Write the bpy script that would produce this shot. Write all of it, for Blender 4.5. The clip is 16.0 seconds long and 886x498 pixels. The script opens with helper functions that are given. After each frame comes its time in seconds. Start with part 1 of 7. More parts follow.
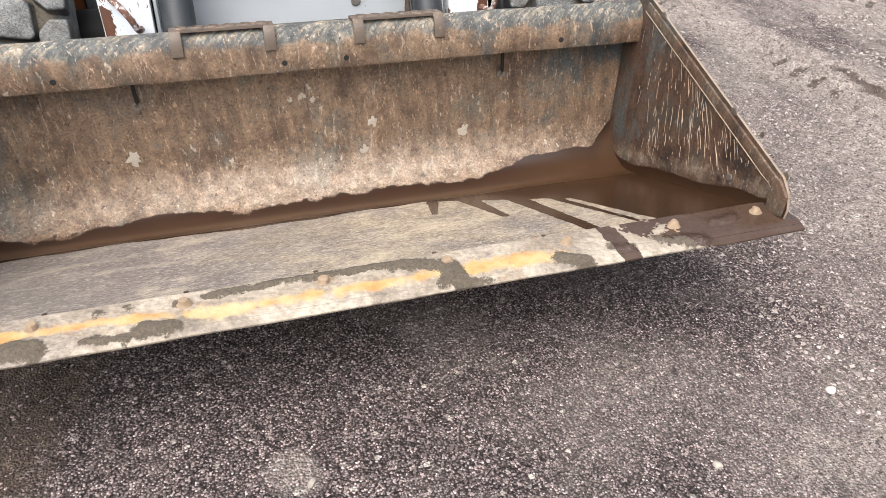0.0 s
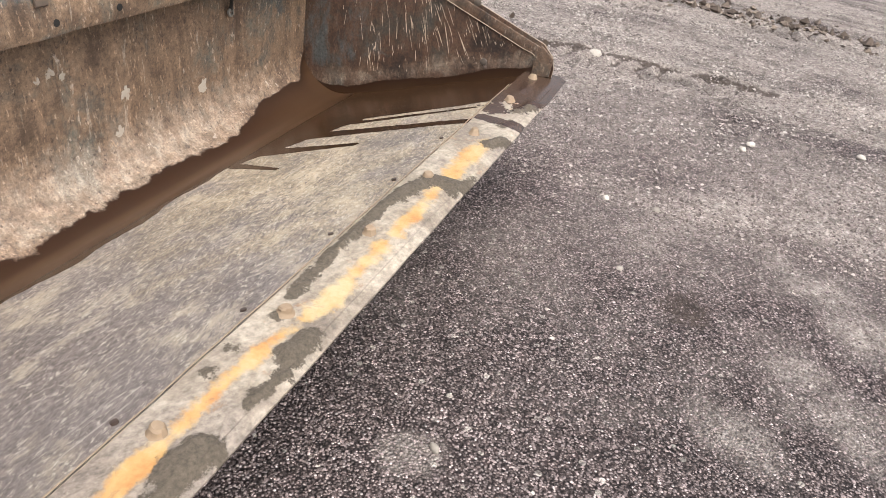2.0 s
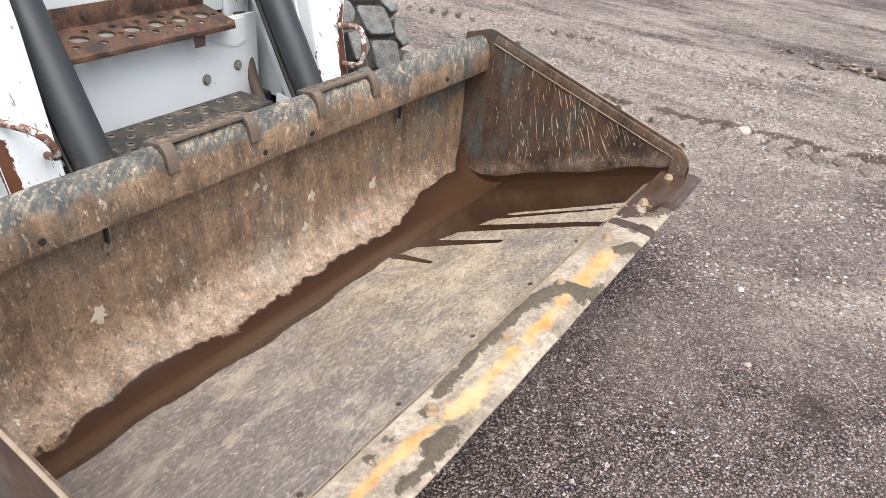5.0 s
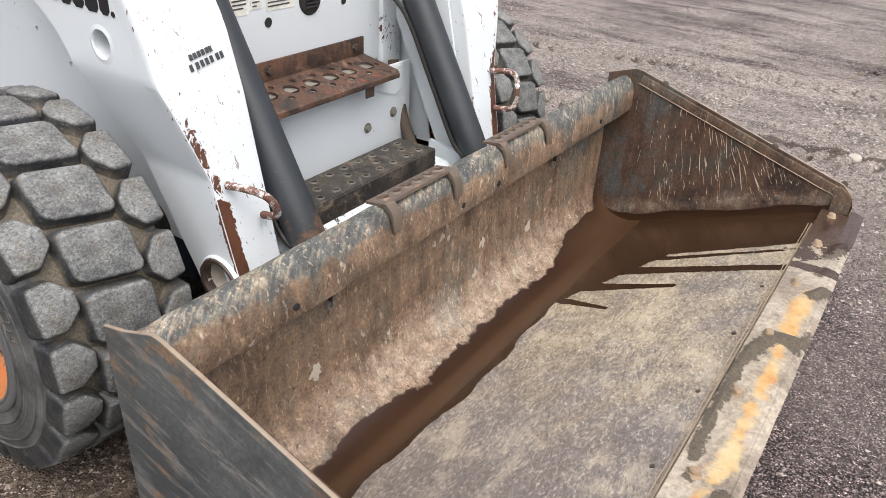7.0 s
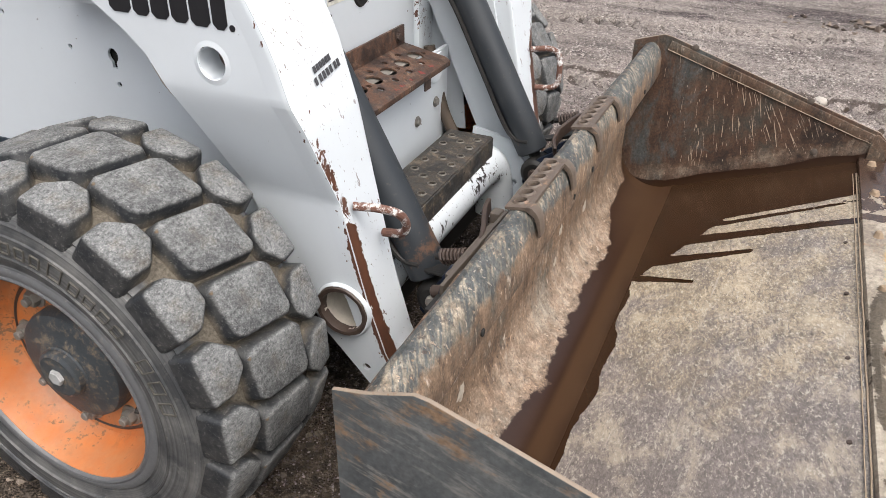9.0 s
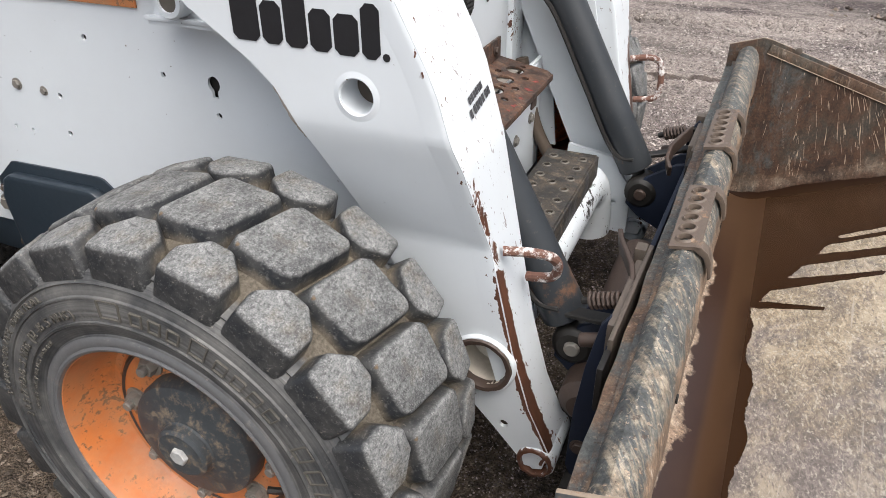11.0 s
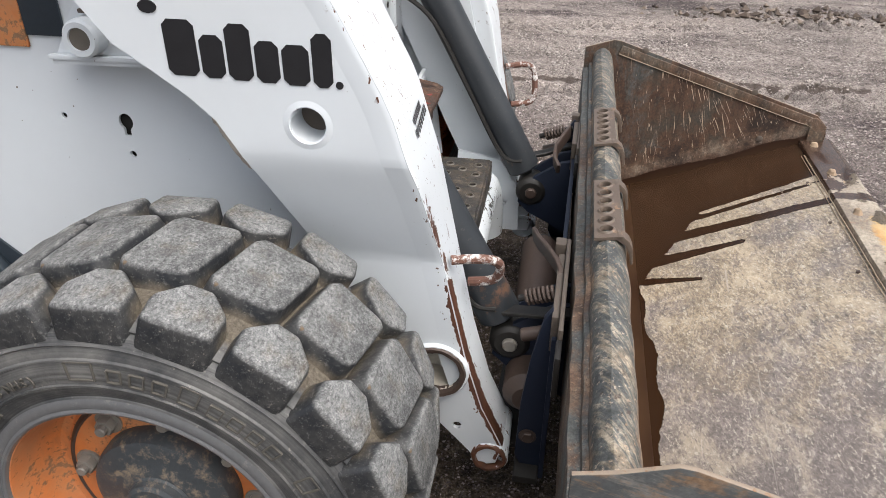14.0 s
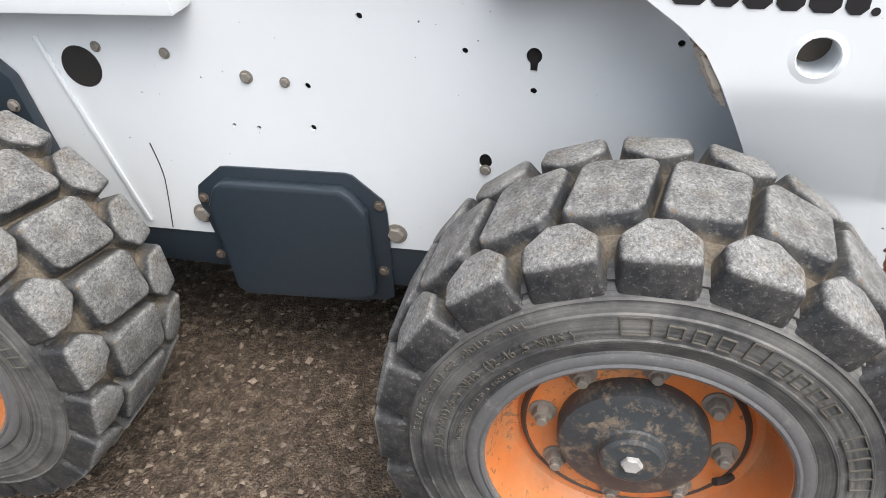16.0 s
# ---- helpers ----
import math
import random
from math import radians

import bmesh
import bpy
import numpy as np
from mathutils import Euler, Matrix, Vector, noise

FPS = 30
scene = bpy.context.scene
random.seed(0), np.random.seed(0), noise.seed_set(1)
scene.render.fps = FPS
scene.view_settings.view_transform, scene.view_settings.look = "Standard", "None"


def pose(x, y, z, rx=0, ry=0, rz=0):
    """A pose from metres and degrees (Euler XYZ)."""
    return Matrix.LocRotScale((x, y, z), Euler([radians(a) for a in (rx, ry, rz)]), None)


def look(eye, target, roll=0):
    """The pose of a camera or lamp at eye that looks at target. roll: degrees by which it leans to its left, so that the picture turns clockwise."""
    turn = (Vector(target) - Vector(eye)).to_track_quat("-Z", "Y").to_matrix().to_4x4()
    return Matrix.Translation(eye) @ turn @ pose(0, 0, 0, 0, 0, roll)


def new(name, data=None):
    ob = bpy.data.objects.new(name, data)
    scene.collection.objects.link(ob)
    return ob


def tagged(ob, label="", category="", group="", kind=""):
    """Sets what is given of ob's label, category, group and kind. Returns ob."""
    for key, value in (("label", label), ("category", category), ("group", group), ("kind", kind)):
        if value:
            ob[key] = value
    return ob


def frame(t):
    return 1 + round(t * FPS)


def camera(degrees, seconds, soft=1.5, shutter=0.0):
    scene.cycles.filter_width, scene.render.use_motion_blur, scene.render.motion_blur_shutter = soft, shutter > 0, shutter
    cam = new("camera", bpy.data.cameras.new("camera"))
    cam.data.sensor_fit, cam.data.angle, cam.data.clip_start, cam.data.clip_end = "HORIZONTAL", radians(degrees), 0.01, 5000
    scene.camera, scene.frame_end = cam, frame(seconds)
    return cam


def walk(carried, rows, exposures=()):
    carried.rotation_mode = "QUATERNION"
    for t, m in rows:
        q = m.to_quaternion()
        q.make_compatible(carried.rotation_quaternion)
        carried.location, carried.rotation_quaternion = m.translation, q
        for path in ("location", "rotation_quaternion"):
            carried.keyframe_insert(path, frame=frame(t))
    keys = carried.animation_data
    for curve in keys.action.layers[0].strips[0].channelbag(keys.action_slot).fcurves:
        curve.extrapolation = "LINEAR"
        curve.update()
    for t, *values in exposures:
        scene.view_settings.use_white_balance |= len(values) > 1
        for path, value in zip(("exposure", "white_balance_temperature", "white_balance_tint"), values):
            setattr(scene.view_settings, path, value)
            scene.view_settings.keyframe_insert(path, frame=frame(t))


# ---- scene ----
cam = camera(61.7, 16.0, soft=0.6)
PATH = [
    (0, (-0.235, -0.008, 1.216), (0.254, 1.546, 0.056), 2.1),
    (0.5, (-0.468, 0.233, 1.116), (0.571, 1.52, -0.008), 5.0),
    (1, (-0.729, 0.325, 1.122), (0.638, 1.287, 0.025), 4.8),
    (1.5, (-0.91, 0.459, 1.059), (0.618, 1.122, -0.049), 6.9),
    (2, (-1.074, 0.689, 0.974), (0.541, 1.214, -0.082), 9.9),
    (2.5, (-1.17, 0.837, 0.792), (0.473, 1.443, -0.174), 12.1),
    (3, (-1.163, 0.86, 0.719), (0.45, 1.525, -0.258), 13.6),
    (3.5, (-1.144, 0.852, 0.724), (0.461, 1.503, -0.276), 13.3),
    (4, (-1.155, 0.771, 0.865), (0.427, 1.414, -0.177), 11.4),
    (4.5, (-1.182, 0.629, 1.129), (0.324, 1.372, 0.042), 7.8),
    (5, (-1.175, 0.633, 1.199), (0.29, 1.544, 0.187), 5.1),
    (5.2, (-1.207, 0.656, 1.214), (0.266, 1.608, 0.251), 5.0),
    (7.3, (-1.37, 1.078, 1.237), (0.07, 2.063, 0.259), 2.6),
    (7.5, (-1.328, 1.156, 1.233), (0.116, 2.114, 0.236), 2.1),
    (8, (-1.368, 1.32, 1.221), (0.115, 2.18, 0.191), 1.3),
    (8.2, (-1.428, 1.366, 1.241), (0.074, 2.186, 0.206), 1.1),
    (10.3, (-1.537, 1.533, 1.241), (0.03, 2.223, 0.208), 1.2),
    (10.5, (-1.521, 1.583, 1.23), (0.039, 2.283, 0.192), 1.2),
    (11, (-1.462, 1.748, 1.232), (0.082, 2.475, 0.189), -0.5),
    (11.5, (-1.477, 1.817, 1.23), (0.152, 2.316, 0.182), -1.9),
    (12, (-1.559, 1.859, 1.255), (0.148, 2.038, 0.229), -2.7),
    (12.5, (-1.565, 1.864, 1.285), (0.179, 1.978, 0.311), -3.3),
    (13, (-1.552, 1.893, 1.277), (0.199, 2.05, 0.322), -1.9),
    (13.5, (-1.553, 1.907, 1.27), (0.186, 2.126, 0.307), -0.8),
    (14, (-1.546, 1.908, 1.263), (0.14, 2.228, 0.236), 0.5),
    (14.5, (-1.507, 1.97, 1.207), (0.085, 2.419, 0.083), 1.4),
    (15, (-1.515, 2.1, 1.192), (0.007, 2.639, 0.011), 0.8),
    (15.5, (-1.653, 2.313, 1.267), (-0.135, 2.821, 0.068), -0.3),
    (16, (-1.614, 2.524, 1.258), (-0.06, 2.946, 0.072), -2.4),
]
SKY, SUN, EXPOSURE = 0.15, 1.7, 0.45
STOPS = [(0.0, 0.48), (1.0, 0.34), (1.5, 0.33), (3.0, 0.42), (3.5, 0.46), (4.5, 0.40), (5.0, 0.40), (8.0, 0.12), (11.0, 0.18), (13.0, 0.13), (14.0, 0.15), (15.0, 0.40), (16.0, 0.56)]
walk(cam, [(t, look(eye, target, roll)) for t, eye, target, roll in PATH], exposures=[(t, EXPOSURE + e) for t, e in STOPS])

# ---- world and light: an overcast day ----
world = bpy.data.worlds.new("world")
scene.world = world
world.use_nodes = True
wn = world.node_tree.nodes
sky = wn.new("ShaderNodeTexSky")
sky.sky_type, sky.sun_disc = "NISHITA", False
sky.sun_elevation, sky.sun_rotation = radians(61), radians(217)
sky.air_density, sky.dust_density, sky.ozone_density = 1.0, 6.0, 0.6
desat = wn.new("ShaderNodeHueSaturation")
desat.inputs["Saturation"].default_value = 0.55
world.node_tree.links.new(sky.outputs[0], desat.inputs["Color"])
world.node_tree.links.new(desat.outputs[0], wn["Background"].inputs[0])
wn["Background"].inputs[1].default_value = SKY
sun = new("sun", bpy.data.lights.new("sun", "SUN"))
sun.data.energy, sun.data.angle, sun.data.color = SUN, radians(75), (1.0, 0.99, 0.975)
sun.matrix_world = look((-1.15, -1.5, 3.5), (0, 0, 0))


# ---- material helpers ----
class Mat:
    """A short way to write node materials."""

    def __init__(self, name, rough=0.7, metal=0.0, spec=0.5):
        self.m = bpy.data.materials.new(name)
        self.m.use_nodes = True
        self.t = self.m.node_tree
        self.b = self.t.nodes["Principled BSDF"]
        self.b.inputs["Roughness"].default_value = rough
        self.b.inputs["Metallic"].default_value = metal
        self.b.inputs["Specular IOR Level"].default_value = spec
        self.coord = self.t.nodes.new("ShaderNodeTexCoord").outputs["Object"]
        self.geo = self.t.nodes.new("ShaderNodeNewGeometry")

    def link(self, a, b):
        self.t.links.new(a, b)

    def mapped(self, scale=(1, 1, 1), rot=(0, 0, 0), src=None):
        """Turned first, then scaled, so that a small scale stretches the pattern along the turned axis."""
        out = src or self.coord
        for key, value in (("Rotation", [radians(a) for a in rot]), ("Scale", scale)):
            n = self.t.nodes.new("ShaderNodeMapping")
            n.inputs[key].default_value = value
            self.link(out, n.inputs[0])
            out = n.outputs[0]
        return out

    def world(self):
        return self.geo.outputs["Position"]

    def noise(self, scale, detail=5, rough=0.6, src=None, distort=0.0):
        n = self.t.nodes.new("ShaderNodeTexNoise")
        n.inputs["Scale"].default_value, n.inputs["Detail"].default_value = scale, detail
        n.inputs["Roughness"].default_value, n.inputs["Distortion"].default_value = rough, distort
        self.link(src or self.coord, n.inputs["Vector"])
        return n.outputs["Fac"]

    def voronoi(self, scale, feature="F1", out="Distance", src=None, rnd=1.0):
        n = self.t.nodes.new("ShaderNodeTexVoronoi")
        n.feature = feature
        n.inputs["Scale"].default_value, n.inputs["Randomness"].default_value = scale, rnd
        self.link(src or self.coord, n.inputs["Vector"])
        return n.outputs[out]

    def ramp(self, fac, *stops):
        """stops: (position, value or colour)."""
        n = self.t.nodes.new("ShaderNodeValToRGB")
        el = n.color_ramp.elements
        while len(el) < len(stops):
            el.new(0.5)
        for e, (p, c) in zip(el, stops):
            e.position = p
            e.color = (*c, 1) if isinstance(c, tuple) else (c, c, c, 1)
        self.link(fac, n.inputs[0])
        return n.outputs[0]

    def mix(self, fac, a, b, blend="MIX"):
        n = self.t.nodes.new("ShaderNodeMix")
        n.data_type, n.blend_type = "RGBA", blend
        for k, v in ((0, fac), (6, a), (7, b)):
            sock = n.inputs[k]
            if isinstance(v, (int, float)):
                sock.default_value = v if k == 0 else (v, v, v, 1)
            elif isinstance(v, tuple):
                sock.default_value = (*v, 1)
            else:
                self.link(v, sock)
        return n.outputs[2]

    def math(self, op, a, b=0.0, clamp=False):
        n = self.t.nodes.new("ShaderNodeMath")
        n.operation, n.use_clamp = op, clamp
        for sock, v in ((n.inputs[0], a), (n.inputs[1], b)):
            if isinstance(v, (int, float)):
                sock.default_value = v
            else:
                self.link(v, sock)
        return n.outputs[0]

    def attr(self, name):
        n = self.t.nodes.new("ShaderNodeAttribute")
        n.attribute_name = name
        return n.outputs["Fac"]

    def axis(self, i, src=None):
        n = self.t.nodes.new("ShaderNodeSeparateXYZ")
        self.link(src or self.coord, n.inputs[0])
        return n.outputs[i]

    def random(self):
        return self.t.nodes.new("ShaderNodeObjectInfo").outputs["Random"]

    def color(self, c):
        s = self.b.inputs["Base Color"]
        if isinstance(c, tuple):
            s.default_value = (*c, 1)
        else:
            self.link(c, s)
        return self

    def rough(self, r):
        self.link(r, self.b.inputs["Roughness"])
        return self

    def bump(self, h, strength=0.5, dist=0.002):
        n = self.t.nodes.new("ShaderNodeBump")
        n.inputs["Strength"].default_value, n.inputs["Distance"].default_value = strength, dist
        self.link(h, n.inputs["Height"])
        old = self.b.inputs["Normal"].links
        if old:
            self.link(old[0].from_socket, n.inputs["Normal"])
        self.link(n.outputs[0], self.b.inputs["Normal"])
        return self


RUST, DRYMUD, WETMUD = (0.13, 0.06, 0.032), (0.36, 0.29, 0.21), (0.052, 0.024, 0.012)


def make_white(name, chips, tones=((0.035, 0.018, 0.014), (0.16, 0.065, 0.035))):
    m = Mat(name, 0.38)
    w = m.world()
    dirt = m.ramp(m.noise(3.0, 6, 0.65, w), (0.35, 0.0), (0.75, 0.35))
    col = m.mix(dirt, (0.64, 0.68, 0.712), (0.53, 0.55, 0.565))
    speck = m.ramp(m.noise(90, 2, 0.5, w), (0.768, 0.0), (0.78, 1.0))
    col = m.mix(speck, col, (0.10, 0.07, 0.05))
    if chips:
        big = m.noise(7.0, 3, 0.5, w)
        fine = m.noise(52.0, 5, 0.65, m.mapped((1, 1, 0.7), (0, 0, 0), w), 0.6)
        edge = m.attr("wear")
        v = m.math("ADD", m.math("MULTIPLY", big, 0.5), m.math("MULTIPLY", fine, 0.5))
        v = m.math("ADD", v, m.math("MULTIPLY", edge, chips))
        rim = m.ramp(v, (0.69, 0.0), (0.70, 1.0))
        worn = m.ramp(edge, (0.03, 0.0), (0.06, 1.0))
        for size, cut in ((34.0, 0.690), (80.0, 0.692), (140.0, 0.705)):
            dots = m.ramp(m.math("ADD", m.noise(size, 3, 0.55, m.mapped((1.6, 1, 0.75), (0, 14, 0), w), 0.4), m.math("MULTIPLY", m.math("SUBTRACT", big, 0.5), 0.16)), (cut, 0.0), (cut + 0.008, 1.0))
            rim = m.math("MAXIMUM", rim, m.math("MULTIPLY", dots, worn))
        col = m.mix(rim, col, m.mix(m.noise(40, 4, 0.6, w), *tones))
        m.bump(rim, -0.4, 0.001)
    m.color(col)
    m.bump(m.noise(400, 2, 0.5, w), 0.03, 0.0005)
    return m.m


def make_bucket_steel():
    """Worn steel: blue-grey paint left high up, brown rust, pale dry dirt low down, dark wet mud where water stood."""
    m = Mat("bucket_steel", 0.6, 0.0)
    w = m.world()
    n1 = m.noise(6.5, 8, 0.74, w, 0.3)
    n2 = m.noise(38.0, 5, 0.7, w)
    n3 = m.noise(4.2, 7, 0.75, m.mapped((1.5, 1.5, 0.9), (0, 0, 0), w), 0.4)
    streak = m.noise(55.0, 4, 0.7, m.mapped((1.0, 1.0, 0.12), (0, 0, 0), w))
    col = m.ramp(n1, (0.30, (0.042, 0.029, 0.022)), (0.42, (0.105, 0.067, 0.044)), (0.53, (0.200, 0.132, 0.085)), (0.62, (0.115, 0.090, 0.068)), (0.72, (0.070, 0.068, 0.058)))
    col = m.mix(m.ramp(n2, (0.35, 0.0), (0.7, 0.35)), col, (0.25, 0.17, 0.11))
    grey = m.ramp(n3, (0.52, 0.0), (0.66, 0.75))
    col = m.mix(grey, col, (0.105, 0.115, 0.10))
    low = m.attr("pale")
    pale = m.ramp(m.math("ADD", low, m.math("ADD", m.math("MULTIPLY", m.math("SUBTRACT", n2, 0.5), 1.3), m.math("MULTIPLY", m.math("SUBTRACT", n1, 0.5), 1.6))), (0.36, 0.0), (1.02, 0.62))
    col = m.mix(pale, col, m.ramp(m.noise(22, 6, 0.7, w), (0.32, (0.20, 0.135, 0.093)), (0.48, (0.32, 0.248, 0.188)), (0.62, (0.43, 0.365, 0.290)), (0.76, (0.26, 0.17, 0.115))))
    dk = m.math("MULTIPLY", m.attr("dark"), m.math("SUBTRACT", 1.0, m.math("MULTIPLY", pale, 0.9)))
    col = m.mix(m.math("MULTIPLY", dk, 0.85), col, m.ramp(n1, (0.36, (0.026, 0.016, 0.012)), (0.47, (0.078, 0.040, 0.024)), (0.57, (0.058, 0.044, 0.033)), (0.68, (0.036, 0.036, 0.032))))
    spatter = m.ramp(m.noise(27.0, 3, 0.55, m.mapped((1, 1, 0.5), (0, 12, 0), w)), (0.70, 0.0), (0.73, 0.7))
    spatter = m.math("MULTIPLY", spatter, m.math("SUBTRACT", 1.0, m.math("MULTIPLY", dk, 0.85)))
    col = m.mix(spatter, col, (0.50, 0.43, 0.36))
    scr = m.math("MULTIPLY", m.ramp(streak, (0.645, 0.0), (0.68, 0.5)), m.math("SUBTRACT", 1.0, m.math("MULTIPLY", dk, 0.7)))
    col = m.mix(scr, col, (0.42, 0.36, 0.29))
    blue = m.attr("paint")
    bl = m.ramp(m.math("ADD", blue, m.math("MULTIPLY", m.math("SUBTRACT", n3, 0.5), 1.6)), (0.45, 0.0), (0.62, 1.0))
    col = m.mix(bl, col, m.ramp(n2, (0.3, (0.045, 0.049, 0.048)), (0.7, (0.105, 0.110, 0.104))))
    scrape = m.attr("scrape")
    sc = m.math("ADD", m.math("MULTIPLY", m.noise(95.0, 4, 0.65, m.mapped((1.5, 0.20, 0.20), (0, 0, 58), w), 0.3), 0.50), m.math("MULTIPLY", m.noise(16.0, 5, 0.7, m.mapped((1.2, 0.45, 0.45), (0, 0, 58), w), 0.4), 0.50))
    col = m.mix(m.math("MULTIPLY", m.ramp(sc, (0.485, 0.0), (0.575, 0.9)), scrape), col, m.ramp(n2, (0.35, (0.20, 0.145, 0.095)), (0.65, (0.46, 0.39, 0.29))))
    col = m.mix(m.math("MULTIPLY", m.ramp(sc, (0.40, 0.8), (0.475, 0.0)), scrape), col, (0.036, 0.041, 0.045))
    dash = m.ramp(m.noise(120.0, 3, 0.65, m.mapped((1.0, 1.0, 0.35), (0, 8, 0), w)), (0.60, 0.0), (0.65, 0.6))
    col = m.mix(m.math("MULTIPLY", dash, m.math("SUBTRACT", 1.0, m.math("MULTIPLY", dk, 0.75))), col, m.ramp(n3, (0.4, (0.40, 0.25, 0.145)), (0.6, (0.48, 0.41, 0.33))))
    chipd = m.ramp(m.noise(85.0, 4, 0.7, m.mapped((1.0, 1.0, 0.6), (0, -10, 0), w)), (0.33, 0.8), (0.39, 0.0))
    col = m.mix(chipd, col, (0.055, 0.034, 0.026))
    grain = m.ramp(m.noise(150, 6, 0.85, w), (0.34, 0.50), (0.66, 1.50))
    col = m.mix(1.0, col, grain, "MULTIPLY")
    rain = m.ramp(m.noise(30.0, 5, 0.7, m.mapped((1.0, 1.0, 0.14), (0, 5, 0), w), 0.2), (0.34, 0.66), (0.52, 1.0), (0.68, 1.28))
    col = m.mix(1.0, col, rain, "MULTIPLY")
    pit = m.ramp(m.noise(48, 3, 0.6, w), (0.26, 0.5), (0.33, 0.0))
    col = m.mix(pit, col, (0.035, 0.022, 0.016))
    wet = m.attr("wet")
    wv = m.math("ADD", wet, m.math("MULTIPLY", m.math("SUBTRACT", m.noise(12, 6, 0.62, w), 0.5), 0.030))
    wm = m.ramp(m.math("ADD", m.math("MULTIPLY", wv, 40.0), 0.5), (0.47, 0.0), (0.56, 1.0))
    # paler brown further in: shallow silt, with the water's reflection painted in
    deep = m.ramp(m.math("MULTIPLY", wv, 18.0), (0.0, 0.0), (0.8, 1.0))
    wetcol = m.mix(deep, (0.026, 0.0115, 0.0062), (0.054, 0.028, 0.0140))
    col = m.mix(wm, col, wetcol)
    m.color(col)
    m.rough(m.mix(wm, m.ramp(n2, (0.3, 0.5), (0.7, 0.8)), 0.30))
    m.bump(m.mix(wm, n2, 0.5), 0.35, 0.004)
    m.bump(m.mix(wm, m.noise(160, 3, 0.6, w), 0.5), 0.25, 0.001)
    return m.m


def make_bucket_floor():
    """The floor plate: polished and dusted pale, with long scratches, dark bare patches and the wet mud."""
    m = Mat("bucket_floor", 0.5, 0.0, 0.75)
    w = m.world()
    drag = m.mapped((1.0, 1.9, 1.9), (0, 0, -12), w)
    n1 = m.noise(4.0, 7, 0.7, m.mapped((1.0, 1.6, 1.6), (0, 0, 30), w))
    n2 = m.noise(42.0, 7, 0.75, drag)
    n3 = m.noise(85.0, 5, 0.7, w)
    col = m.ramp(n2, (0.30, (0.16, 0.121, 0.082)), (0.50, (0.278, 0.223, 0.157)), (0.70, (0.43, 0.364, 0.272)))
    bare = m.math("ADD", m.math("MULTIPLY", n1, 0.75), m.math("MULTIPLY", n3, 0.35))
    near = m.ramp(m.math("ADD", m.math("MULTIPLY", m.axis(0, w), -0.6), 0.25), (0.2, 0.0), (0.75, 0.25))
    bare = m.math("ADD", bare, near)
    col = m.mix(m.ramp(bare, (0.55, 0.0), (0.66, 0.9)), col, m.mix(m.ramp(n2, (0.35, 0.0), (0.65, 1.0)), (0.095, 0.080, 0.077), (0.23, 0.20, 0.185)))
    scr = m.ramp(m.noise(14.0, 2, 0.5, m.mapped((0.6, 26.0, 26.0), (0, 0, 5), w)), (0.685, 0.0), (0.72, 0.7))
    col = m.mix(scr, col, (0.46, 0.42, 0.36))
    spot = m.ramp(m.noise(11.0, 4, 0.55, w), (0.70, 0.0), (0.74, 0.8))
    col = m.mix(spot, col, (0.42, 0.36, 0.29))
    col = m.mix(1.0, col, m.ramp(m.noise(170, 4, 0.75, w), (0.30, 0.70), (0.70, 1.30)), "MULTIPLY")
    hair = m.noise(120.0, 6, 0.8, m.mapped((0.8, 1.6, 1.6), (0, 0, -16), w), 0.5)
    col = m.mix(1.0, col, m.ramp(hair, (0.37, 0.40), (0.50, 1.03), (0.63, 1.52)), "MULTIPLY")
    smudge = m.ramp(m.noise(9.0, 8, 0.78, w, 0.5), (0.38, 0.66), (0.52, 1.08), (0.68, 1.28))
    col = m.mix(1.0, col, smudge, "MULTIPLY")
    worn = m.ramp(m.noise(6.0, 6, 0.75, m.mapped((1, 1.8, 1.8), (0, 0, -12), w), 0.4), (0.52, 0.0), (0.60, 0.6))
    col = m.mix(m.math("MULTIPLY", worn, m.ramp(hair, (0.40, 1.0), (0.58, 0.2))), col, (0.105, 0.090, 0.088))
    clus = m.noise(5.5, 6, 0.72, m.mapped((1.0, 1.5, 1.5), (0, 0, -10), w), 0.3)
    col = m.mix(m.ramp(clus, (0.36, 0.65), (0.48, 0.0)), col, (0.48, 0.402, 0.295))
    fleck = m.ramp(m.noise(88, 6, 0.78, m.mapped((1.0, 1.7, 1.7), (0, 0, -14), w), 0.4), (0.36, 0.9), (0.43, 0.0))
    dense = m.ramp(m.math("ADD", clus, m.math("MULTIPLY", near, 0.8)), (0.44, 0.1), (0.60, 1.0))
    fleck = m.math("MULTIPLY", fleck, dense)
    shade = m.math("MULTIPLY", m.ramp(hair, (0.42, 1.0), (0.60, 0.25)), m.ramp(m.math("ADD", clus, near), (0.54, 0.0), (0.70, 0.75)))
    col = m.mix(shade, col, (0.118, 0.094, 0.084))
    col = m.mix(fleck, col, (0.075, 0.064, 0.060))
    crust = m.ramp(m.noise(80, 6, 0.75, m.mapped((1.0, 1.7, 1.7), (0, 0, -14), w), 0.4), (0.55, 0.0), (0.61, 0.8))
    col = m.mix(crust, col, (0.52, 0.47, 0.39))
    gouge = m.ramp(m.noise(5.0, 2, 0.5, m.mapped((0.35, 17.0, 17.0), (0, 0, 3), w)), (0.70, 0.0), (0.72, 0.55))
    col = m.mix(gouge, col, (0.44, 0.40, 0.35))
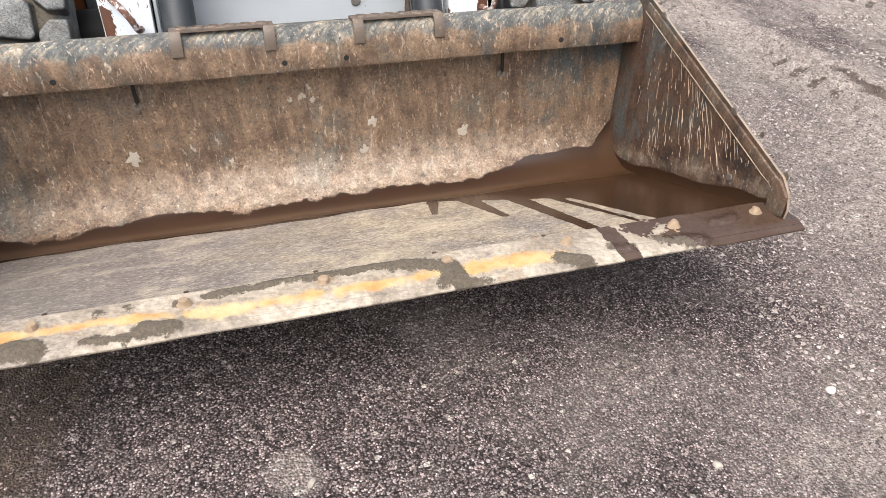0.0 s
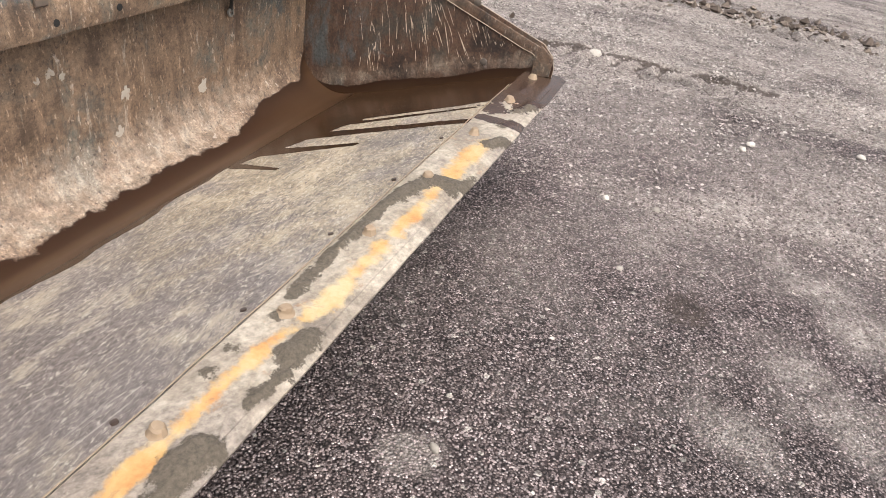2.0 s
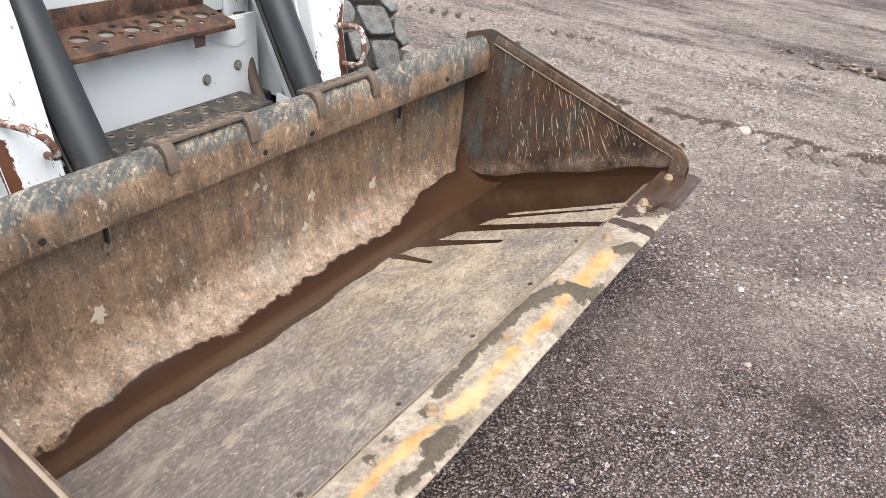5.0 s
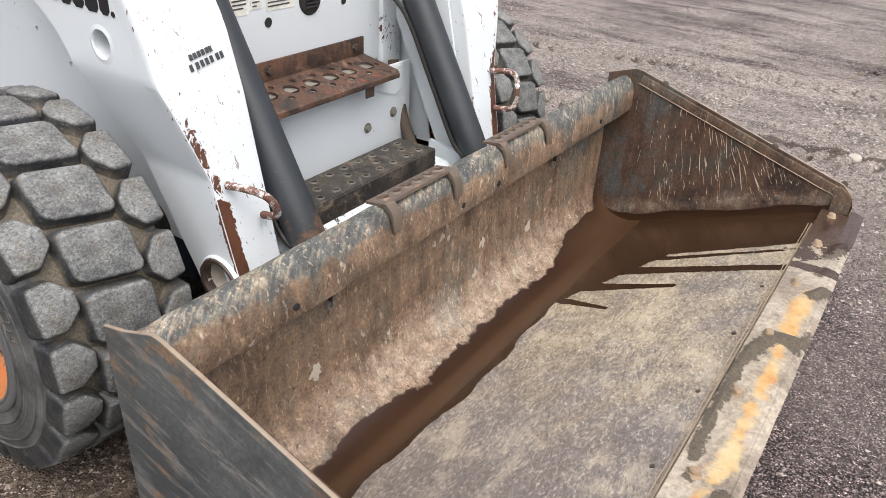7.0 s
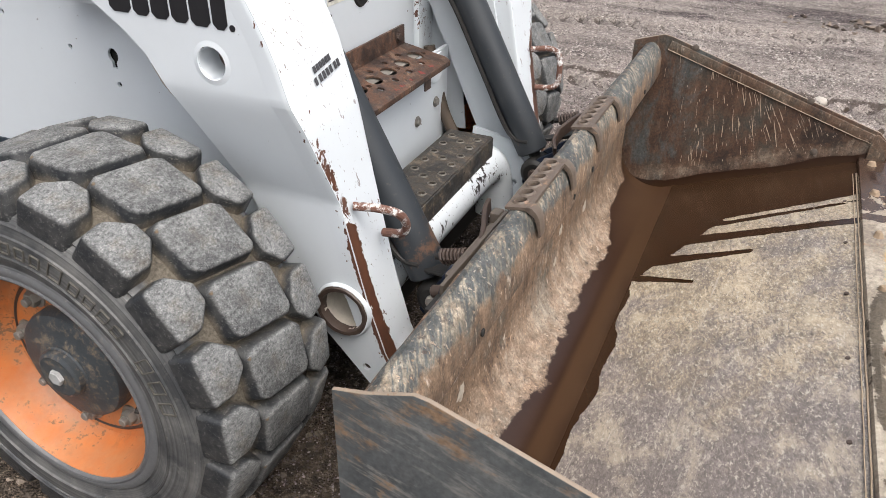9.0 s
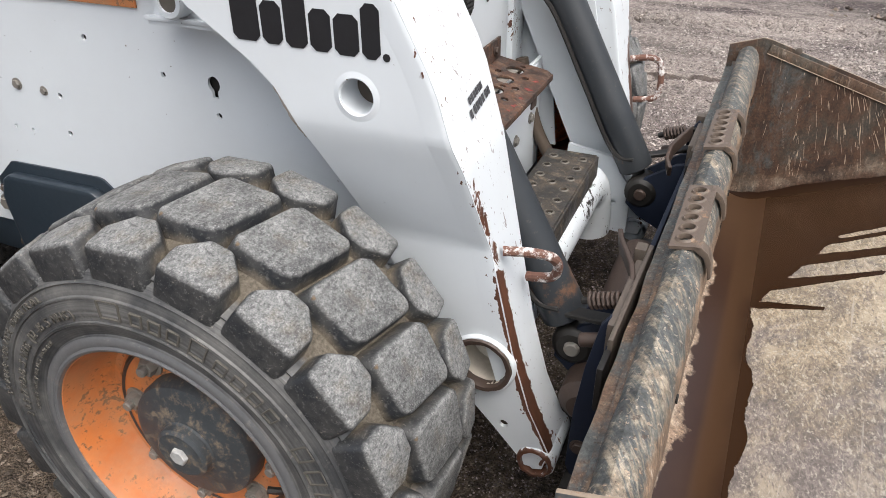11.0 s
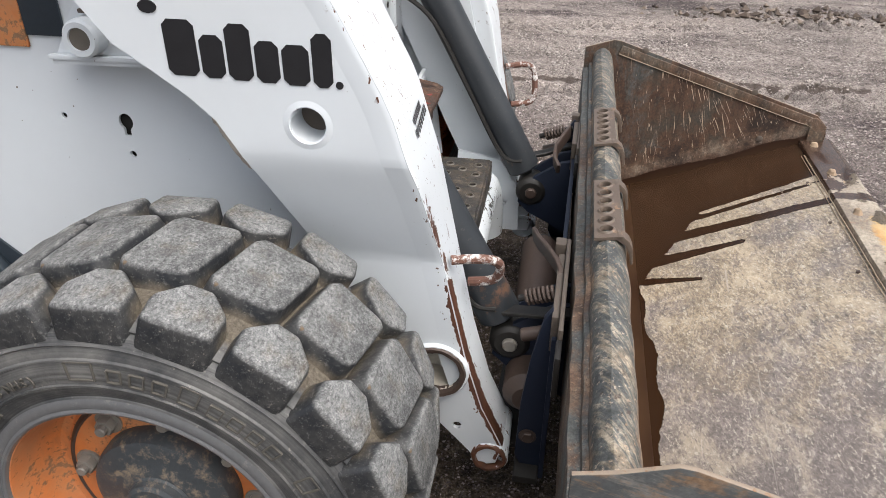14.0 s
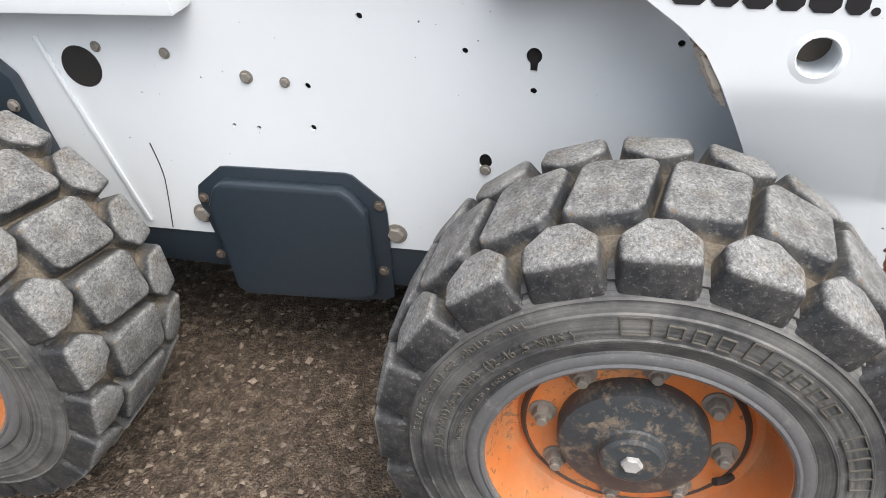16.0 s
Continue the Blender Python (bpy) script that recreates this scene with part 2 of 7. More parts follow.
    for k, (turn, dens, tone) in enumerate(((-14, 0.625, (0.095, 0.078, 0.070)), (8, 0.665, (0.50, 0.455, 0.385)), (-28, 0.655, (0.085, 0.070, 0.064)))):
        line = m.noise(150.0 + 30 * k, 3, 0.6, m.mapped((0.2, 1.0, 1.0), (0, 0, turn), w))
        patch = m.ramp(m.noise(7.0 + k, 4, 0.6, w), (0.42, 0.0), (0.55, 0.8))
        col = m.mix(m.math("MULTIPLY", m.ramp(line, (dens - 0.02, 0.0), (dens + 0.02, 1.0)), patch), col, tone)
    rubbed = m.math("MULTIPLY", m.ramp(near, (0.03, 0.0), (0.22, 0.62)), m.ramp(m.noise(7.0, 7, 0.75, m.mapped((1.0, 1.8, 1.8), (0, 0, -14), w), 0.4), (0.40, 1.0), (0.60, 0.25)))
    col = m.mix(rubbed, col, m.mix(m.ramp(hair, (0.38, 0.0), (0.62, 1.0)), (0.075, 0.064, 0.062), (0.22, 0.19, 0.175)))
    wet = m.attr("wet")
    wv = m.math("ADD", wet, m.math("MULTIPLY", m.math("SUBTRACT", m.noise(26, 6, 0.75, w), 0.5), 0.020))
    wm = m.ramp(m.math("ADD", m.math("MULTIPLY", wv, 60.0), 0.5), (0.46, 0.0), (0.54, 1.0))
    deep = m.ramp(m.math("MULTIPLY", wv, 9.0), (0.0, 0.0), (0.9, 1.0))
    col = m.mix(wm, col, m.mix(deep, (0.030, 0.0145, 0.0075), (0.037, 0.0190, 0.0098)))
    m.color(col)
    m.link(m.mix(wm, 0.75, 0.32), m.b.inputs["Specular IOR Level"])
    m.rough(m.mix(wm, m.ramp(n3, (0.3, 0.42), (0.7, 0.7)), 0.18))
    m.bump(m.mix(wm, n2, 0.5), 0.30, 0.003)
    m.bump(m.mix(wm, n3, 0.5), 0.25, 0.0015)
    return m.m


def make_edge():
    """The bolt-on edge: cream-coloured bare steel, worn yellow paint in a band, drying mud patches."""
    m = Mat("cutting_edge", 0.55)
    w = m.world()
    n1 = m.noise(9.0, 7, 0.72, w, 0.4)
    n2 = m.noise(75.0, 5, 0.7, m.mapped((1, 1.3, 1.3), (0, 0, 20), w))
    col = m.ramp(n1, (0.34, (0.150, 0.120, 0.094)), (0.45, (0.25, 0.208, 0.160)), (0.58, (0.365, 0.315, 0.250)), (0.72, (0.19, 0.158, 0.132)))
    col = m.mix(1.0, col, m.ramp(n2, (0.32, 0.62), (0.68, 1.28)), "MULTIPLY")
    film = m.math("ADD", m.noise(5.5, 6, 0.7, w, 0.3), m.math("MULTIPLY", m.attr("grime"), 0.26))
    col = m.mix(m.ramp(film, (0.50, 0.0), (0.66, 0.72)), col, m.mix(m.ramp(n2, (0.35, 0.0), (0.62, 1.0)), (0.090, 0.070, 0.060), (0.25, 0.208, 0.172)))
    crust = m.noise(150.0, 6, 0.78, w)
    col = m.mix(m.ramp(crust, (0.57, 0.0), (0.65, 0.5)), col, (0.36, 0.315, 0.255))
    m.bump(crust, 0.35, 0.002)
    band = m.attr("band")
    yel = m.math("ADD", band, m.math("MULTIPLY", m.math("SUBTRACT", m.noise(8.0, 5, 0.65, m.mapped((1, 1.5, 1.5), (0, 0, 0), w)), 0.5), 1.6))
    yel = m.math("ADD", yel, m.math("MULTIPLY", m.math("SUBTRACT", m.noise(48.0, 5, 0.7, m.mapped((1, 0.45, 0.45), (0, 0, 12), w)), 0.5), 0.8))
    ym = m.ramp(yel, (0.62, 0.0), (0.86, 0.9))
    col = m.mix(ym, col, m.ramp(m.noise(14, 5, 0.65, w), (0.36, (0.47, 0.37, 0.21)), (0.50, (0.46, 0.285, 0.105)), (0.64, (0.40, 0.180, 0.048))))
    rustn = m.noise(13.0, 6, 0.75, m.mapped((1, 1.6, 1.6), (0, 0, 0), w), 0.4)
    col = m.mix(m.ramp(rustn, (0.60, 0.0), (0.68, 0.7)), col, m.mix(n2, (0.13, 0.075, 0.048), (0.36, 0.19, 0.09)))
    col = m.mix(m.ramp(m.noise(70, 5, 0.75, w), (0.31, 0.6), (0.38, 0.0)), col, (0.15, 0.125, 0.105))
    mud = m.attr("mud")
    mm = m.math("ADD", mud, m.math("MULTIPLY", m.math("SUBTRACT", m.noise(34, 6, 0.75, w), 0.5), 0.055))
    mm = m.ramp(m.math("ADD", m.math("MULTIPLY", mm, 40.0), 0.5), (0.36, 0.0), (0.52, 1.0))
    col = m.mix(mm, col, m.ramp(m.noise(160, 4, 0.7, w), (0.3, (0.050, 0.040, 0.029)), (0.7, (0.120, 0.098, 0.072))))
    wet = m.attr("wet")
    wm = m.ramp(m.math("ADD", m.math("MULTIPLY", m.math("ADD", wet, m.math("MULTIPLY", m.math("SUBTRACT", m.noise(11, 5, 0.65, w), 0.5), 0.55)), 12.0), 0.5), (0.42, 0.0), (0.58, 0.93))
    col = m.mix(wm, col, (0.042, 0.021, 0.013))
    m.color(col)
    m.rough(m.mix(wm, m.mix(mm, 0.55, 0.95), 0.10))
    m.bump(n2, 0.15, 0.002)
    m.bump(m.math("MULTIPLY", mm, m.noise(160, 3, 0.6, w)), 0.6, 0.004)
    return m.m


def make_rusty(name, base, grime, amount, rough=0.7, patch=8.0):
    m = Mat(name, rough)
    w = m.world()
    n1 = m.noise(patch, 6, 0.7, w)
    n2 = m.noise(max(90.0, patch * 3), 5, 0.7, w)
    f = m.ramp(m.math("ADD", m.math("MULTIPLY", n1, 0.65), m.math("MULTIPLY", n2, 0.35)), (0.62 - amount, 0.0), (0.72 - amount, 1.0))
    col = m.mix(f, m.mix(n2, base, tuple(c * 1.6 for c in base)), m.mix(n2, grime, tuple(min(1, c * 1.9) for c in grime)))
    m.color(col)
    m.rough(m.mix(f, rough * 0.8, 0.85))
    m.bump(n2, 0.3, 0.0015)
    m.bump(f, 0.2, 0.001)
    return m.m


def make_plate_outer():
    """The outside of an end plate: smooth purple-brown bare steel in front, slate paint with scrapes and rusty runs behind."""
    m = Mat("weathered_plate_outside", 0.5)
    w = m.world()
    n1 = m.noise(5.0, 6, 0.68, w, 0.5)
    n2 = m.noise(110.0, 5, 0.7, w)
    along = m.noise(26.0, 6, 0.72, m.mapped((1, 0.22, 1.3), (-16, 0, 0), w), 0.3)
    front = m.ramp(n1, (0.34, (0.034, 0.023, 0.022)), (0.50, (0.072, 0.047, 0.042)), (0.64, (0.125, 0.080, 0.062)))
    front = m.mix(m.ramp(m.noise(13.0, 5, 0.65, w), (0.60, 0.0), (0.70, 0.4)), front, (0.18, 0.14, 0.105))
    front = m.mix(m.ramp(m.noise(44.0, 6, 0.75, w), (0.56, 0.0), (0.68, 0.45)), front, (0.16, 0.125, 0.105))
    back = m.ramp(n1, (0.36, (0.046, 0.052, 0.056)), (0.62, (0.105, 0.110, 0.110)))
    back = m.mix(m.ramp(along, (0.51, 0.0), (0.63, 0.8)), back, (0.21, 0.20, 0.185))
    back = m.mix(m.ramp(m.math("ADD", m.math("MULTIPLY", along, 0.5), m.math("MULTIPLY", m.noise(8.0, 5, 0.7, w), 0.5)), (0.535, 0.0), (0.60, 0.85)), back, m.mix(n2, (0.15, 0.078, 0.036), (0.26, 0.17, 0.10)))
    f = m.ramp(m.math("ADD", m.attr("rear"), m.math("MULTIPLY", m.math("SUBTRACT", n1, 0.5), 0.9)), (0.40, 0.0), (0.60, 1.0))
    col = m.mix(f, front, back)
    col = m.mix(1.0, col, m.ramp(n2, (0.32, 0.78), (0.68, 1.24)), "MULTIPLY")
    m.color(col)
    m.rough(m.ramp(n1, (0.35, 0.42), (0.65, 0.65)))
    m.bump(n2, 0.12, 0.001)
    return m.m


def make_step(name, dark, rust, tan, shift):
    """Tread steel: dark scale, rust in blotches, rubbed paler in streaks, pitted."""
    m = Mat(name, 0.6)
    w = m.world()
    n1 = m.noise(11.0, 7, 0.72, w, 0.5)
    n2 = m.noise(75.0, 5, 0.72, w)
    rub = m.noise(26.0, 6, 0.75, m.mapped((1.0, 0.5, 1.0), (0, 0, 25), w), 0.4)
    col = m.ramp(m.math("ADD", n1, m.math("MULTIPLY", m.math("SUBTRACT", n2, 0.5), 0.5)), (0.40 + shift, dark), (0.50 + shift, tuple((a + b) / 2 for a, b in zip(dark, rust))), (0.60 + shift, rust))
    col = m.mix(m.ramp(rub, (0.54, 0.0), (0.64, 0.75)), col, tan)
    col = m.mix(m.ramp(m.noise(60, 4, 0.7, w), (0.34, 0.85), (0.41, 0.0)), col, tuple(c * 0.45 for c in dark))
    col = m.mix(1.0, col, m.ramp(m.noise(210, 4, 0.75, w), (0.32, 0.6), (0.68, 1.4)), "MULTIPLY")
    m.color(col)
    m.rough(m.ramp(n1, (0.4, 0.45), (0.6, 0.85)))
    m.bump(n2, 0.4, 0.002)
    return m.m


def make_cylinder_paint():
    """Charcoal paint, faintly streaked, rusting through where the attribute says so."""
    m = Mat("charcoal_paint", 0.45)
    w = m.world()
    n1 = m.noise(9.0, 5, 0.65, w)
    n2 = m.noise(90.0, 4, 0.7, w)
    col = m.mix(n1, (0.016, 0.020, 0.025), (0.034, 0.038, 0.042))
    col = m.mix(m.ramp(n2, (0.62, 0.0), (0.70, 0.5)), col, (0.085, 0.075, 0.065))
    rust = m.math("ADD", m.attr("rusting"), m.math("MULTIPLY", m.math("SUBTRACT", m.noise(22, 6, 0.75, w), 0.5), 1.8))
    col = m.mix(m.ramp(rust, (0.55, 0.0), (0.75, 0.9)), col, m.mix(n2, (0.055, 0.030, 0.020), (0.19, 0.105, 0.062)))
    m.color(col)
    m.rough(m.ramp(n1, (0.35, 0.38), (0.65, 0.6)))
    m.bump(n2, 0.12, 0.001)
    return m.m


def make_caked():
    """Mud dried on steel: tan crust, brown-purple worn metal and some rust showing through."""
    m = Mat("caked_tan_mud", 0.9, 0.0, 0.3)
    w = m.world()
    n1 = m.noise(30.0, 6, 0.70, m.mapped((1, 0.45, 1.6), (-17, 0, 0), w), 0.3)
    n2 = m.noise(95.0, 5, 0.75, w)
    col = m.ramp(n1, (0.36, (0.105, 0.078, 0.068)), (0.48, (0.180, 0.140, 0.115)), (0.58, (0.27, 0.225, 0.180)), (0.70, (0.36, 0.315, 0.255)))
    col = m.mix(m.ramp(m.noise(19.0, 5, 0.7, w), (0.57, 0.0), (0.66, 0.7)), col, (0.24, 0.11, 0.045))
    col = m.mix(1.0, col, m.ramp(n2, (0.30, 0.7), (0.70, 1.25)), "MULTIPLY")
    m.color(col)
    m.bump(n1, 0.12, 0.001)
    m.bump(n2, 0.5, 0.002)
    return m.m


def make_tread():
    """Lug rubber: stone-scuffed grey on the worn tops, fading over the rounded edges into dark sides with a film of tan dust."""
    m = Mat("worn_tread_rubber", 0.75, 0.0, 0.4)
    w = m.coord
    n1 = m.noise(14.0, 5, 0.65, w)
    n2 = m.noise(170.0, 4, 0.75, w)
    sp = m.noise(420, 3, 0.8, w)
    speck = m.math("ADD", m.math("MULTIPLY", n1, 0.4), m.math("MULTIPLY", n2, 0.6))
    top = m.ramp(speck, (0.36, (0.040, 0.040, 0.040)), (0.46, (0.105, 0.107, 0.107)), (0.56, (0.190, 0.193, 0.190)), (0.70, (0.34, 0.343, 0.335)))
    top = m.mix(m.ramp(m.noise(11, 5, 0.65, w), (0.50, 0.0), (0.70, 0.65)), top, (0.20, 0.16, 0.11))
    top = m.mix(m.ramp(sp, (0.56, 0.0), (0.64, 0.6)), top, (0.36, 0.358, 0.348))
    top = m.mix(m.ramp(sp, (0.36, 0.6), (0.44, 0.0)), top, (0.030, 0.030, 0.029))
    top = m.mix(m.ramp(m.noise(26, 3, 0.6, w), (0.69, 0.0), (0.72, 0.8)), top, (0.17, 0.105, 0.045))
    side = m.mix(m.ramp(n1, (0.44, 0.0), (0.73, 0.65)), (0.017, 0.019, 0.022), (0.105, 0.102, 0.095))
    side = m.mix(m.ramp(n2, (0.55, 0.0), (0.65, 0.42)), side, (0.16, 0.158, 0.152))
    side = m.mix(m.ramp(m.noise(190, 2, 0.5, w), (0.68, 0.0), (0.71, 0.5)), side, (0.22, 0.20, 0.17))
    f = m.math("ADD", m.attr("top"), m.math("MULTIPLY", m.math("SUBTRACT", m.noise(45, 5, 0.7, w), 0.5), 0.7))
    f = m.ramp(f, (0.36, 0.0), (0.88, 1.0))
    rad = m.t.nodes.new("ShaderNodeVectorMath")
    rad.operation = "LENGTH"
    m.link(m.mapped((0, 1, 1)), rad.inputs[0])
    foot = m.math("ADD", m.math("MULTIPLY", m.math("SUBTRACT", rad.outputs["Value"], 0.372), -30.0), m.math("MULTIPLY", m.math("SUBTRACT", m.noise(24, 5, 0.7, w), 0.45), 1.6))
    inner = m.ramp(m.math("ABSOLUTE", m.axis(0)), (0.115, 1.0), (0.135, 0.0))
    side = m.mix(m.math("MULTIPLY", inner, m.ramp(foot, (0.1, 0.0), (0.7, 0.8))), side, m.ramp(n2, (0.3, (0.085, 0.070, 0.052)), (0.7, (0.19, 0.16, 0.12))))
    top = m.mix(1.0, top, m.ramp(m.noise(18, 5, 0.7, w), (0.32, 0.60), (0.68, 1.28)), "MULTIPLY")
    m.color(m.mix(f, side, top))
    m.rough(m.mix(f, 0.5, 0.85))
    m.bump(m.math("MULTIPLY", sp, f), 0.7, 0.002)
    m.bump(m.noise(60, 4, 0.6, w), 0.5, 0.004)
    return m.m


def make_tyre():
    """Carcass rubber: dusty tan between the lugs, dark with faint dirt on the wall."""
    m = Mat("tyre_rubber", 0.72, 0.0, 0.4)
    w = m.coord
    n1 = m.noise(11.0, 5, 0.65, w)
    n2 = m.noise(200.0, 3, 0.7, w)
    groove = m.attr("groove")
    wall = m.mix(m.ramp(n1, (0.36, 0.0), (0.70, 0.9)), (0.040, 0.042, 0.045), (0.165, 0.162, 0.155))
    fleck = m.ramp(m.noise(140, 2, 0.5, w), (0.70, 0.0), (0.73, 0.45))
    wall = m.mix(fleck, wall, (0.25, 0.23, 0.20))
    soil = m.ramp(n2, (0.3, (0.060, 0.051, 0.040)), (0.7, (0.155, 0.133, 0.102)))
    f = m.ramp(m.math("ADD", groove, m.math("MULTIPLY", m.math("SUBTRACT", n1, 0.5), 0.6)), (0.4, 0.0), (0.7, 1.0))
    rad = m.t.nodes.new("ShaderNodeCombineXYZ")
    m.link(m.attr("rad"), rad.inputs[0])
    ring = m.noise(210.0, 2, 0.6, rad.outputs[0])
    wall = m.mix(1.0, wall, m.ramp(ring, (0.35, 0.62), (0.65, 1.3)), "MULTIPLY")
    scuff = m.ramp(m.noise(26.0, 6, 0.75, w), (0.56, 0.0), (0.66, 0.5))
    wall = m.mix(scuff, wall, (0.165, 0.16, 0.15))
    m.color(m.mix(f, wall, soil))
    m.rough(m.mix(f, 0.5, 0.9))
    m.bump(ring, 0.35, 0.002)
    m.bump(n2, 0.3, 0.0012)
    return m.m


def make_orange():
    m = Mat("orange_rim_paint", 0.42)
    w = m.coord
    n1 = m.noise(9.0, 6, 0.7, w)
    n2 = m.noise(80.0, 4, 0.65, w)
    col = m.ramp(n1, (0.3, (0.46, 0.115, 0.022)), (0.6, (0.58, 0.18, 0.045)), (0.8, (0.62, 0.25, 0.09)))
    chip = m.ramp(m.math("ADD", m.math("MULTIPLY", n1, 0.45), m.math("MULTIPLY", n2, 0.55)), (0.555, 0.0), (0.60, 1.0))
    col = m.mix(chip, col, m.mix(n2, (0.09, 0.045, 0.025), (0.22, 0.11, 0.055)))
    run = m.noise(22, 5, 0.7, m.mapped((1, 1, 0.25), (0, 0, 0), w))
    col = m.mix(m.ramp(run, (0.55, 0.0), (0.70, 0.55)), col, (0.24, 0.105, 0.045))
    dust = m.ramp(m.noise(6, 6, 0.7, w), (0.40, 0.06), (0.66, 0.60))
    m.color(m.mix(dust, col, m.mix(n2, (0.26, 0.165, 0.095), (0.42, 0.29, 0.18))))
    m.rough(m.mix(chip, 0.42, 0.85))
    m.bump(n2, 0.15, 0.001)
    return m.m


def make_ground():
    m = Mat("gravel_ground", 0.9, 0.0, 0.3)
    w = m.world()
    cell = m.voronoi(175.0, "F1", "Distance", w)
    tint = m.voronoi(175.0, "F1", "Color", w)
    cell2 = m.voronoi(48.0, "F1", "Distance", w)
    tint2 = m.voronoi(48.0, "F1", "Color", w)
    sep = m.axis(0, tint)
    sep2 = m.axis(1, tint2)
    stone = m.ramp(sep, (0.0, (0.058, 0.042, 0.041)), (0.5, (0.232, 0.185, 0.176)), (0.80, (0.35, 0.287, 0.274)), (0.95, (0.48, 0.408, 0.392)), (1.0, (0.64, 0.57, 0.55)))
    gap = m.ramp(cell, (0.36, 0.0), (0.60, 1.0))
    col = m.mix(gap, stone, (0.036, 0.026, 0.025))
    bigs = m.math("MULTIPLY", m.ramp(sep2, (0.93, 0.0), (0.94, 1.0)), m.ramp(cell2, (0.28, 1.0), (0.36, 0.0)))
    col = m.mix(bigs, col, (0.42, 0.38, 0.34))
    grit = m.axis(2, m.voronoi(95.0, "F1", "Color", w))
    col = m.mix(1.0, col, m.ramp(grit, (0.0, 0.50), (0.7, 1.05), (1.0, 1.75)), "MULTIPLY")
    # pale dried silt lies in patches, more of it towards the tracks
    silt = m.noise(1.1, 6, 0.65, w)
    far = m.math("ADD", m.attr("silt"), m.math("MULTIPLY", m.math("MULTIPLY", m.math("SUBTRACT", m.noise(5.0, 4, 0.6, m.mapped((1.0, 0.16, 1.0), (0, 0, 5), w), 0.3), 0.5), 1.0), m.ramp(m.math("MULTIPLY", m.axis(0, w), 0.25), (0.35, 0.0), (0.55, 1.0))))
    sm = m.ramp(m.math("ADD", m.math("MULTIPLY", silt, 1.0), far), (0.50, 0.0), (0.78, 0.85))
    col = m.mix(m.math("MULTIPLY", sm, m.ramp(grit, (0.2, 1.0), (0.9, 0.55))), col, m.ramp(m.noise(90, 6, 0.78, w), (0.34, (0.13, 0.106, 0.092)), (0.48, (0.38, 0.328, 0.290)), (0.64, (0.66, 0.60, 0.545))))
    soil = m.attr("soil")
    so = m.ramp(m.math("ADD", soil, m.math("MULTIPLY", m.math("SUBTRACT", m.noise(5, 5, 0.7, w), 0.5), 0.8)), (0.4, 0.0), (0.7, 0.95))
    col = m.mix(so, col, m.ramp(m.noise(35, 6, 0.75, w), (0.34, (0.034, 0.024, 0.017)), (0.52, (0.092, 0.068, 0.048)), (0.70, (0.23, 0.185, 0.140))))
    sp = m.ramp(m.math("ADD", m.attr("spot"), m.math("MULTIPLY", m.math("SUBTRACT", m.noise(18, 5, 0.7, w), 0.5), 1.3)), (0.45, 0.0), (0.7, 0.8))
    col = m.mix(sp, col, (0.06, 0.043, 0.034))
    clot = m.ramp(m.noise(24, 6, 0.75, w, 0.4), (0.36, 0.62), (0.50, 1.0), (0.64, 1.32))
    col = m.mix(1.0, col, clot, "MULTIPLY")
    damp = m.ramp(m.noise(0.9, 4, 0.6, m.mapped((1, 1, 1), (0, 0, 40), w)), (0.35, 0.76), (0.6, 1.0))
    col = m.mix(1.0, col, damp, "MULTIPLY")
    m.color(col)
    m.rough(m.ramp(silt, (0.3, 0.75), (0.7, 0.95)))
    m.bump(m.math("SUBTRACT", 1.0, cell), 1.0, 0.009)
    m.bump(m.noise(350, 3, 0.6, w), 0.4, 0.002)
    return m.m


def make_stone(name, lo, hi):
    m = Mat(name, 0.9, 0.0, 0.3)
    w = m.world()
    isl = m.geo.outputs["Random Per Island"]
    mid = tuple(l * 0.62 + h * 0.38 for l, h in zip(lo, hi))
    col = m.ramp(isl, (0.0, tuple(c * 0.7 for c in lo)), (0.55, mid), (0.88, hi), (1.0, tuple(min(0.7, c * 1.3) for c in hi)))
    col = m.mix(m.ramp(m.noise(120, 4, 0.65, w), (0.35, 0.0), (0.7, 0.45)), col, tuple(c * 0.55 for c in lo))
    m.color(col)
    m.bump(m.noise(220, 3, 0.6, w), 0.4, 0.002)
    return m.m


def make_plain(name, col, rough=0.6, metal=0.0, grain=60.0, var=0.35):
    m = Mat(name, rough, metal)
    n = m.noise(grain, 5, 0.65)
    n2 = m.noise(grain / 9, 4, 0.6)
    f = m.math("MULTIPLY", m.math("ADD", n, n2), 0.5)
    m.color(m.ramp(f, (0.3, tuple(c * (1 - var) for c in col)), (0.7, tuple(min(1.0, c * (1 + var)) for c in col))))
    m.bump(n, 0.15, 0.001)
    return m.m


WHITE = make_white("white_paint", 0)
WHITE_WORN = make_white("white_paint_chipped", 0.37)
WHITE_CHIPPED = make_white("white_paint_on_black", 0.37, ((0.008, 0.008, 0.009), (0.040, 0.030, 0.026)))
STEEL = make_bucket_steel()
FLOOR = make_bucket_floor()
EDGE = make_edge()
MUDSPLASH = make_rusty("dried_pale_mud", (0.31, 0.27, 0.22), (0.22, 0.16, 0.115), 0.04, 0.9, 60.0)
SEAM = make_rusty("dusty_weld", (0.24, 0.185, 0.13), (0.15, 0.10, 0.065), 0.03, 0.8, 30.0)
RINGS = make_rusty("rubbed_ring_steel", (0.085, 0.076, 0.064), (0.075, 0.050, 0.036), 0.0, 0.5, 30.0)
BEAD = make_rusty("scuffed_bead", (0.085, 0.087, 0.090), (0.13, 0.125, 0.118), 0.06, 0.45, 40.0)
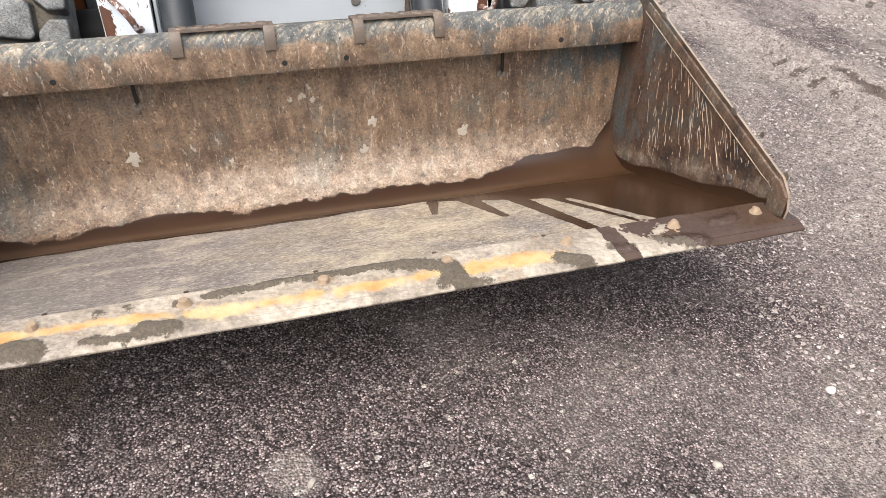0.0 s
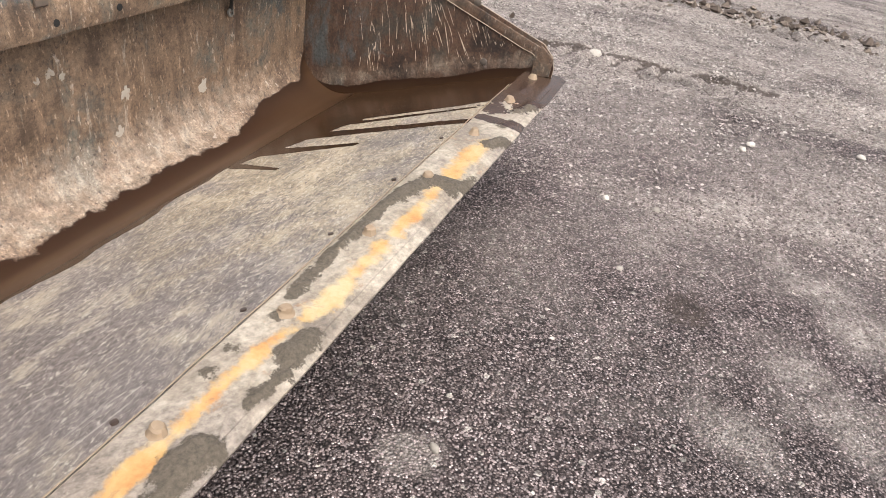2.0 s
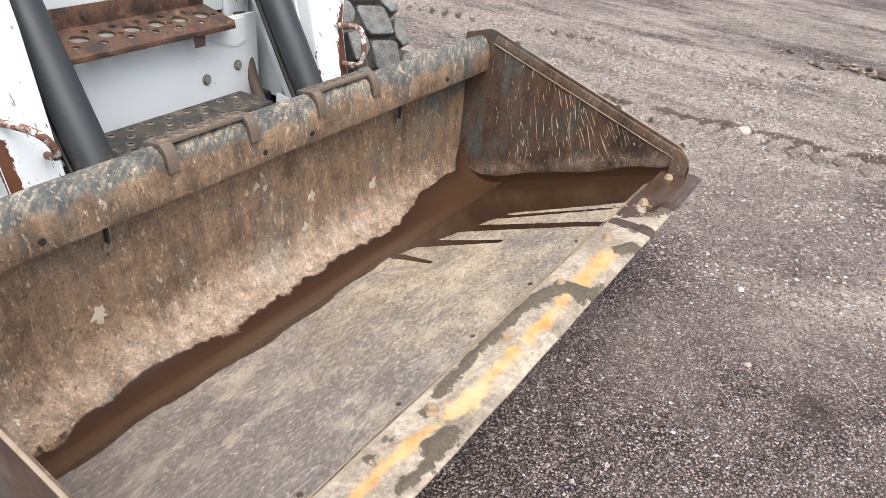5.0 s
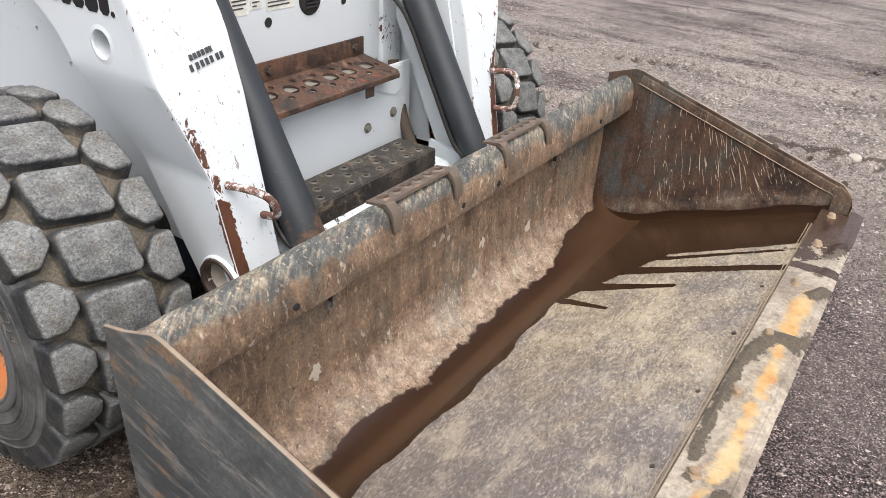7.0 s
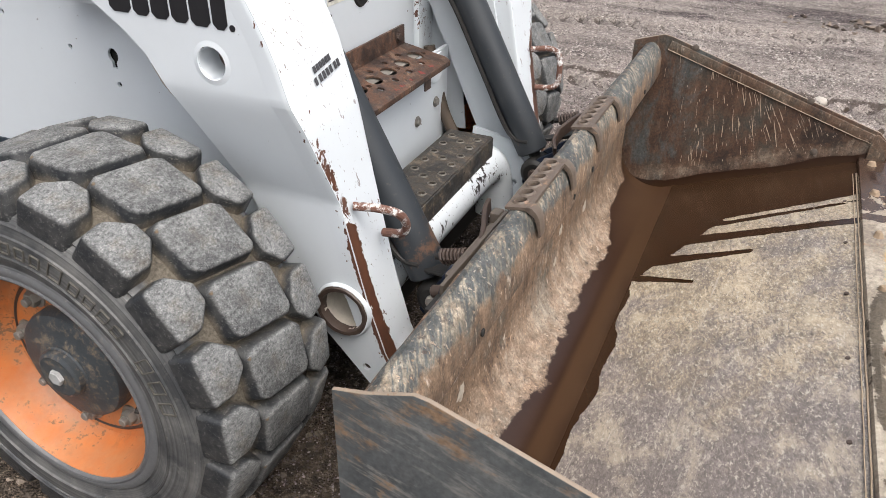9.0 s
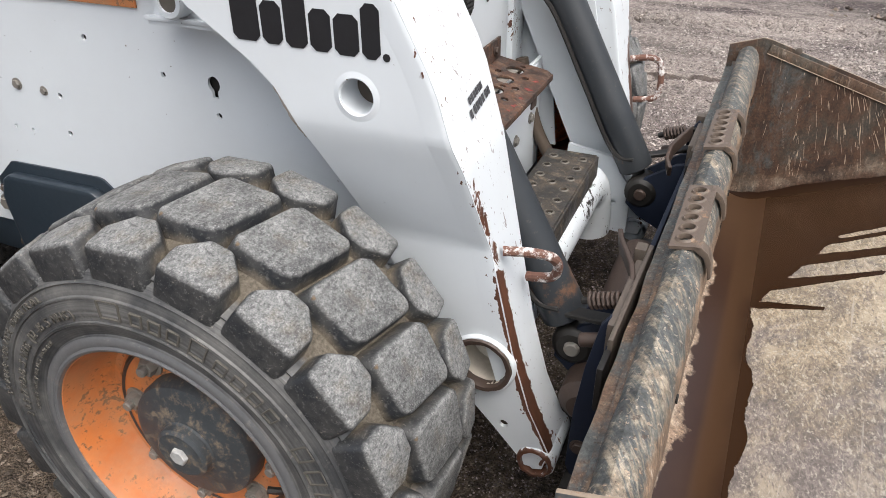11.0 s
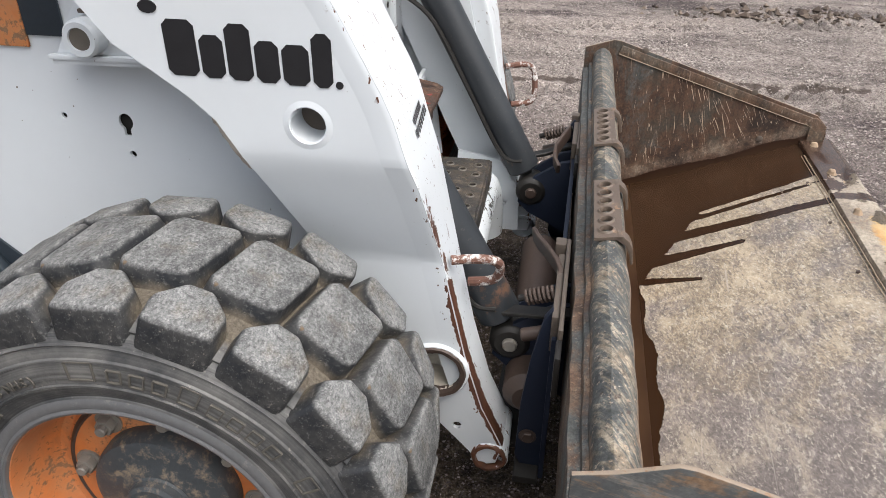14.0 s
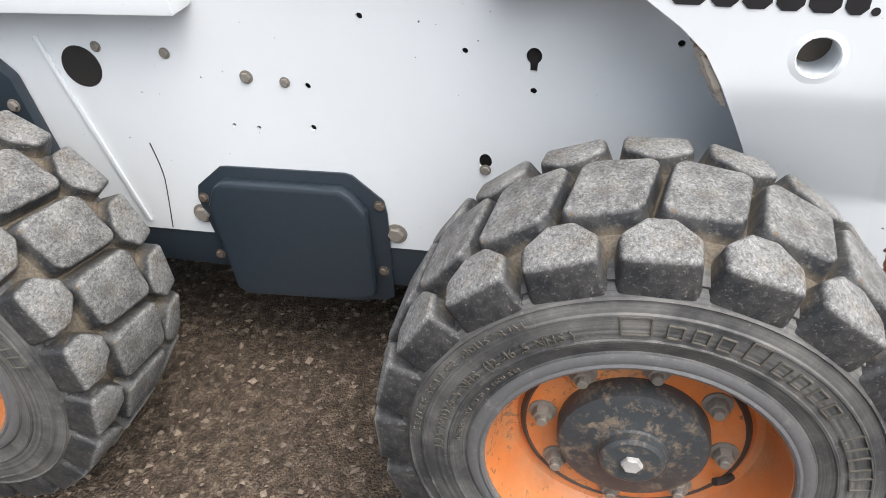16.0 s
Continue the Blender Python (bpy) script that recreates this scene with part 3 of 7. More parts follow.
PALEBORE = make_rusty("dusty_tube_bore", (0.40, 0.37, 0.32), (0.15, 0.095, 0.06), 0.0, 0.9, 20.0)
WORNRIM = make_rusty("worn_bare_rim", (0.19, 0.150, 0.112), (0.15, 0.078, 0.038), 0.08, 0.6, 45.0)
CAKED = make_caked()
OUTER = make_plate_outer()
SCRATCH = make_rusty("bright_scratch", (0.33, 0.26, 0.19), (0.15, 0.095, 0.062), 0.02, 0.6, 40.0)
RUSTY_STEP = make_step("rusted_tread_steel", (0.032, 0.021, 0.017), (0.100, 0.048, 0.028), (0.175, 0.112, 0.075), 0.02)
DARK_STEP = make_step("dark_tread_steel", (0.027, 0.025, 0.023), (0.078, 0.060, 0.043), (0.165, 0.128, 0.090), 0.07)
GRIP = make_rusty("scraped_grip_steel", (0.080, 0.060, 0.046), (0.200, 0.125, 0.078), 0.06, 0.65, 26.0)
BRACKET = make_rusty("rusted_bracket_steel", (0.070, 0.056, 0.045), (0.125, 0.080, 0.056), 0.02, 0.7, 18.0)
RUSTED = make_rusty("rusted_steel", (0.042, 0.028, 0.022), (0.10, 0.055, 0.036), 0.02)
LOOP = make_rusty("chipped_white_rod", (0.58, 0.57, 0.55), (0.085, 0.040, 0.028), 0.22, 0.6, 38.0)
GREASE = make_rusty("greasy_dark_steel", (0.008, 0.007, 0.006), (0.028, 0.019, 0.014), -0.04, 0.7)
NAVY = make_rusty("navy_paint", (0.0030, 0.0072, 0.0190), (0.020, 0.015, 0.013), -0.06, 0.8)
CYLPAINT = make_cylinder_paint()
GUARD = make_rusty("slate_guard_paint", (0.017, 0.024, 0.032), (0.085, 0.078, 0.068), -0.055, 0.40)
TORN = make_rusty("torn_painted_sheet", (0.30, 0.27, 0.23), (0.10, 0.055, 0.030), 0.10, 0.8, 45.0)
PALEBOLT = make_plain("pale_bolt_steel", (0.42, 0.42, 0.41), 0.5)
BOLT = make_rusty("weathered_bolt_steel", (0.14, 0.130, 0.115), (0.12, 0.080, 0.056), 0.02, 0.55, 30.0)
MUDBOLT = make_rusty("muddy_bolt_steel", (0.20, 0.145, 0.095), (0.17, 0.085, 0.040), 0.0, 0.9, 40.0)
# near-black for plugs; on hull and hole discs it paints the unlit inside
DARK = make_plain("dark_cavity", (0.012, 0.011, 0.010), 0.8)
BLACK = make_plain("black_decal", (0.012, 0.012, 0.014), 0.45)
DECAL = make_plain("faded_decal", (0.62, 0.61, 0.55), 0.5)
REDPRINT = make_plain("red_print", (0.20, 0.040, 0.034), 0.8)
YELLOWPRINT = make_plain("amber_print", (0.58, 0.36, 0.13), 0.5)
GREYPRINT = make_plain("grey_print", (0.045, 0.045, 0.050), 0.6)
TREAD = make_tread()
TYRE = make_tyre()
TYRETEXT = make_plain("raised_rubber_lettering", (0.082, 0.076, 0.066), 0.7)
ORANGE = make_orange()
HUB = make_rusty("hub_grey_paint", (0.034, 0.039, 0.043), (0.115, 0.092, 0.068), 0.110, 0.6, 34.0)
HOSE = make_plain("rubber_hose", (0.022, 0.021, 0.020), 0.6)
CANVAS = make_rusty("dusty_brown_hose_sleeve", (0.060, 0.044, 0.032), (0.11, 0.080, 0.056), 0.02, 0.9)
GROUND = make_ground()
PEBBLE = make_stone("gravel_chips", (0.082, 0.063, 0.060), (0.345, 0.283, 0.274))
MIDGRAVEL = make_stone("track_gravel", (0.10, 0.081, 0.072), (0.48, 0.42, 0.385))
CLOD = make_stone("brown_clods", (0.060, 0.044, 0.036), (0.25, 0.20, 0.16))
SOILSTONE = make_stone("soil_stones", (0.055, 0.041, 0.031), (0.225, 0.182, 0.145))
DARKSOIL = make_stone("dark_soil_crumbs", (0.022, 0.016, 0.012), (0.085, 0.064, 0.050))
PALEGRAVEL = make_stone("pale_gravel", (0.15, 0.128, 0.116), (0.50, 0.452, 0.415))
PALE_STONE = make_stone("pale_stone", (0.40, 0.36, 0.31), (0.60, 0.56, 0.50))


# ---- mesh helpers ----
def empty(name, at=(0, 0, 0)):
    ob = new(name)
    ob.location = at
    ob.empty_display_size = 0.1
    return ob


def part(name, bm, material, parent, label="", smooth=True):
    """One mesh object from a bmesh, in world places, under its thing."""
    me = bpy.data.meshes.new(name)
    bm.normal_update()
    bm.to_mesh(me)
    bm.free()
    for mat in material if isinstance(material, (list, tuple)) else (material,):
        me.materials.append(mat)
    if smooth:
        me.shade_smooth()
        me.set_sharp_from_angle(angle=radians(32))
    ob = new(name, me)
    if parent is not None:
        ob.parent = parent
        ob.matrix_parent_inverse = Matrix.Translation(-parent.location)
    if label:
        tagged(ob, label)
    return ob


def set_attr(ob, name, fn):
    me = ob.data
    a = me.attributes.new(name, "FLOAT", "POINT")
    a.data.foreach_set("value", [fn(v.co) for v in me.vertices])


def bevel(bm, width, seg=2, angle=30):
    es = [e for e in bm.edges if len(e.link_faces) == 2 and e.calc_face_angle(0) > radians(angle)]
    bmesh.ops.bevel(bm, geom=es, offset=width, segments=seg, affect="EDGES", profile=0.6, clamp_overlap=True)
    return bm


def prism(outline, x0, x1, bev=0.0, seg=2):
    """An outline in (y, z) drawn out along x."""
    bm = bmesh.new()
    f = bm.faces.new([bm.verts.new((x0, y, z)) for y, z in outline])
    ext = bmesh.ops.extrude_face_region(bm, geom=[f])
    bmesh.ops.translate(bm, verts=[v for v in ext["geom"] if isinstance(v, bmesh.types.BMVert)], vec=(x1 - x0, 0, 0))
    bmesh.ops.recalc_face_normals(bm, faces=bm.faces)
    if bev:
        bevel(bm, bev, seg)
    return bm


def box(lo, hi, bev=0.003, seg=2):
    bm = bmesh.new()
    bmesh.ops.create_cube(bm, size=1.0)
    for v in bm.verts:
        v.co = Vector([l + (c + 0.5) * (h - l) for c, l, h in zip(v.co, lo, hi)])
    if bev:
        bevel(bm, bev, seg)
    return bm


def move(bm, m):
    bmesh.ops.transform(bm, matrix=m, verts=bm.verts)
    return bm


def frame_of(a, b):
    """A pose at a whose z points to b."""
    d = Vector(b) - Vector(a)
    return Matrix.Translation(a) @ d.to_track_quat("Z", "Y").to_matrix().to_4x4(), d.length


def spin(profile, a, b, seg=32):
    """A profile of (radius, height) turned about the line from a towards b."""
    m, _ = frame_of(a, b)
    bm = bmesh.new()
    rings = []
    for r, h in profile:
        if r < 1e-6:
            rings.append([bm.verts.new((0, 0, h))])
        else:
            rings.append([bm.verts.new((r * math.cos(2 * math.pi * i / seg), r * math.sin(2 * math.pi * i / seg), h)) for i in range(seg)])
    for p, q in zip(rings, rings[1:]):
        for i in range(seg):
            j = (i + 1) % seg
            loop = [p[i % len(p)], p[j % len(p)], q[j % len(q)], q[i % len(q)]]
            loop = list(dict.fromkeys(loop))
            if len(loop) > 2:
                bm.faces.new(loop)
    bmesh.ops.recalc_face_normals(bm, faces=bm.faces)
    return move(bm, m)


def rod(a, b, r, seg=24, edge=0.003):
    _, n = frame_of(a, b)
    return spin([(0, 0), (r - edge, 0), (r, edge), (r, n - edge), (r - edge, n), (0, n)], a, b, seg)


def pipe(points, r, seg=12, rings=10):
    """A round bar along a smooth line through points, with closed ends."""
    pts = [Vector(p) for p in points]
    line = []
    for i in range(len(pts) - 1):
        p0, p1, p2, p3 = pts[max(i - 1, 0)], pts[i], pts[i + 1], pts[min(i + 2, len(pts) - 1)]
        for k in range(rings):
            t = k / rings
            line.append(0.5 * (2 * p1 + (p2 - p0) * t + (2 * p0 - 5 * p1 + 4 * p2 - p3) * t * t + (3 * p1 - p0 - 3 * p2 + p3) * t ** 3))
    line.append(pts[-1])
    bm = bmesh.new()
    loops = []
    side = None
    for i, p in enumerate(line):
        d = (line[min(i + 1, len(line) - 1)] - line[max(i - 1, 0)]).normalized()
        if side is None:
            side = d.orthogonal().normalized()
        side = (side - d * side.dot(d)).normalized()
        up = d.cross(side)
        loops.append([bm.verts.new(p + r * (math.cos(a) * side + math.sin(a) * up)) for a in [2 * math.pi * k / seg for k in range(seg)]])
    for p, q in zip(loops, loops[1:]):
        for i in range(seg):
            bm.faces.new([p[i], p[(i + 1) % seg], q[(i + 1) % seg], q[i]])
    bm.faces.new(loops[0][::-1])
    bm.faces.new(loops[-1])
    bmesh.ops.recalc_face_normals(bm, faces=bm.faces)
    return bm


def flat_bar(points, wide, thick, side=(0, 0, 1)):
    """A flat bar bent along points; its width lies along side."""
    pts = [Vector(p) for p in points]
    sd = Vector(side).normalized()
    bm = bmesh.new()
    loops = []
    for i, p in enumerate(pts):
        d = (pts[min(i + 1, len(pts) - 1)] - pts[max(i - 1, 0)]).normalized()
        w = (sd - d * sd.dot(d)).normalized()
        n = d.cross(w)
        loops.append([bm.verts.new(p + w * a * wide / 2 + n * b * thick / 2) for a, b in ((-1, -1), (1, -1), (1, 1), (-1, 1))])
    for p, q in zip(loops, loops[1:]):
        for i in range(4):
            bm.faces.new([p[i], p[(i + 1) % 4], q[(i + 1) % 4], q[i]])
    bm.faces.new(loops[0][::-1])
    bm.faces.new(loops[-1])
    bmesh.ops.recalc_face_normals(bm, faces=bm.faces)
    return bevel(bm, min(thick, wide) * 0.2, 1, 40)


def circle(x, y, r, n=14, sy=1.0):
    return [(x + r * math.cos(2 * math.pi * i / n), y + r * sy * math.sin(2 * math.pi * i / n)) for i in range(n)]


def sheet(outline, holes, thick, m):
    """A flat plate with holes that go through it: outline and holes in (u, v), thickness along w; m puts (u, v, w) in place."""
    bm = bmesh.new()
    edges = []
    for loop in (outline, *holes):
        vs = [bm.verts.new((u, v, 0)) for u, v in loop]
        edges += [bm.edges.new((vs[i], vs[(i + 1) % len(vs)])) for i in range(len(vs))]
    bmesh.ops.triangle_fill(bm, use_beauty=True, use_dissolve=False, edges=edges, normal=(0, 0, 1))
    ext = bmesh.ops.extrude_face_region(bm, geom=list(bm.faces))
    bmesh.ops.translate(bm, verts=[v for v in ext["geom"] if isinstance(v, bmesh.types.BMVert)], vec=(0, 0, thick))
    bmesh.ops.recalc_face_normals(bm, faces=bm.faces)
    return move(bm, m)


def join(*bms):
    out = bms[0]
    for b in bms[1:]:
        me = bpy.data.meshes.new("tmp")
        b.to_mesh(me)
        b.free()
        out.from_mesh(me)
        bpy.data.meshes.remove(me)
    return out


def hexbolt(at, way, r, h, washer=True):
    """A hexagon head with a washer, standing off a surface."""
    b = Vector(at) + Vector(way)
    bm = spin([(0, 0), (r * 0.97, 0), (r, h * 0.15), (r, h * 0.8), (r * 0.88, h), (0, h)], at, b, 6)
    if washer:
        bm = join(bm, spin([(0, 0.0), (r * 1.35, 0), (r * 1.35, h * 0.2), (0, h * 0.2)], at, b, 18))
    return bm


# plates lie in these planes: u, v, w to world
SIDE = Matrix(((0, 0, -1, 0), (1, 0, 0, 0), (0, 1, 0, 0), (0, 0, 0, 1)))     # u = y, v = z, w = -x
FRONT = Matrix(((1, 0, 0, 0), (0, 0, -1, 0), (0, 1, 0, 0), (0, 0, 0, 1)))    # u = x, v = z, w = -y

# ---- ground ----
def spaced(lo, hi, step, reach):
    """Grid lines: even in the middle, then wider and wider out to the horizon."""
    mid = list(np.arange(lo, hi + step / 2, step))
    out = []
    d = step
    a, b = mid[0], mid[-1]
    left, right = [], []
    while b < reach:
        d *= 1.35
        b += d
        a -= d
        right.append(b)
        left.append(a)
    return left[::-1] + mid + right


def track(x, y):
    """Across a wheel track: the offset from its middle, for the two tracks that cross the yard."""
    wob = 0.06 * noise.noise(Vector((y * 0.8, 3, 0)))
    return x - (2.40 - 0.09 * (y - 0.8) + wob), x - (3.80 - 0.20 * (y - 1.0) + wob)


def crack(x, y):
    """The broken lip of soil along the far side of the nearer track, 0 to 1."""
    d = track(x, y)[0] - 0.15 - 0.03 * noise.noise(Vector((y * 4, 8, 0)))
    run = max(0.0, min(1.0, (y - 0.35) * 4)) * max(0.0, min(1.0, (2.7 - y) * 3))
    return math.exp(-(d / 0.036) ** 2) * run * max(0.0, min(1.0, 0.85 + 1.3 * noise.noise(Vector((x * 3, y * 6, 4)))))


def chevron(x, y, d):
    """Tread marks in a track: above 0 on the pressed-up bars, below in the gaps."""
    p = Vector((x, y, 0))
    return math.exp(-(d / 0.14) ** 4) * max(-0.5, math.sin(y * 58 + abs(d) * 34 + 3 * noise.noise(p * 2.2))) * max(0.0, 0.6 + 1.2 * noise.noise(p * 1.7))


def ruts(x, y):
    """Height of the yard: gentle swells, trodden tracks with tread marks, and broken crumbs of soil."""
    p = Vector((x, y, 0))
    z = 0.010 * noise.noise(p * 1.3) + 0.006 * noise.noise(p * 4.1)
    if x > 1.0:
        for d in track(x, y):
            inside = math.exp(-(d / 0.14) ** 4)
            z -= 0.010 * inside
            z += 0.038 * chevron(x, y, d)
            z += 0.020 * math.exp(-((abs(d) - 0.18) / 0.035) ** 2) * (0.5 + noise.noise(p * 9))
        z -= 0.06 * crack(x, y)
        z += min(1.0, (x - 1.0)) * (0.014 * noise.noise(p * 7.0) + 0.014 * abs(noise.noise(p * 19.0)))
    elif y > 1.6:
        z += 0.008 * noise.noise(p * 9) + 0.006 * noise.noise(p * 21)
    z -= 0.012 * math.exp(-(((x - 0.53) / 0.09) ** 2 + ((y - 0.58) / 0.07) ** 2)) * (0.5 + abs(noise.noise(p * 25)))
    if x < -0.5 and 0.5 < y < 2.2:
        z += 0.05 * min(1.0, (-0.5 - x) / 0.2) * (abs(noise.noise(p * 8)) - 0.25 + 0.5 * noise.noise(p * 19)) * min(1.0, (y - 0.5) * 3)
    fade = max(0.0, 1 - max(abs(x), abs(y - 2)) / 14)
    near = 0.45 if x < 1.0 else 0.45 + 0.55 * min(1.0, (x - 1.0) / 0.3)
    return z * fade * near - 0.004


PATCHES = [(1.18, 0.53, 0.11), (1.27, 0.25, 0.10), (0.84, 0.27, 0.09), (0.67, 0.18, 0.10), (0.31, 0.23, 0.12), (0.45, 0.30, 0.07), (0.12, 0.42, 0.09), (-0.22, 0.98, 0.07)]


def pale_patch(x, y):
    """Where dried silt lies on the gravel in front of the bucket, 0 to 1."""
    wob = 1 + 0.7 * noise.noise(Vector((x * 9, y * 9, 1)))
    return max(math.exp(-((x - a) ** 2 + (y - b) ** 2) / (r * wob) ** 2) for a, b, r in PATCHES)


def build_ground():
    xs, ys = spaced(-2.2, 5.0, 0.02, 900), spaced(-1.5, 4.6, 0.02, 900)
    verts = [(x, y, ruts(x, y)) for y in ys for x in xs]
    n = len(xs)
    faces = [(j * n + i, j * n + i + 1, (j + 1) * n + i + 1, (j + 1) * n + i) for j in range(len(ys) - 1) for i in range(n - 1)]
    me = bpy.data.meshes.new("ground")
    me.from_pydata(verts, [], faces)
    me.materials.append(GROUND)
    me.shade_smooth()
    ob = tagged(new("ground", me), "reddish grey gravel yard with pale silt and wheel ruts", "ground", kind="structure")
    set_attr(ob, "silt", lambda c: 0.29 * pale_patch(c.x, c.y) + min(0.18, max(-0.03, 0.12 * (c.x - 0.15))) + (max(0.46 * math.exp(-(d / 0.20) ** 4) + 0.25 * max(0.0, chevron(c.x, c.y, d)) for d in track(c.x, c.y)) if c.x > 1 else 0.0))
    # dark soil; in the crack and tread-mark gaps shade is painted along with it
    set_attr(ob, "spot", lambda c: math.exp(-(((c.x - 0.53) / 0.10) ** 2 + ((c.y - 0.58) / 0.08) ** 2)) + 1.2 * math.exp(-(((c.x + 1.05) / 0.42) ** 2 + ((c.y - 1.2) / 0.35) ** 2)) + (2.2 * crack(c.x, c.y) - sum(2.1 * min(0.0, chevron(c.x, c.y, d)) for d in track(c.x, c.y)) if c.x > 1 else 0.0))
    set_attr(ob, "soil", lambda c: min(1.0, max(0.0, 0.5 + (c.y - 1.45 + 0.75 * max(0.0, min(1.0, (-0.55 - c.x) / 0.3))) * 1.5)) * (1.0 if c.x < 1.0 else max(0.0, 1 - (c.x - 1.0))) * max(0.0, min(1.0, 2.6 - math.hypot(c.x, c.y - 3.0) / 1.6)))
    return ob


def scatter(name, label, count, region, size, material, seed, bury=0.35):
    """Loose chips of stone pressed into the ground, each a small irregular lump."""
    rng = np.random.default_rng(seed)
    base = np.array([(1, 0, 0), (-1, 0, 0), (0, 1, 0), (0, -1, 0), (0, 0, 1), (0, 0, -1)], float)
    tri = np.array([(0, 2, 4), (2, 1, 4), (1, 3, 4), (3, 0, 4), (2, 0, 5), (1, 2, 5), (3, 1, 5), (0, 3, 5)])
    V = np.empty((count, 6, 3))
    for k in range(count):
        x, y, s = region(rng)
        V[k] = (x, y, ruts(x, y))
    r = (size[0] + (size[1] - size[0]) * rng.random(count) ** 3)[:, None, None]
    shape = base[None] * rng.uniform(0.6, 1.25, (count, 6, 1))
    shape[:, :, 2] *= rng.uniform(0.5, 0.8, (count, 1))
    shape += rng.normal(0, 0.16, shape.shape)
    a = rng.random(count) * 6.28
    ca, sa = np.cos(a)[:, None], np.sin(a)[:, None]
    x, y = shape[:, :, 0] * ca - shape[:, :, 1] * sa, shape[:, :, 0] * sa + shape[:, :, 1] * ca
    shape[:, :, 0], shape[:, :, 1] = x, y
    V += shape * r
    V[:, :, 2] += r[:, :, 0] * (0.5 - bury)
    F = (tri[None] + 6 * np.arange(count)[:, None, None]).reshape(-1, 3)
    me = bpy.data.meshes.new(name)
    me.from_pydata(V.reshape(-1, 3).tolist(), [], F.tolist())
    me.materials.append(material)
    ob = tagged(new(name, me), label, "gravel", kind="stuff")
    return ob


def near_field(rng):
    while True:
        x, y = rng.uniform(-1.6, 2.6), rng.uniform(-0.6, 2.4)
        if rng.random() < (1.15 - 0.35 * abs(x - 0.4)) * (1 - 0.65 * pale_patch(x, y)):
            return x, y, 1.0


def mid_field(rng):
    return 1.0 + 4.6 * rng.random() ** 1.5, rng.uniform(-1.2, 5.0), 1.4


def clusters(rng):
    """Raked-up heaps of pale stones past the nearer track."""
    while True:
        x, y = rng.uniform(1.3, 3.7), rng.uniform(-0.8, 3.2)
        if noise.noise(Vector((x * 2.6, y * 2.6, 5))) + 0.6 * noise.noise(Vector((x * 8, y * 8, 3))) > 0.12 and rng.random() < 0.4 + 0.6 * (x > 2.6):
            return x, y, 1.0


def wheel_side(rng):
    return rng.uniform(-1.5, 0.0), rng.uniform(2.2, 4.2), 1.1


def stone(at, r, seed):
    rng = random.Random(seed)
    bm = bmesh.new()
    bmesh.ops.create_icosphere(bm, subdivisions=2, radius=r)
    sx, sy, sz = rng.uniform(0.8, 1.3), rng.uniform(0.7, 1.1), rng.uniform(0.5, 0.75)
    for v in bm.verts:
        k = 1 + 0.30 * noise.noise(v.co / r * 0.9 + Vector((seed, 0, 0)))
        v.co = Vector((v.co.x * sx * k, v.co.y * sy * k, v.co.z * sz * k))
    move(bm, Matrix.Translation((at[0], at[1], ruts(at[0], at[1]) + r * 0.3)) @ Matrix.Rotation(rng.random() * 6.28, 4, "Z"))
    return bm


# ---- the bucket ----
EDGE_Y, EDGE_Z, SLOPE = 1.025, 0.3695, 0.378
WALL_Y, R_CORNER = 1.878, 0.125
HALF = 0.905
PLATE_Z = 0.328    # the bolt-on edge lies flatter than the floor behind it
TURNED = math.atan(SLOPE)


def floor_z(y):
    return EDGE_Z - (y - EDGE_Y) * SLOPE


def bucket_profile():
    """The inside of the shell in (y, z) from the edge to the top of the back wall."""
    turn = math.pi / 2 + TURNED
    tan = R_CORNER * math.tan(turn / 2)
    corner_z = floor_z(WALL_Y)
    start = (WALL_Y - tan * math.cos(TURNED), corner_z + tan * math.sin(TURNED))
    front = EDGE_Y + 0.125
    pts = [(front + (start[0] - front) * i / 60, floor_z(front + (start[0] - front) * i / 60)) for i in range(61)]
    cx, cz = WALL_Y - R_CORNER, corner_z + tan
    for i in range(1, 17):
        a = -math.pi / 2 - TURNED + turn * i / 16
        pts.append((cx + R_CORNER * math.cos(a), cz + R_CORNER * math.sin(a)))
    top = 0.512
    for i in range(1, 15):
        pts.append((WALL_Y, corner_z + tan + (top - corner_z - tan) * i / 14))
    return pts


def capsule(px, py, ax, ay, bx, by, ra, rb):
    """Distance inside a tapered stroke, positive inside."""
    dx, dy = bx - ax, by - ay
    t = max(0.0, min(1.0, ((px - ax) * dx + (py - ay) * dy) / (dx * dx + dy * dy)))
    return ra + (rb - ra) * t - math.hypot(px - ax - t * dx, py - ay - t * dy)


def wet_floor(x, y):
    """How far inside the wet mud a place on the floor lies: a strip along the back, a pool in the low corner, and runs towards the edge."""
    d = y - (1.672 + 0.010 * math.sin(x * 9) + 0.006 * math.sin(x * 31))
    d = max(d, (x - 0.25) * 0.496 + (y - 1.69) * 0.868, (x - 0.59) * 0.979 + (y - 1.50) * 0.208)
    for s in RUNS:
        d = max(d, capsule(x, y, *s))
    return d


RUNS = [(0.262, 1.670, 0.226, 1.532, 0.016, 0.008), (0.355, 1.650, 0.372, 1.412, 0.028, 0.010), (0.468, 1.600, 0.492, 1.150, 0.026, 0.016), (0.553, 1.540, 0.615, 1.175, 0.014, 0.007)]


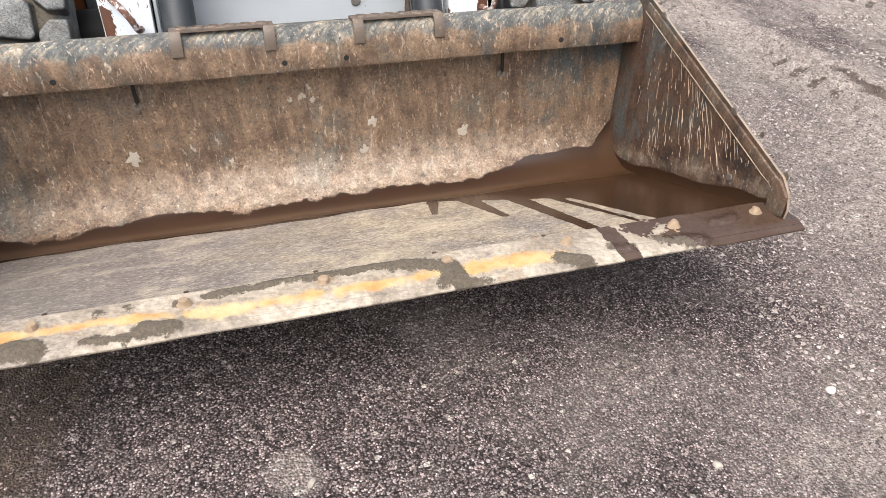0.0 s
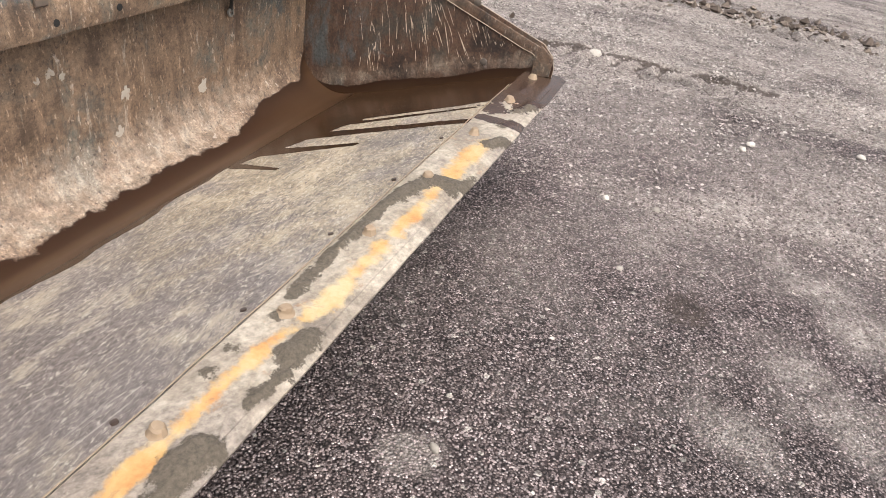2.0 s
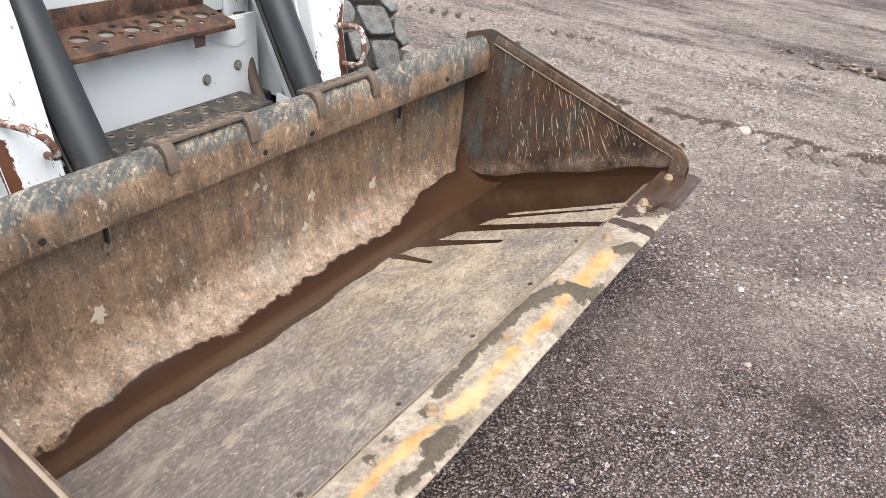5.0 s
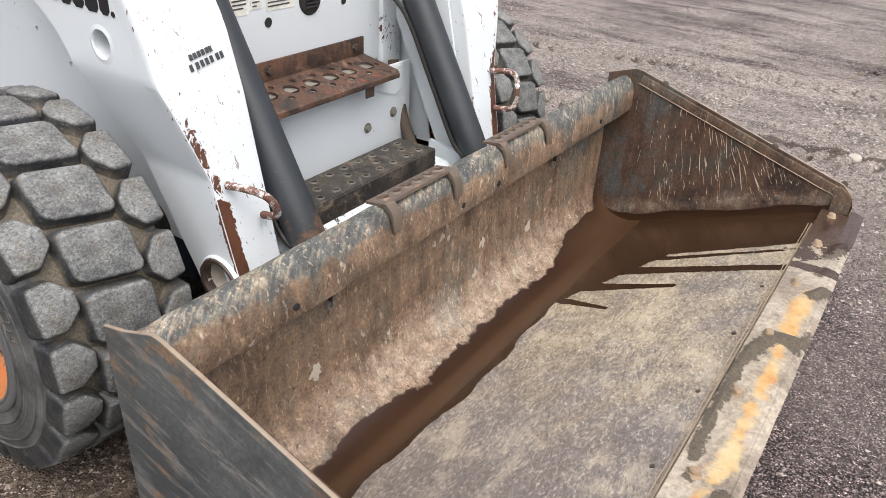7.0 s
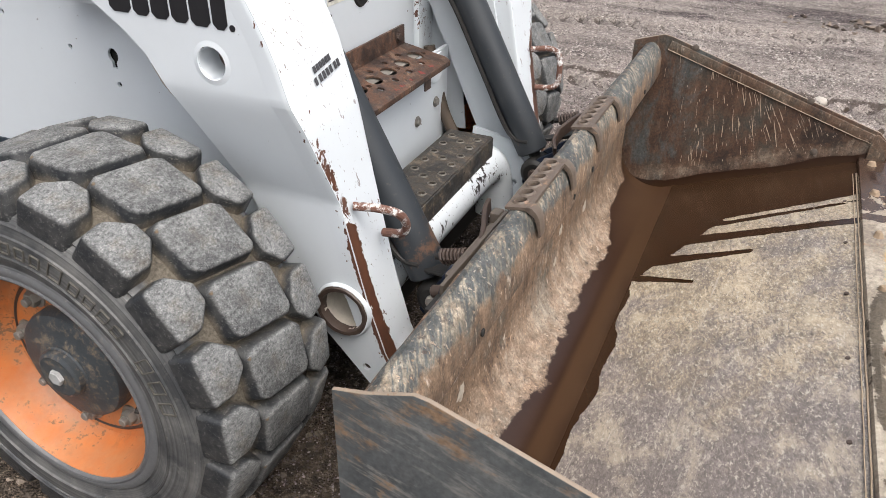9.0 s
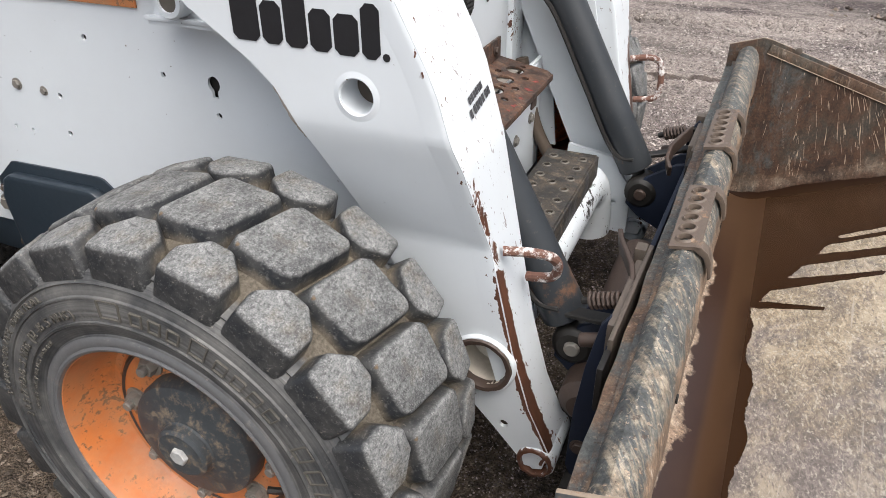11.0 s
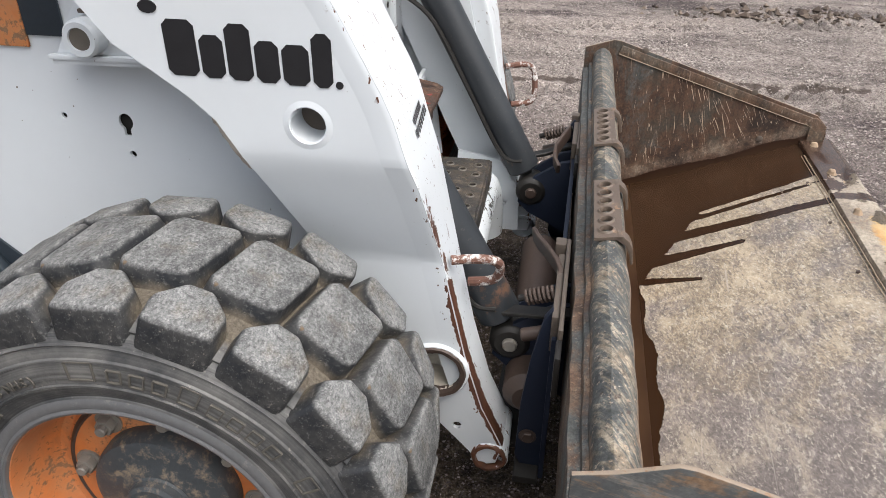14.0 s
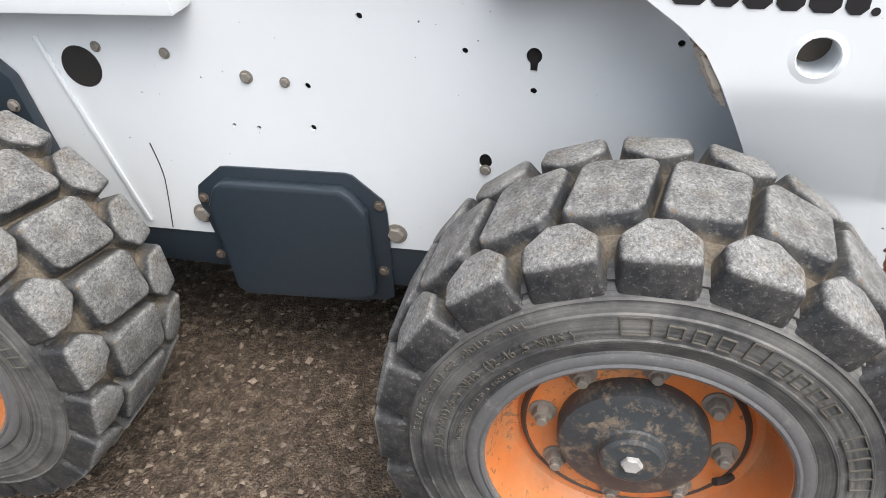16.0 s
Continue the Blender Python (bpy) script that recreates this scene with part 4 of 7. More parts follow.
def lump(x, y):
    """Thickness of the mud lying on the cutting edge."""
    d = max(capsule(x, y, *m) for m in MUD) + 0.010 * noise.noise(Vector((x * 30, y * 30, 2)))
    return max(0.0, min(1.0, d / 0.012)) * (0.006 + 0.004 * noise.noise(Vector((x * 70, y * 70, 9))))


def splat(x, z, r, seed):
    """A dried splash of pale mud on the back wall."""
    y = WALL_Y + 0.006 * noise.noise(Vector((x, WALL_Y, z)) * 3.1)
    bm = spin([(r * 1.1, 0.0), (r * 0.9, 0.0010), (r * 0.5, 0.0016), (0, 0.0014)], (x, y - 0.0006, z), (x, 0, z), 26)
    for v in bm.verts:
        d = Vector((v.co.x - x, 0, v.co.z - z))
        k = 0.62 * (1 + 1.0 * noise.noise(d / r * 1.5 + Vector((seed, 0, 0))) + 0.5 * noise.noise(d / r * 4 + Vector((seed, 2, 0))))
        v.co.x, v.co.z = x + d.x * k, z + d.z * k * 1.15
    return bm


def scratch_marks(s):
    """Thin bright gouges on the inside of an end plate: upright at the back, slanting forwards nearer the edge."""
    rng = random.Random(31 + s)
    bm = bmesh.new()
    x = s * (HALF + 0.0022)
    for k in range(170):
        y = rng.choice((1.32, 1.42, 1.50, 1.56, 1.66)) + rng.gauss(0, 0.05)
        if not 1.20 < y < 1.84:
            continue
        top = 0.40 + (y - 1.13) * 0.32 - 0.03
        low = floor_z(y) + 0.05
        if top - low < 0.04:
            continue
        z = low + (top - low) * rng.random() ** 0.8
        ln = rng.choice((0.008, 0.012, 0.018, 0.03, 0.05, 0.075)) * rng.uniform(0.7, 1.2)
        a = radians(2 + 34 * max(0.0, (1.72 - y) / 0.5) + rng.uniform(-9, 9))
        wide = rng.choice((0.0005, 0.0007, 0.0010, 0.0016))
        dy, dz = math.sin(a), math.cos(a)
        n = max(2, int(ln / 0.008))
        rows = []
        for i in range(n + 1):
            q = i / n
            h = wide * (0.25 + 0.75 * math.sin(math.pi * min(1.0, 0.1 + 0.85 * q))) * rng.uniform(0.6, 1.3)
            py = y + dy * ln * q + 0.0008 * noise.noise(Vector((k, q * 3, 1)))
            pz = z + dz * ln * q
            if pz > top or pz < low:
                break
            rows.append([bm.verts.new((x, py - h, pz)), bm.verts.new((x - s * 0.0008, py, pz)), bm.verts.new((x, py + h, pz))])
        for p, q in zip(rows, rows[1:]):
            for i in range(2):
                bm.faces.new([p[i], p[i + 1], q[i + 1], q[i]])
    return bm


def build_bucket():
    thing = tagged(empty("loader_bucket", (0, 1.5, 0)), "rusty mud-stained steel loader bucket holding a wet brown puddle", "bucket")
    prof = bucket_profile()
    nx = 150
    bm = bmesh.new()
    grid = [[bm.verts.new(((HALF + 0.003) * (2 * i / nx - 1), y, z)) for i in range(nx + 1)] for y, z in prof]
    for a, b in zip(grid, grid[1:]):
        for i in range(nx):
            bm.faces.new([a[i], a[i + 1], b[i + 1], b[i]])
    # slight dents, and the material of the floor against that of the wall
    for v in bm.verts:
        k = noise.noise(v.co * 3.1)
        v.co += Vector((0, 0.006 * k if v.co.z > 0.2 and v.co.y > 1.7 else 0, 0.004 * k if v.co.y < 1.7 else 0))
    bm.normal_update()
    floor_faces = [f for f in bm.faces if f.calc_center_median().y < 1.69]
    for f in bm.faces:
        f.material_index = 1
    for f in floor_faces:
        f.material_index = 0
    solid = bmesh.ops.extrude_face_region(bm, geom=list(bm.faces))
    for v in [g for g in solid["geom"] if isinstance(g, bmesh.types.BMVert)]:
        v.co += Vector((0, 0.010 if v.co.y > 1.75 else 0.0, -0.012 if v.co.y < 1.80 else -0.004))
    bmesh.ops.recalc_face_normals(bm, faces=bm.faces)
    shell = part("shell", bm, [FLOOR, STEEL], thing, "pale scuffed floor curving up into a rusty back wall")
    set_attr(shell, "wet", lambda c: wet_floor(c.x, c.y) if c.y < 1.72 else 0.111 + 0.004 * math.sin(c.x * 11) - c.z + 0.07 * max(0.0, c.x - 0.35) + 0.9 * max(0.0, c.x - 0.84) if c.y > 1.74 else 0.05)
    set_attr(shell, "pale", lambda c: max(0.0, 0.95 - abs(c.z - 0.14) / 0.15) * max(0.35, 1 - 1.2 * max(0.0, c.x - 0.45)) * max(0.5, 1 - 1.1 * max(0.0, -0.30 - c.x)) if c.y > 1.6 else 0.3)
    set_attr(shell, "paint", lambda c: min(0.62, max(0.0, (c.x - 0.30) * 1.0)) * max(0.0, min(1.2, (c.z - 0.18) * 5)) + max(0.0, (c.z - 0.43) * 1.5) + 0.32 * max(0.0, min(1.0, (-0.40 - c.x) / 0.3)) * max(0.0, min(1.0, (c.z - 0.2) * 6)))
    # folded lip along the top of the back wall
    lip = [(1.799, 0.487), (1.795, 0.500), (1.797, 0.545), (1.803, 0.568), (1.813, 0.584), (1.826, 0.593), (1.840, 0.594), (1.853, 0.586), (1.861, 0.572), (1.864, 0.552), (1.865, 0.545), (1.873, 0.543), (1.8745, 0.528),
           (1.8905, 0.526), (1.892, 0.520), (1.8925, 0.30), (1.882, 0.30), (1.880, 0.515), (1.868, 0.520), (1.858, 0.540), (1.853, 0.566), (1.840, 0.580), (1.826, 0.577), (1.813, 0.545), (1.809, 0.500), (1.808, 0.487)]
    n = 60
    bm = bmesh.new()
    rows = [[bm.verts.new(((HALF + 0.003) * (2 * i / n - 1), y + 0.003 * noise.noise(Vector((i * 0.35, z * 9, 1))), z + 0.003 * noise.noise(Vector((i * 0.3, y * 9, 7))))) for y, z in lip] for i in range(n + 1)]
    k = len(lip)
    for a, b in zip(rows, rows[1:]):
        for j in range(k):
            bm.faces.new([a[j], a[(j + 1) % k], b[(j + 1) % k], b[j]])
    bm.faces.new(rows[0])
    bm.faces.new(rows[-1][::-1])
    bmesh.ops.recalc_face_normals(bm, faces=bm.faces)
    lipob = part("top_lip", bm, STEEL, thing, "rounded grey-painted top lip with scraped rust")
    set_attr(lipob, "paint", lambda c: max(0.0, min(1.0, (c.z - 0.550) * 30)) * 0.6 + 0.30 + (0.18 if c.x > 0.4 else 0.0) + (0.22 if c.y > 1.8645 else 0.0))
    set_attr(lipob, "pale", lambda c: 0.30)
    set_attr(lipob, "dark", lambda c: 0.75 if c.y > 1.8645 else 0.0)
    set_attr(lipob, "wet", lambda c: -1.0)
    set_attr(lipob, "scrape", lambda c: 0.75 * min(1.0, max(0.0, (c.z - 0.55) * 30)))
    # dark discs in place of drilled holes, their shade put into the colour
    for x in (-0.62, -0.092, 0.063, 0.66):
        part("hole", rod((x, 1.7935, 0.512), (x, 1.7990, 0.512), 0.007, 14, 0.0005), DARK, lipob)
    # end plates
    for s, name in ((-1, "side_plate"), (1, "side_plate")):
        out = [(1.094, 0.322), (1.092, 0.352), (1.102, 0.385), (1.132, 0.413), (1.775, 0.618), (1.80, 0.622), (1.890, 0.594), (1.890, 0.10), (1.86, 0.082), (1.80, 0.078), (1.72, 0.085), (1.60, 0.118)]
        x0 = s * (HALF + 0.002)
        if s < 0:
            out = [(1.094, 0.322), (1.083, 0.352), (1.084, 0.387), (1.097, 0.422), (1.114, 0.443), (1.140, 0.455), (1.275, 0.488), (1.425, 0.527), (1.677, 0.605), (1.752, 0.627), (1.772, 0.629), (1.837, 0.606)] + out[6:]
        pl = part(name, prism(out, x0, x0 + s * 0.007, 0.002, 3), [STEEL, WORNRIM, OUTER], thing, "scratched rusty end plate with a worn bright rim")
        bm = pl.data
        sub = bmesh.new()
        sub.from_mesh(bm)
        sub.normal_update()
        bmesh.ops.triangulate(sub, faces=[f for f in sub.faces if len(f.verts) > 4])
        cuts = [((0, 1.10 + 0.03 * k, 0), (0, 1, 0)) for k in range(26)] + [((0, 0, 0.09 + 0.022 * k), (0, 0, 1)) for k in range(24)]
        for co, no in cuts:
            bmesh.ops.bisect_plane(sub, geom=list(sub.verts) + list(sub.edges) + list(sub.faces), plane_co=co, plane_no=no)
        sub.normal_update()
        for f in sub.faces:
            if s < 0 and f.normal.x < -0.75:
                f.material_index = 2
            elif abs(f.normal.x) < 0.75 and f.normal.z - f.normal.y > 0.2:
                f.material_index = 1
        sub.to_mesh(bm)
        sub.free()
        set_attr(pl, "paint", lambda c: 0.50 * max(0.0, min(1.0, (c.y - 1.46) / 0.16)) * (1.0 if c.z > floor_z(c.y) + 0.10 else 0.6))
        set_attr(pl, "rear", lambda c: max(0.0, min(1.0, (c.y - 1.30) / 0.35)))
        tagged(part("scratch_field", scratch_marks(s), SCRATCH, pl), "long pale scratches fanning over the plate", kind="stuff")
        set_attr(pl, "dark", lambda c: 1.12)
        set_attr(pl, "pale", lambda c: 0.95 * max(0.0, 1 - abs(c.z - floor_z(c.y) - 0.055) / 0.06))
        set_attr(pl, "wet", lambda c, s=s: (0.026 + 0.006 * math.sin(c.y * 21) + 0.08 * math.exp(-(1.88 - c.y) / 0.06) - (c.z - floor_z(c.y)) if s > 0 else -0.2))
        # doubled strip inside the front and the sloping rim
        a, b = Vector((0, 1.135, 0.396 if s > 0 else 0.436)), Vector((0, 1.775, 0.600 if s > 0 else 0.612))
        d = (b - a).normalized()
        up = Vector((0, -d.z, d.y))
        xin = s * (HALF - 0.010)
        quad = [a - up * 0.022, b - up * 0.022, b + up * 0.006, a + up * 0.006]
        rim = part("rim_strip", prism([(p.y, p.z) for p in quad], xin + s * 0.006, xin + s * 0.0130, 0.002), STEEL, pl)
        for nm, v in (("paint", 0.22), ("pale", 0.30), ("wet", -1.0), ("dark", 0.8)):
            set_attr(rim, nm, lambda c, v=v: v)
        foot = b - up * 0.0225
        line = [Vector((xin + s * 0.0075, a.y + 0.012, a.z - 0.060))] + [Vector((xin + s * 0.0065, p.y, p.z + 0.0006 * noise.noise(Vector((k, s, 0))))) for k, p in enumerate((a - up * 0.0225).lerp(foot, k / 14) for k in range(15))]
        part("rim_weld", pipe(line, 0.0010, 6, 2), SCRATCH, pl, "bright worn weld line")
        nose = part("nose_strip", prism([(1.100, 0.330), (1.098, 0.380), (1.135, 0.408), (1.150, 0.398), (1.150, 0.318)], xin + s * 0.0045, xin + s * 0.0125, 0.002), CAKED if s < 0 else STEEL, pl)
        for nm, v in (("paint", 0.0), ("pale", 0.32), ("wet", -1.0), ("dark", 0.7)):
            set_attr(nose, nm, lambda c, v=v: v)
        for y, z, r in ((1.134, 0.411, 0.0085), (1.239, 0.465, 0.006)):
            bm = spin([(r * 1.15, 0), (r * 1.05, 0.0014), (r * 0.85, 0.0016), (r * 0.62, 0.0004), (0, 0.0003)], (s * (HALF + 0.0088), y, z), (s * 3, y, z), 28)
            for v in bm.verts:
                d = Vector((0, v.co.y - y, v.co.z - z))
                v.co += d * (0.35 * noise.noise(d / r * 1.4 + Vector((r * 999, 0, 0)))) + Vector((0, -0.25 * d.z, 0.30 * d.z))
            part("old_weld", bm, GRIP, pl)
        for y, z in ((1.293, 0.312 + 0.01), (1.70, 0.592), (1.34, 0.478)):
            part("plug_weld", spin([(0.011, 0), (0.010, 0.003), (0.004, 0.005), (0, 0.005)], (s * (HALF + 0.0025), y, z), (0, y, z), 12), BRACKET, pl)
    # wear strip along the foot of each end plate, outside
    for s in (-1,):
        x0 = s * (HALF + 0.009)
        strip = None
        for top, low, out in ((0.004, -0.048, 0.009), (-0.022, -0.044, 0.013), (-0.046, -0.056, 0.015)):
            f0, b0 = Vector((1.084, 0.384)), Vector((1.207, 0.346))
            d = (b0 - f0).normalized()
            up = Vector((-d.y, d.x))
            a, e = f0 + d * (0.010 if top > 0 else 0.0), b0
            quad = [a + up * low, a + up * top, e + up * top, e + up * low]
            bm = prism([(p.x, p.y) for p in quad], x0, x0 + s * out, 0.004)
            bmesh.ops.subdivide_edges(bm, edges=[k for k in bm.edges if k.calc_length() > 0.03], cuts=14, use_grid_fill=True)
            for v in bm.verts:
                v.co += 0.0007 * noise.noise_vector(v.co * 18)
            if strip is None:
                strip = part("wear_strip", bm, CAKED, thing, "stepped wear strip caked in tan mud")
            else:
                part("strip_layer", bm, CAKED, strip)
    # bolt-on cutting edge
    n = 240
    sect = [(1.062, -0.016), (1.0555, -0.0135), (1.0550, -0.0095), (1.0700, -0.0025), (1.0725, -0.0032), (1.0760, -0.0018), (1.0800, -0.0005), (1.086, 0.0), (1.168, 0.0), (1.171, -0.006), (1.171, -0.028)]
    fine = []
    for (y0, h0), (y1, h1) in zip(sect, sect[1:]):
        cuts = 12 if y1 - y0 > 0.08 else 5 if y1 - y0 > 0.01 else 1
        fine += [(y0 + (y1 - y0) * i / cuts, h0 + (h1 - h0) * i / cuts) for i in range(cuts)]
    fine.append(sect[-1])
    bm = bmesh.new()
    rows = []
    for i in range(n + 1):
        x = -0.925 + 1.865 * i / n
        rows.append([bm.verts.new((x, y + (0.004 * noise.noise(Vector((x * 6, 0, 3))) if y < 1.063 else 0), PLATE_Z + h + 0.0020 * noise.noise(Vector((x * 9, y * 14, 5))) + (lump(x, y) if h > -0.008 else 0))) for y, h in fine])
    for a, b in zip(rows, rows[1:]):
        for j in range(len(fine) - 1):
            bm.faces.new([a[j], a[j + 1], b[j + 1], b[j]])
        bm.faces.new([a[-1], a[0], b[0], b[-1]])
    bm.faces.new(rows[0])
    bm.faces.new(rows[-1][::-1])
    bmesh.ops.recalc_face_normals(bm, faces=bm.faces)
    edge = part("cutting_edge", bm, EDGE, thing, "bolt-on cutting edge with worn yellow paint and mud")
    set_attr(edge, "band", lambda c: 1.0 - abs(c.y - (1.120 - 0.020 * max(0.0, min(1.0, (c.x + 0.46) / 0.12)))) / (0.025 if c.x > -0.40 else 0.018) * 0.45 - 0.25 * max(math.exp(-((c.x - bx) / 0.02) ** 2) for bx, _, _ in BOLTS) if -0.85 < c.x < 0.40 else 0.62 - abs(c.y - 1.115) / 0.03 if c.x < 0.66 and c.x > 0.4 else 0.2)
    set_attr(edge, "grime", lambda c: max(0.0, min(1.0, (-0.50 - c.x) / 0.25)))
    set_attr(edge, "mud", lambda c: max(capsule(c.x, c.y, *m) for m in MUD))
    set_attr(edge, "wet", lambda c: min(0.25, max((c.x - 0.60) * 1.0 + 0.9 * (c.y - 1.10), 8.0 * capsule(c.x, c.y, 0.492, 1.17, 0.512, 1.04, 0.018, 0.024))))
    for k in range(46):
        rng = random.Random(k + 70)
        cx, cy = -0.882 + 0.06 * rng.random() ** 1.6, 1.125 + rng.uniform(-0.035, 0.045)
        r = 0.0022 + 0.0055 * rng.random() ** 2
        bm = bmesh.new()
        bmesh.ops.create_icosphere(bm, subdivisions=2, radius=r)
        for v in bm.verts:
            v.co *= 1 + 0.55 * noise.noise(v.co / r * 1.6 + Vector((k * 3.1, 0, 0)))
            v.co = Vector((cx, cy, PLATE_Z + r * 0.2)) + Vector((v.co.x * 1.2, v.co.y, v.co.z * 0.8))
        part("mud_clod", bm, CAKED, thing)
    for y, r in ((1.1745, 0.0020), (1.1825, 0.0012)):
        pts = [(-0.86 + 0.045 * k, y + 0.002 * noise.noise(Vector((k * 0.7, y * 40, 0))), floor_z(y) + 0.0035 + 0.0012 * noise.noise(Vector((k * 0.9, 5, y)))) for k in range(38)]
        part("seam_weld", pipe(pts, r, 6, 3), SEAM, thing)
    for x, y, z in BOLTS:
        bm = spin([(0, 0), (0.016, 0), (0.0128, 0.003), (0.0108, 0.007), (0.0104, 0.011), (0.0075, 0.014), (0, 0.0145)], (x, y, z), (x, y, z + 1), 10)
        for v in bm.verts:
            v.co += 0.004 * noise.noise_vector(v.co * 60)
        part("edge_bolt", bm, MUDBOLT, thing, "round mud-caked bolt head")
    for i in range(6):
        x = 0.622 - 0.25 * i
        part("bolt_hole", spin([(0.0, 0.0002), (0.0036, 0.0002), (0.0050, 0.0), (0.0050, -0.004)], (x, 1.203, floor_z(1.203) + 0.003), (x, 1.203 + SLOPE, floor_z(1.203) + 1.003), 12), RUSTED, thing)
    # grip treads on the lip
    for xa, xb in ((-0.352, -0.108), (0.085, 0.322)):
        ty, tz = 1.8130, 0.5985
        tilt = Matrix.Rotation(radians(-9), 4, "X")
        xs = [xa + 0.028 + (xb - xa - 0.056) * k / 5 for k in range(6)]
        plate = sheet([(xa, 0), (xb, 0), (xb, 0.050), (xa, 0.050)], [circle(x, 0.028, 0.0115, 14, 1.0) for x in xs], 0.006, Matrix.Translation((0, ty, tz)) @ tilt)
        br = part("grip_tread", plate, GRIP, thing, "rusty perforated grip tread", smooth=False)
        for x in xs:
            at = Matrix.Translation((0, ty, tz)) @ tilt @ Vector((x, 0.028, 0.006))
            part("raised_ring", spin([(0.0112, -0.001), (0.0122, 0.0032), (0.0134, 0.0034), (0.0165, 0.0)], at, at + tilt @ Vector((0, 0, 1)), 16), GRIP, br)
        for x, s in ((xa, 1), (xb, -1)):
            leg = [(1.822, 0.604), (1.812, 0.604), (1.800, 0.594), (1.793, 0.580), (1.7885, 0.549), (1.7935, 0.545), (1.798, 0.566), (1.806, 0.585), (1.816, 0.591), (1.827, 0.598)]
            part("leg", prism(leg, x, x + s * 0.027, 0.002), GRIP, br)
    for k, (x, z, r) in enumerate(((0.42, 0.224, 0.022), (0.143, 0.291, 0.016), (-0.50, 0.252, 0.021), (-0.27, 0.19, 0.011), (-0.05, 0.385, 0.013), (-0.02, 0.372, 0.010), (0.117, 0.20, 0.020), (-0.252, 0.214, 0.009), (-0.37, 0.175, 0.012), (-0.08, 0.375, 0.008))):
        part("dried_splash", splat(x, z, r, k * 3.7), MUDSPLASH, thing)
    # hook bars and old welds on the back wall
    for x, z in ((-0.46, 0.44), (0.52, 0.435)):
        part("hook_bar", pipe([(x, 1.872, z + 0.035), (x, 1.864, z), (x + 0.002, 1.868, z - 0.03)], 0.005, 8, 5), GREASE, thing)
        part("hook_eye", spin([(0.006, 0), (0.011, 0.0), (0.011, 0.006), (0.006, 0.006)], (x, 1.870, z - 0.036), (x, 0, z - 0.036), 12), BOLT, thing)
    return thing


MUD = [(-0.668, 1.088, -0.634, 1.078, 0.020, 0.024), (-0.730, 1.087, -0.688, 1.077, 0.006, 0.012), (-0.450, 1.083, -0.405, 1.081, 0.020, 0.018), (-0.550, 1.079, -0.480, 1.071, 0.005, 0.010),
       (-0.340, 1.150, -0.200, 1.155, 0.009, 0.012), (-0.200, 1.155, -0.020, 1.157, 0.009, 0.012), (0.000, 1.152, 0.090, 1.136, 0.015, 0.018), (0.125, 1.122, 0.135, 1.066, 0.024, 0.020), (0.360, 1.088, 0.405, 1.064, 0.018, 0.020),
       (0.590, 1.098, 0.690, 1.070, 0.016, 0.018), (-0.474, 1.151, -0.468, 1.150, 0.009, 0.009), (-0.532, 1.146, -0.526, 1.146, 0.006, 0.007), (-0.392, 1.142, -0.376, 1.140, 0.010, 0.008), (0.480, 1.100, 0.520, 1.085, 0.008, 0.012),
       (0.10, 1.075, 0.19, 1.060, 0.012, 0.008), (0.74, 1.125, 0.80, 1.130, 0.012, 0.016)]
BOLTS = [(x, 1.134, PLATE_Z - 0.002) for x in (-0.872, -0.634, -0.379, -0.122, 0.127, 0.392, 0.650, 0.862)]


# ---- the loader ----
def build_tyre(loader, cy, s, phase):
    """One wheel: s is -1 on the machine's right side. The tyre's lugs and the rim's fittings are pieces under it."""
    cx, cz, R = s * 0.775, 0.392, 0.356
    a, b = (cx, cy, cz), (cx + s, cy, cz)
    # carcass, from the inner bead round to the outer bead; h runs outwards
    prof = [(0.215, -0.135), (0.235, -0.148), (0.275, -0.158), (0.315, -0.150), (0.338, -0.132), (0.352, -0.10), (R, -0.05), (R, 0.05), (0.352, 0.10), (0.341, 0.130),
            (0.338, 0.138), (0.334, 0.137), (0.332, 0.145), (0.322, 0.150), (0.319, 0.1535), (0.316, 0.1505), (0.301, 0.1545), (0.2995, 0.1575), (0.297, 0.1580), (0.2955, 0.1555), (0.280, 0.158), (0.262, 0.1568), (0.2605, 0.1595), (0.2575, 0.1595), (0.256, 0.1555),
            (0.246, 0.153), (0.236, 0.150), (0.232, 0.153), (0.226, 0.153), (0.220, 0.148), (0.216, 0.136)]
    tyre = part("tyre", spin(prof, a, b, 96), TYRE, loader, "worn dusty block-tread industrial tyre")
    set_attr(tyre, "groove", lambda c: 1.0 if abs(c.x - cx) < 0.125 and math.hypot(c.y - cy, c.z - cz) > 0.335 else 0.0)
    set_attr(tyre, "rad", lambda c: math.hypot(c.y - cy, c.z - cz))
    return tyre, (cx, cy, cz)


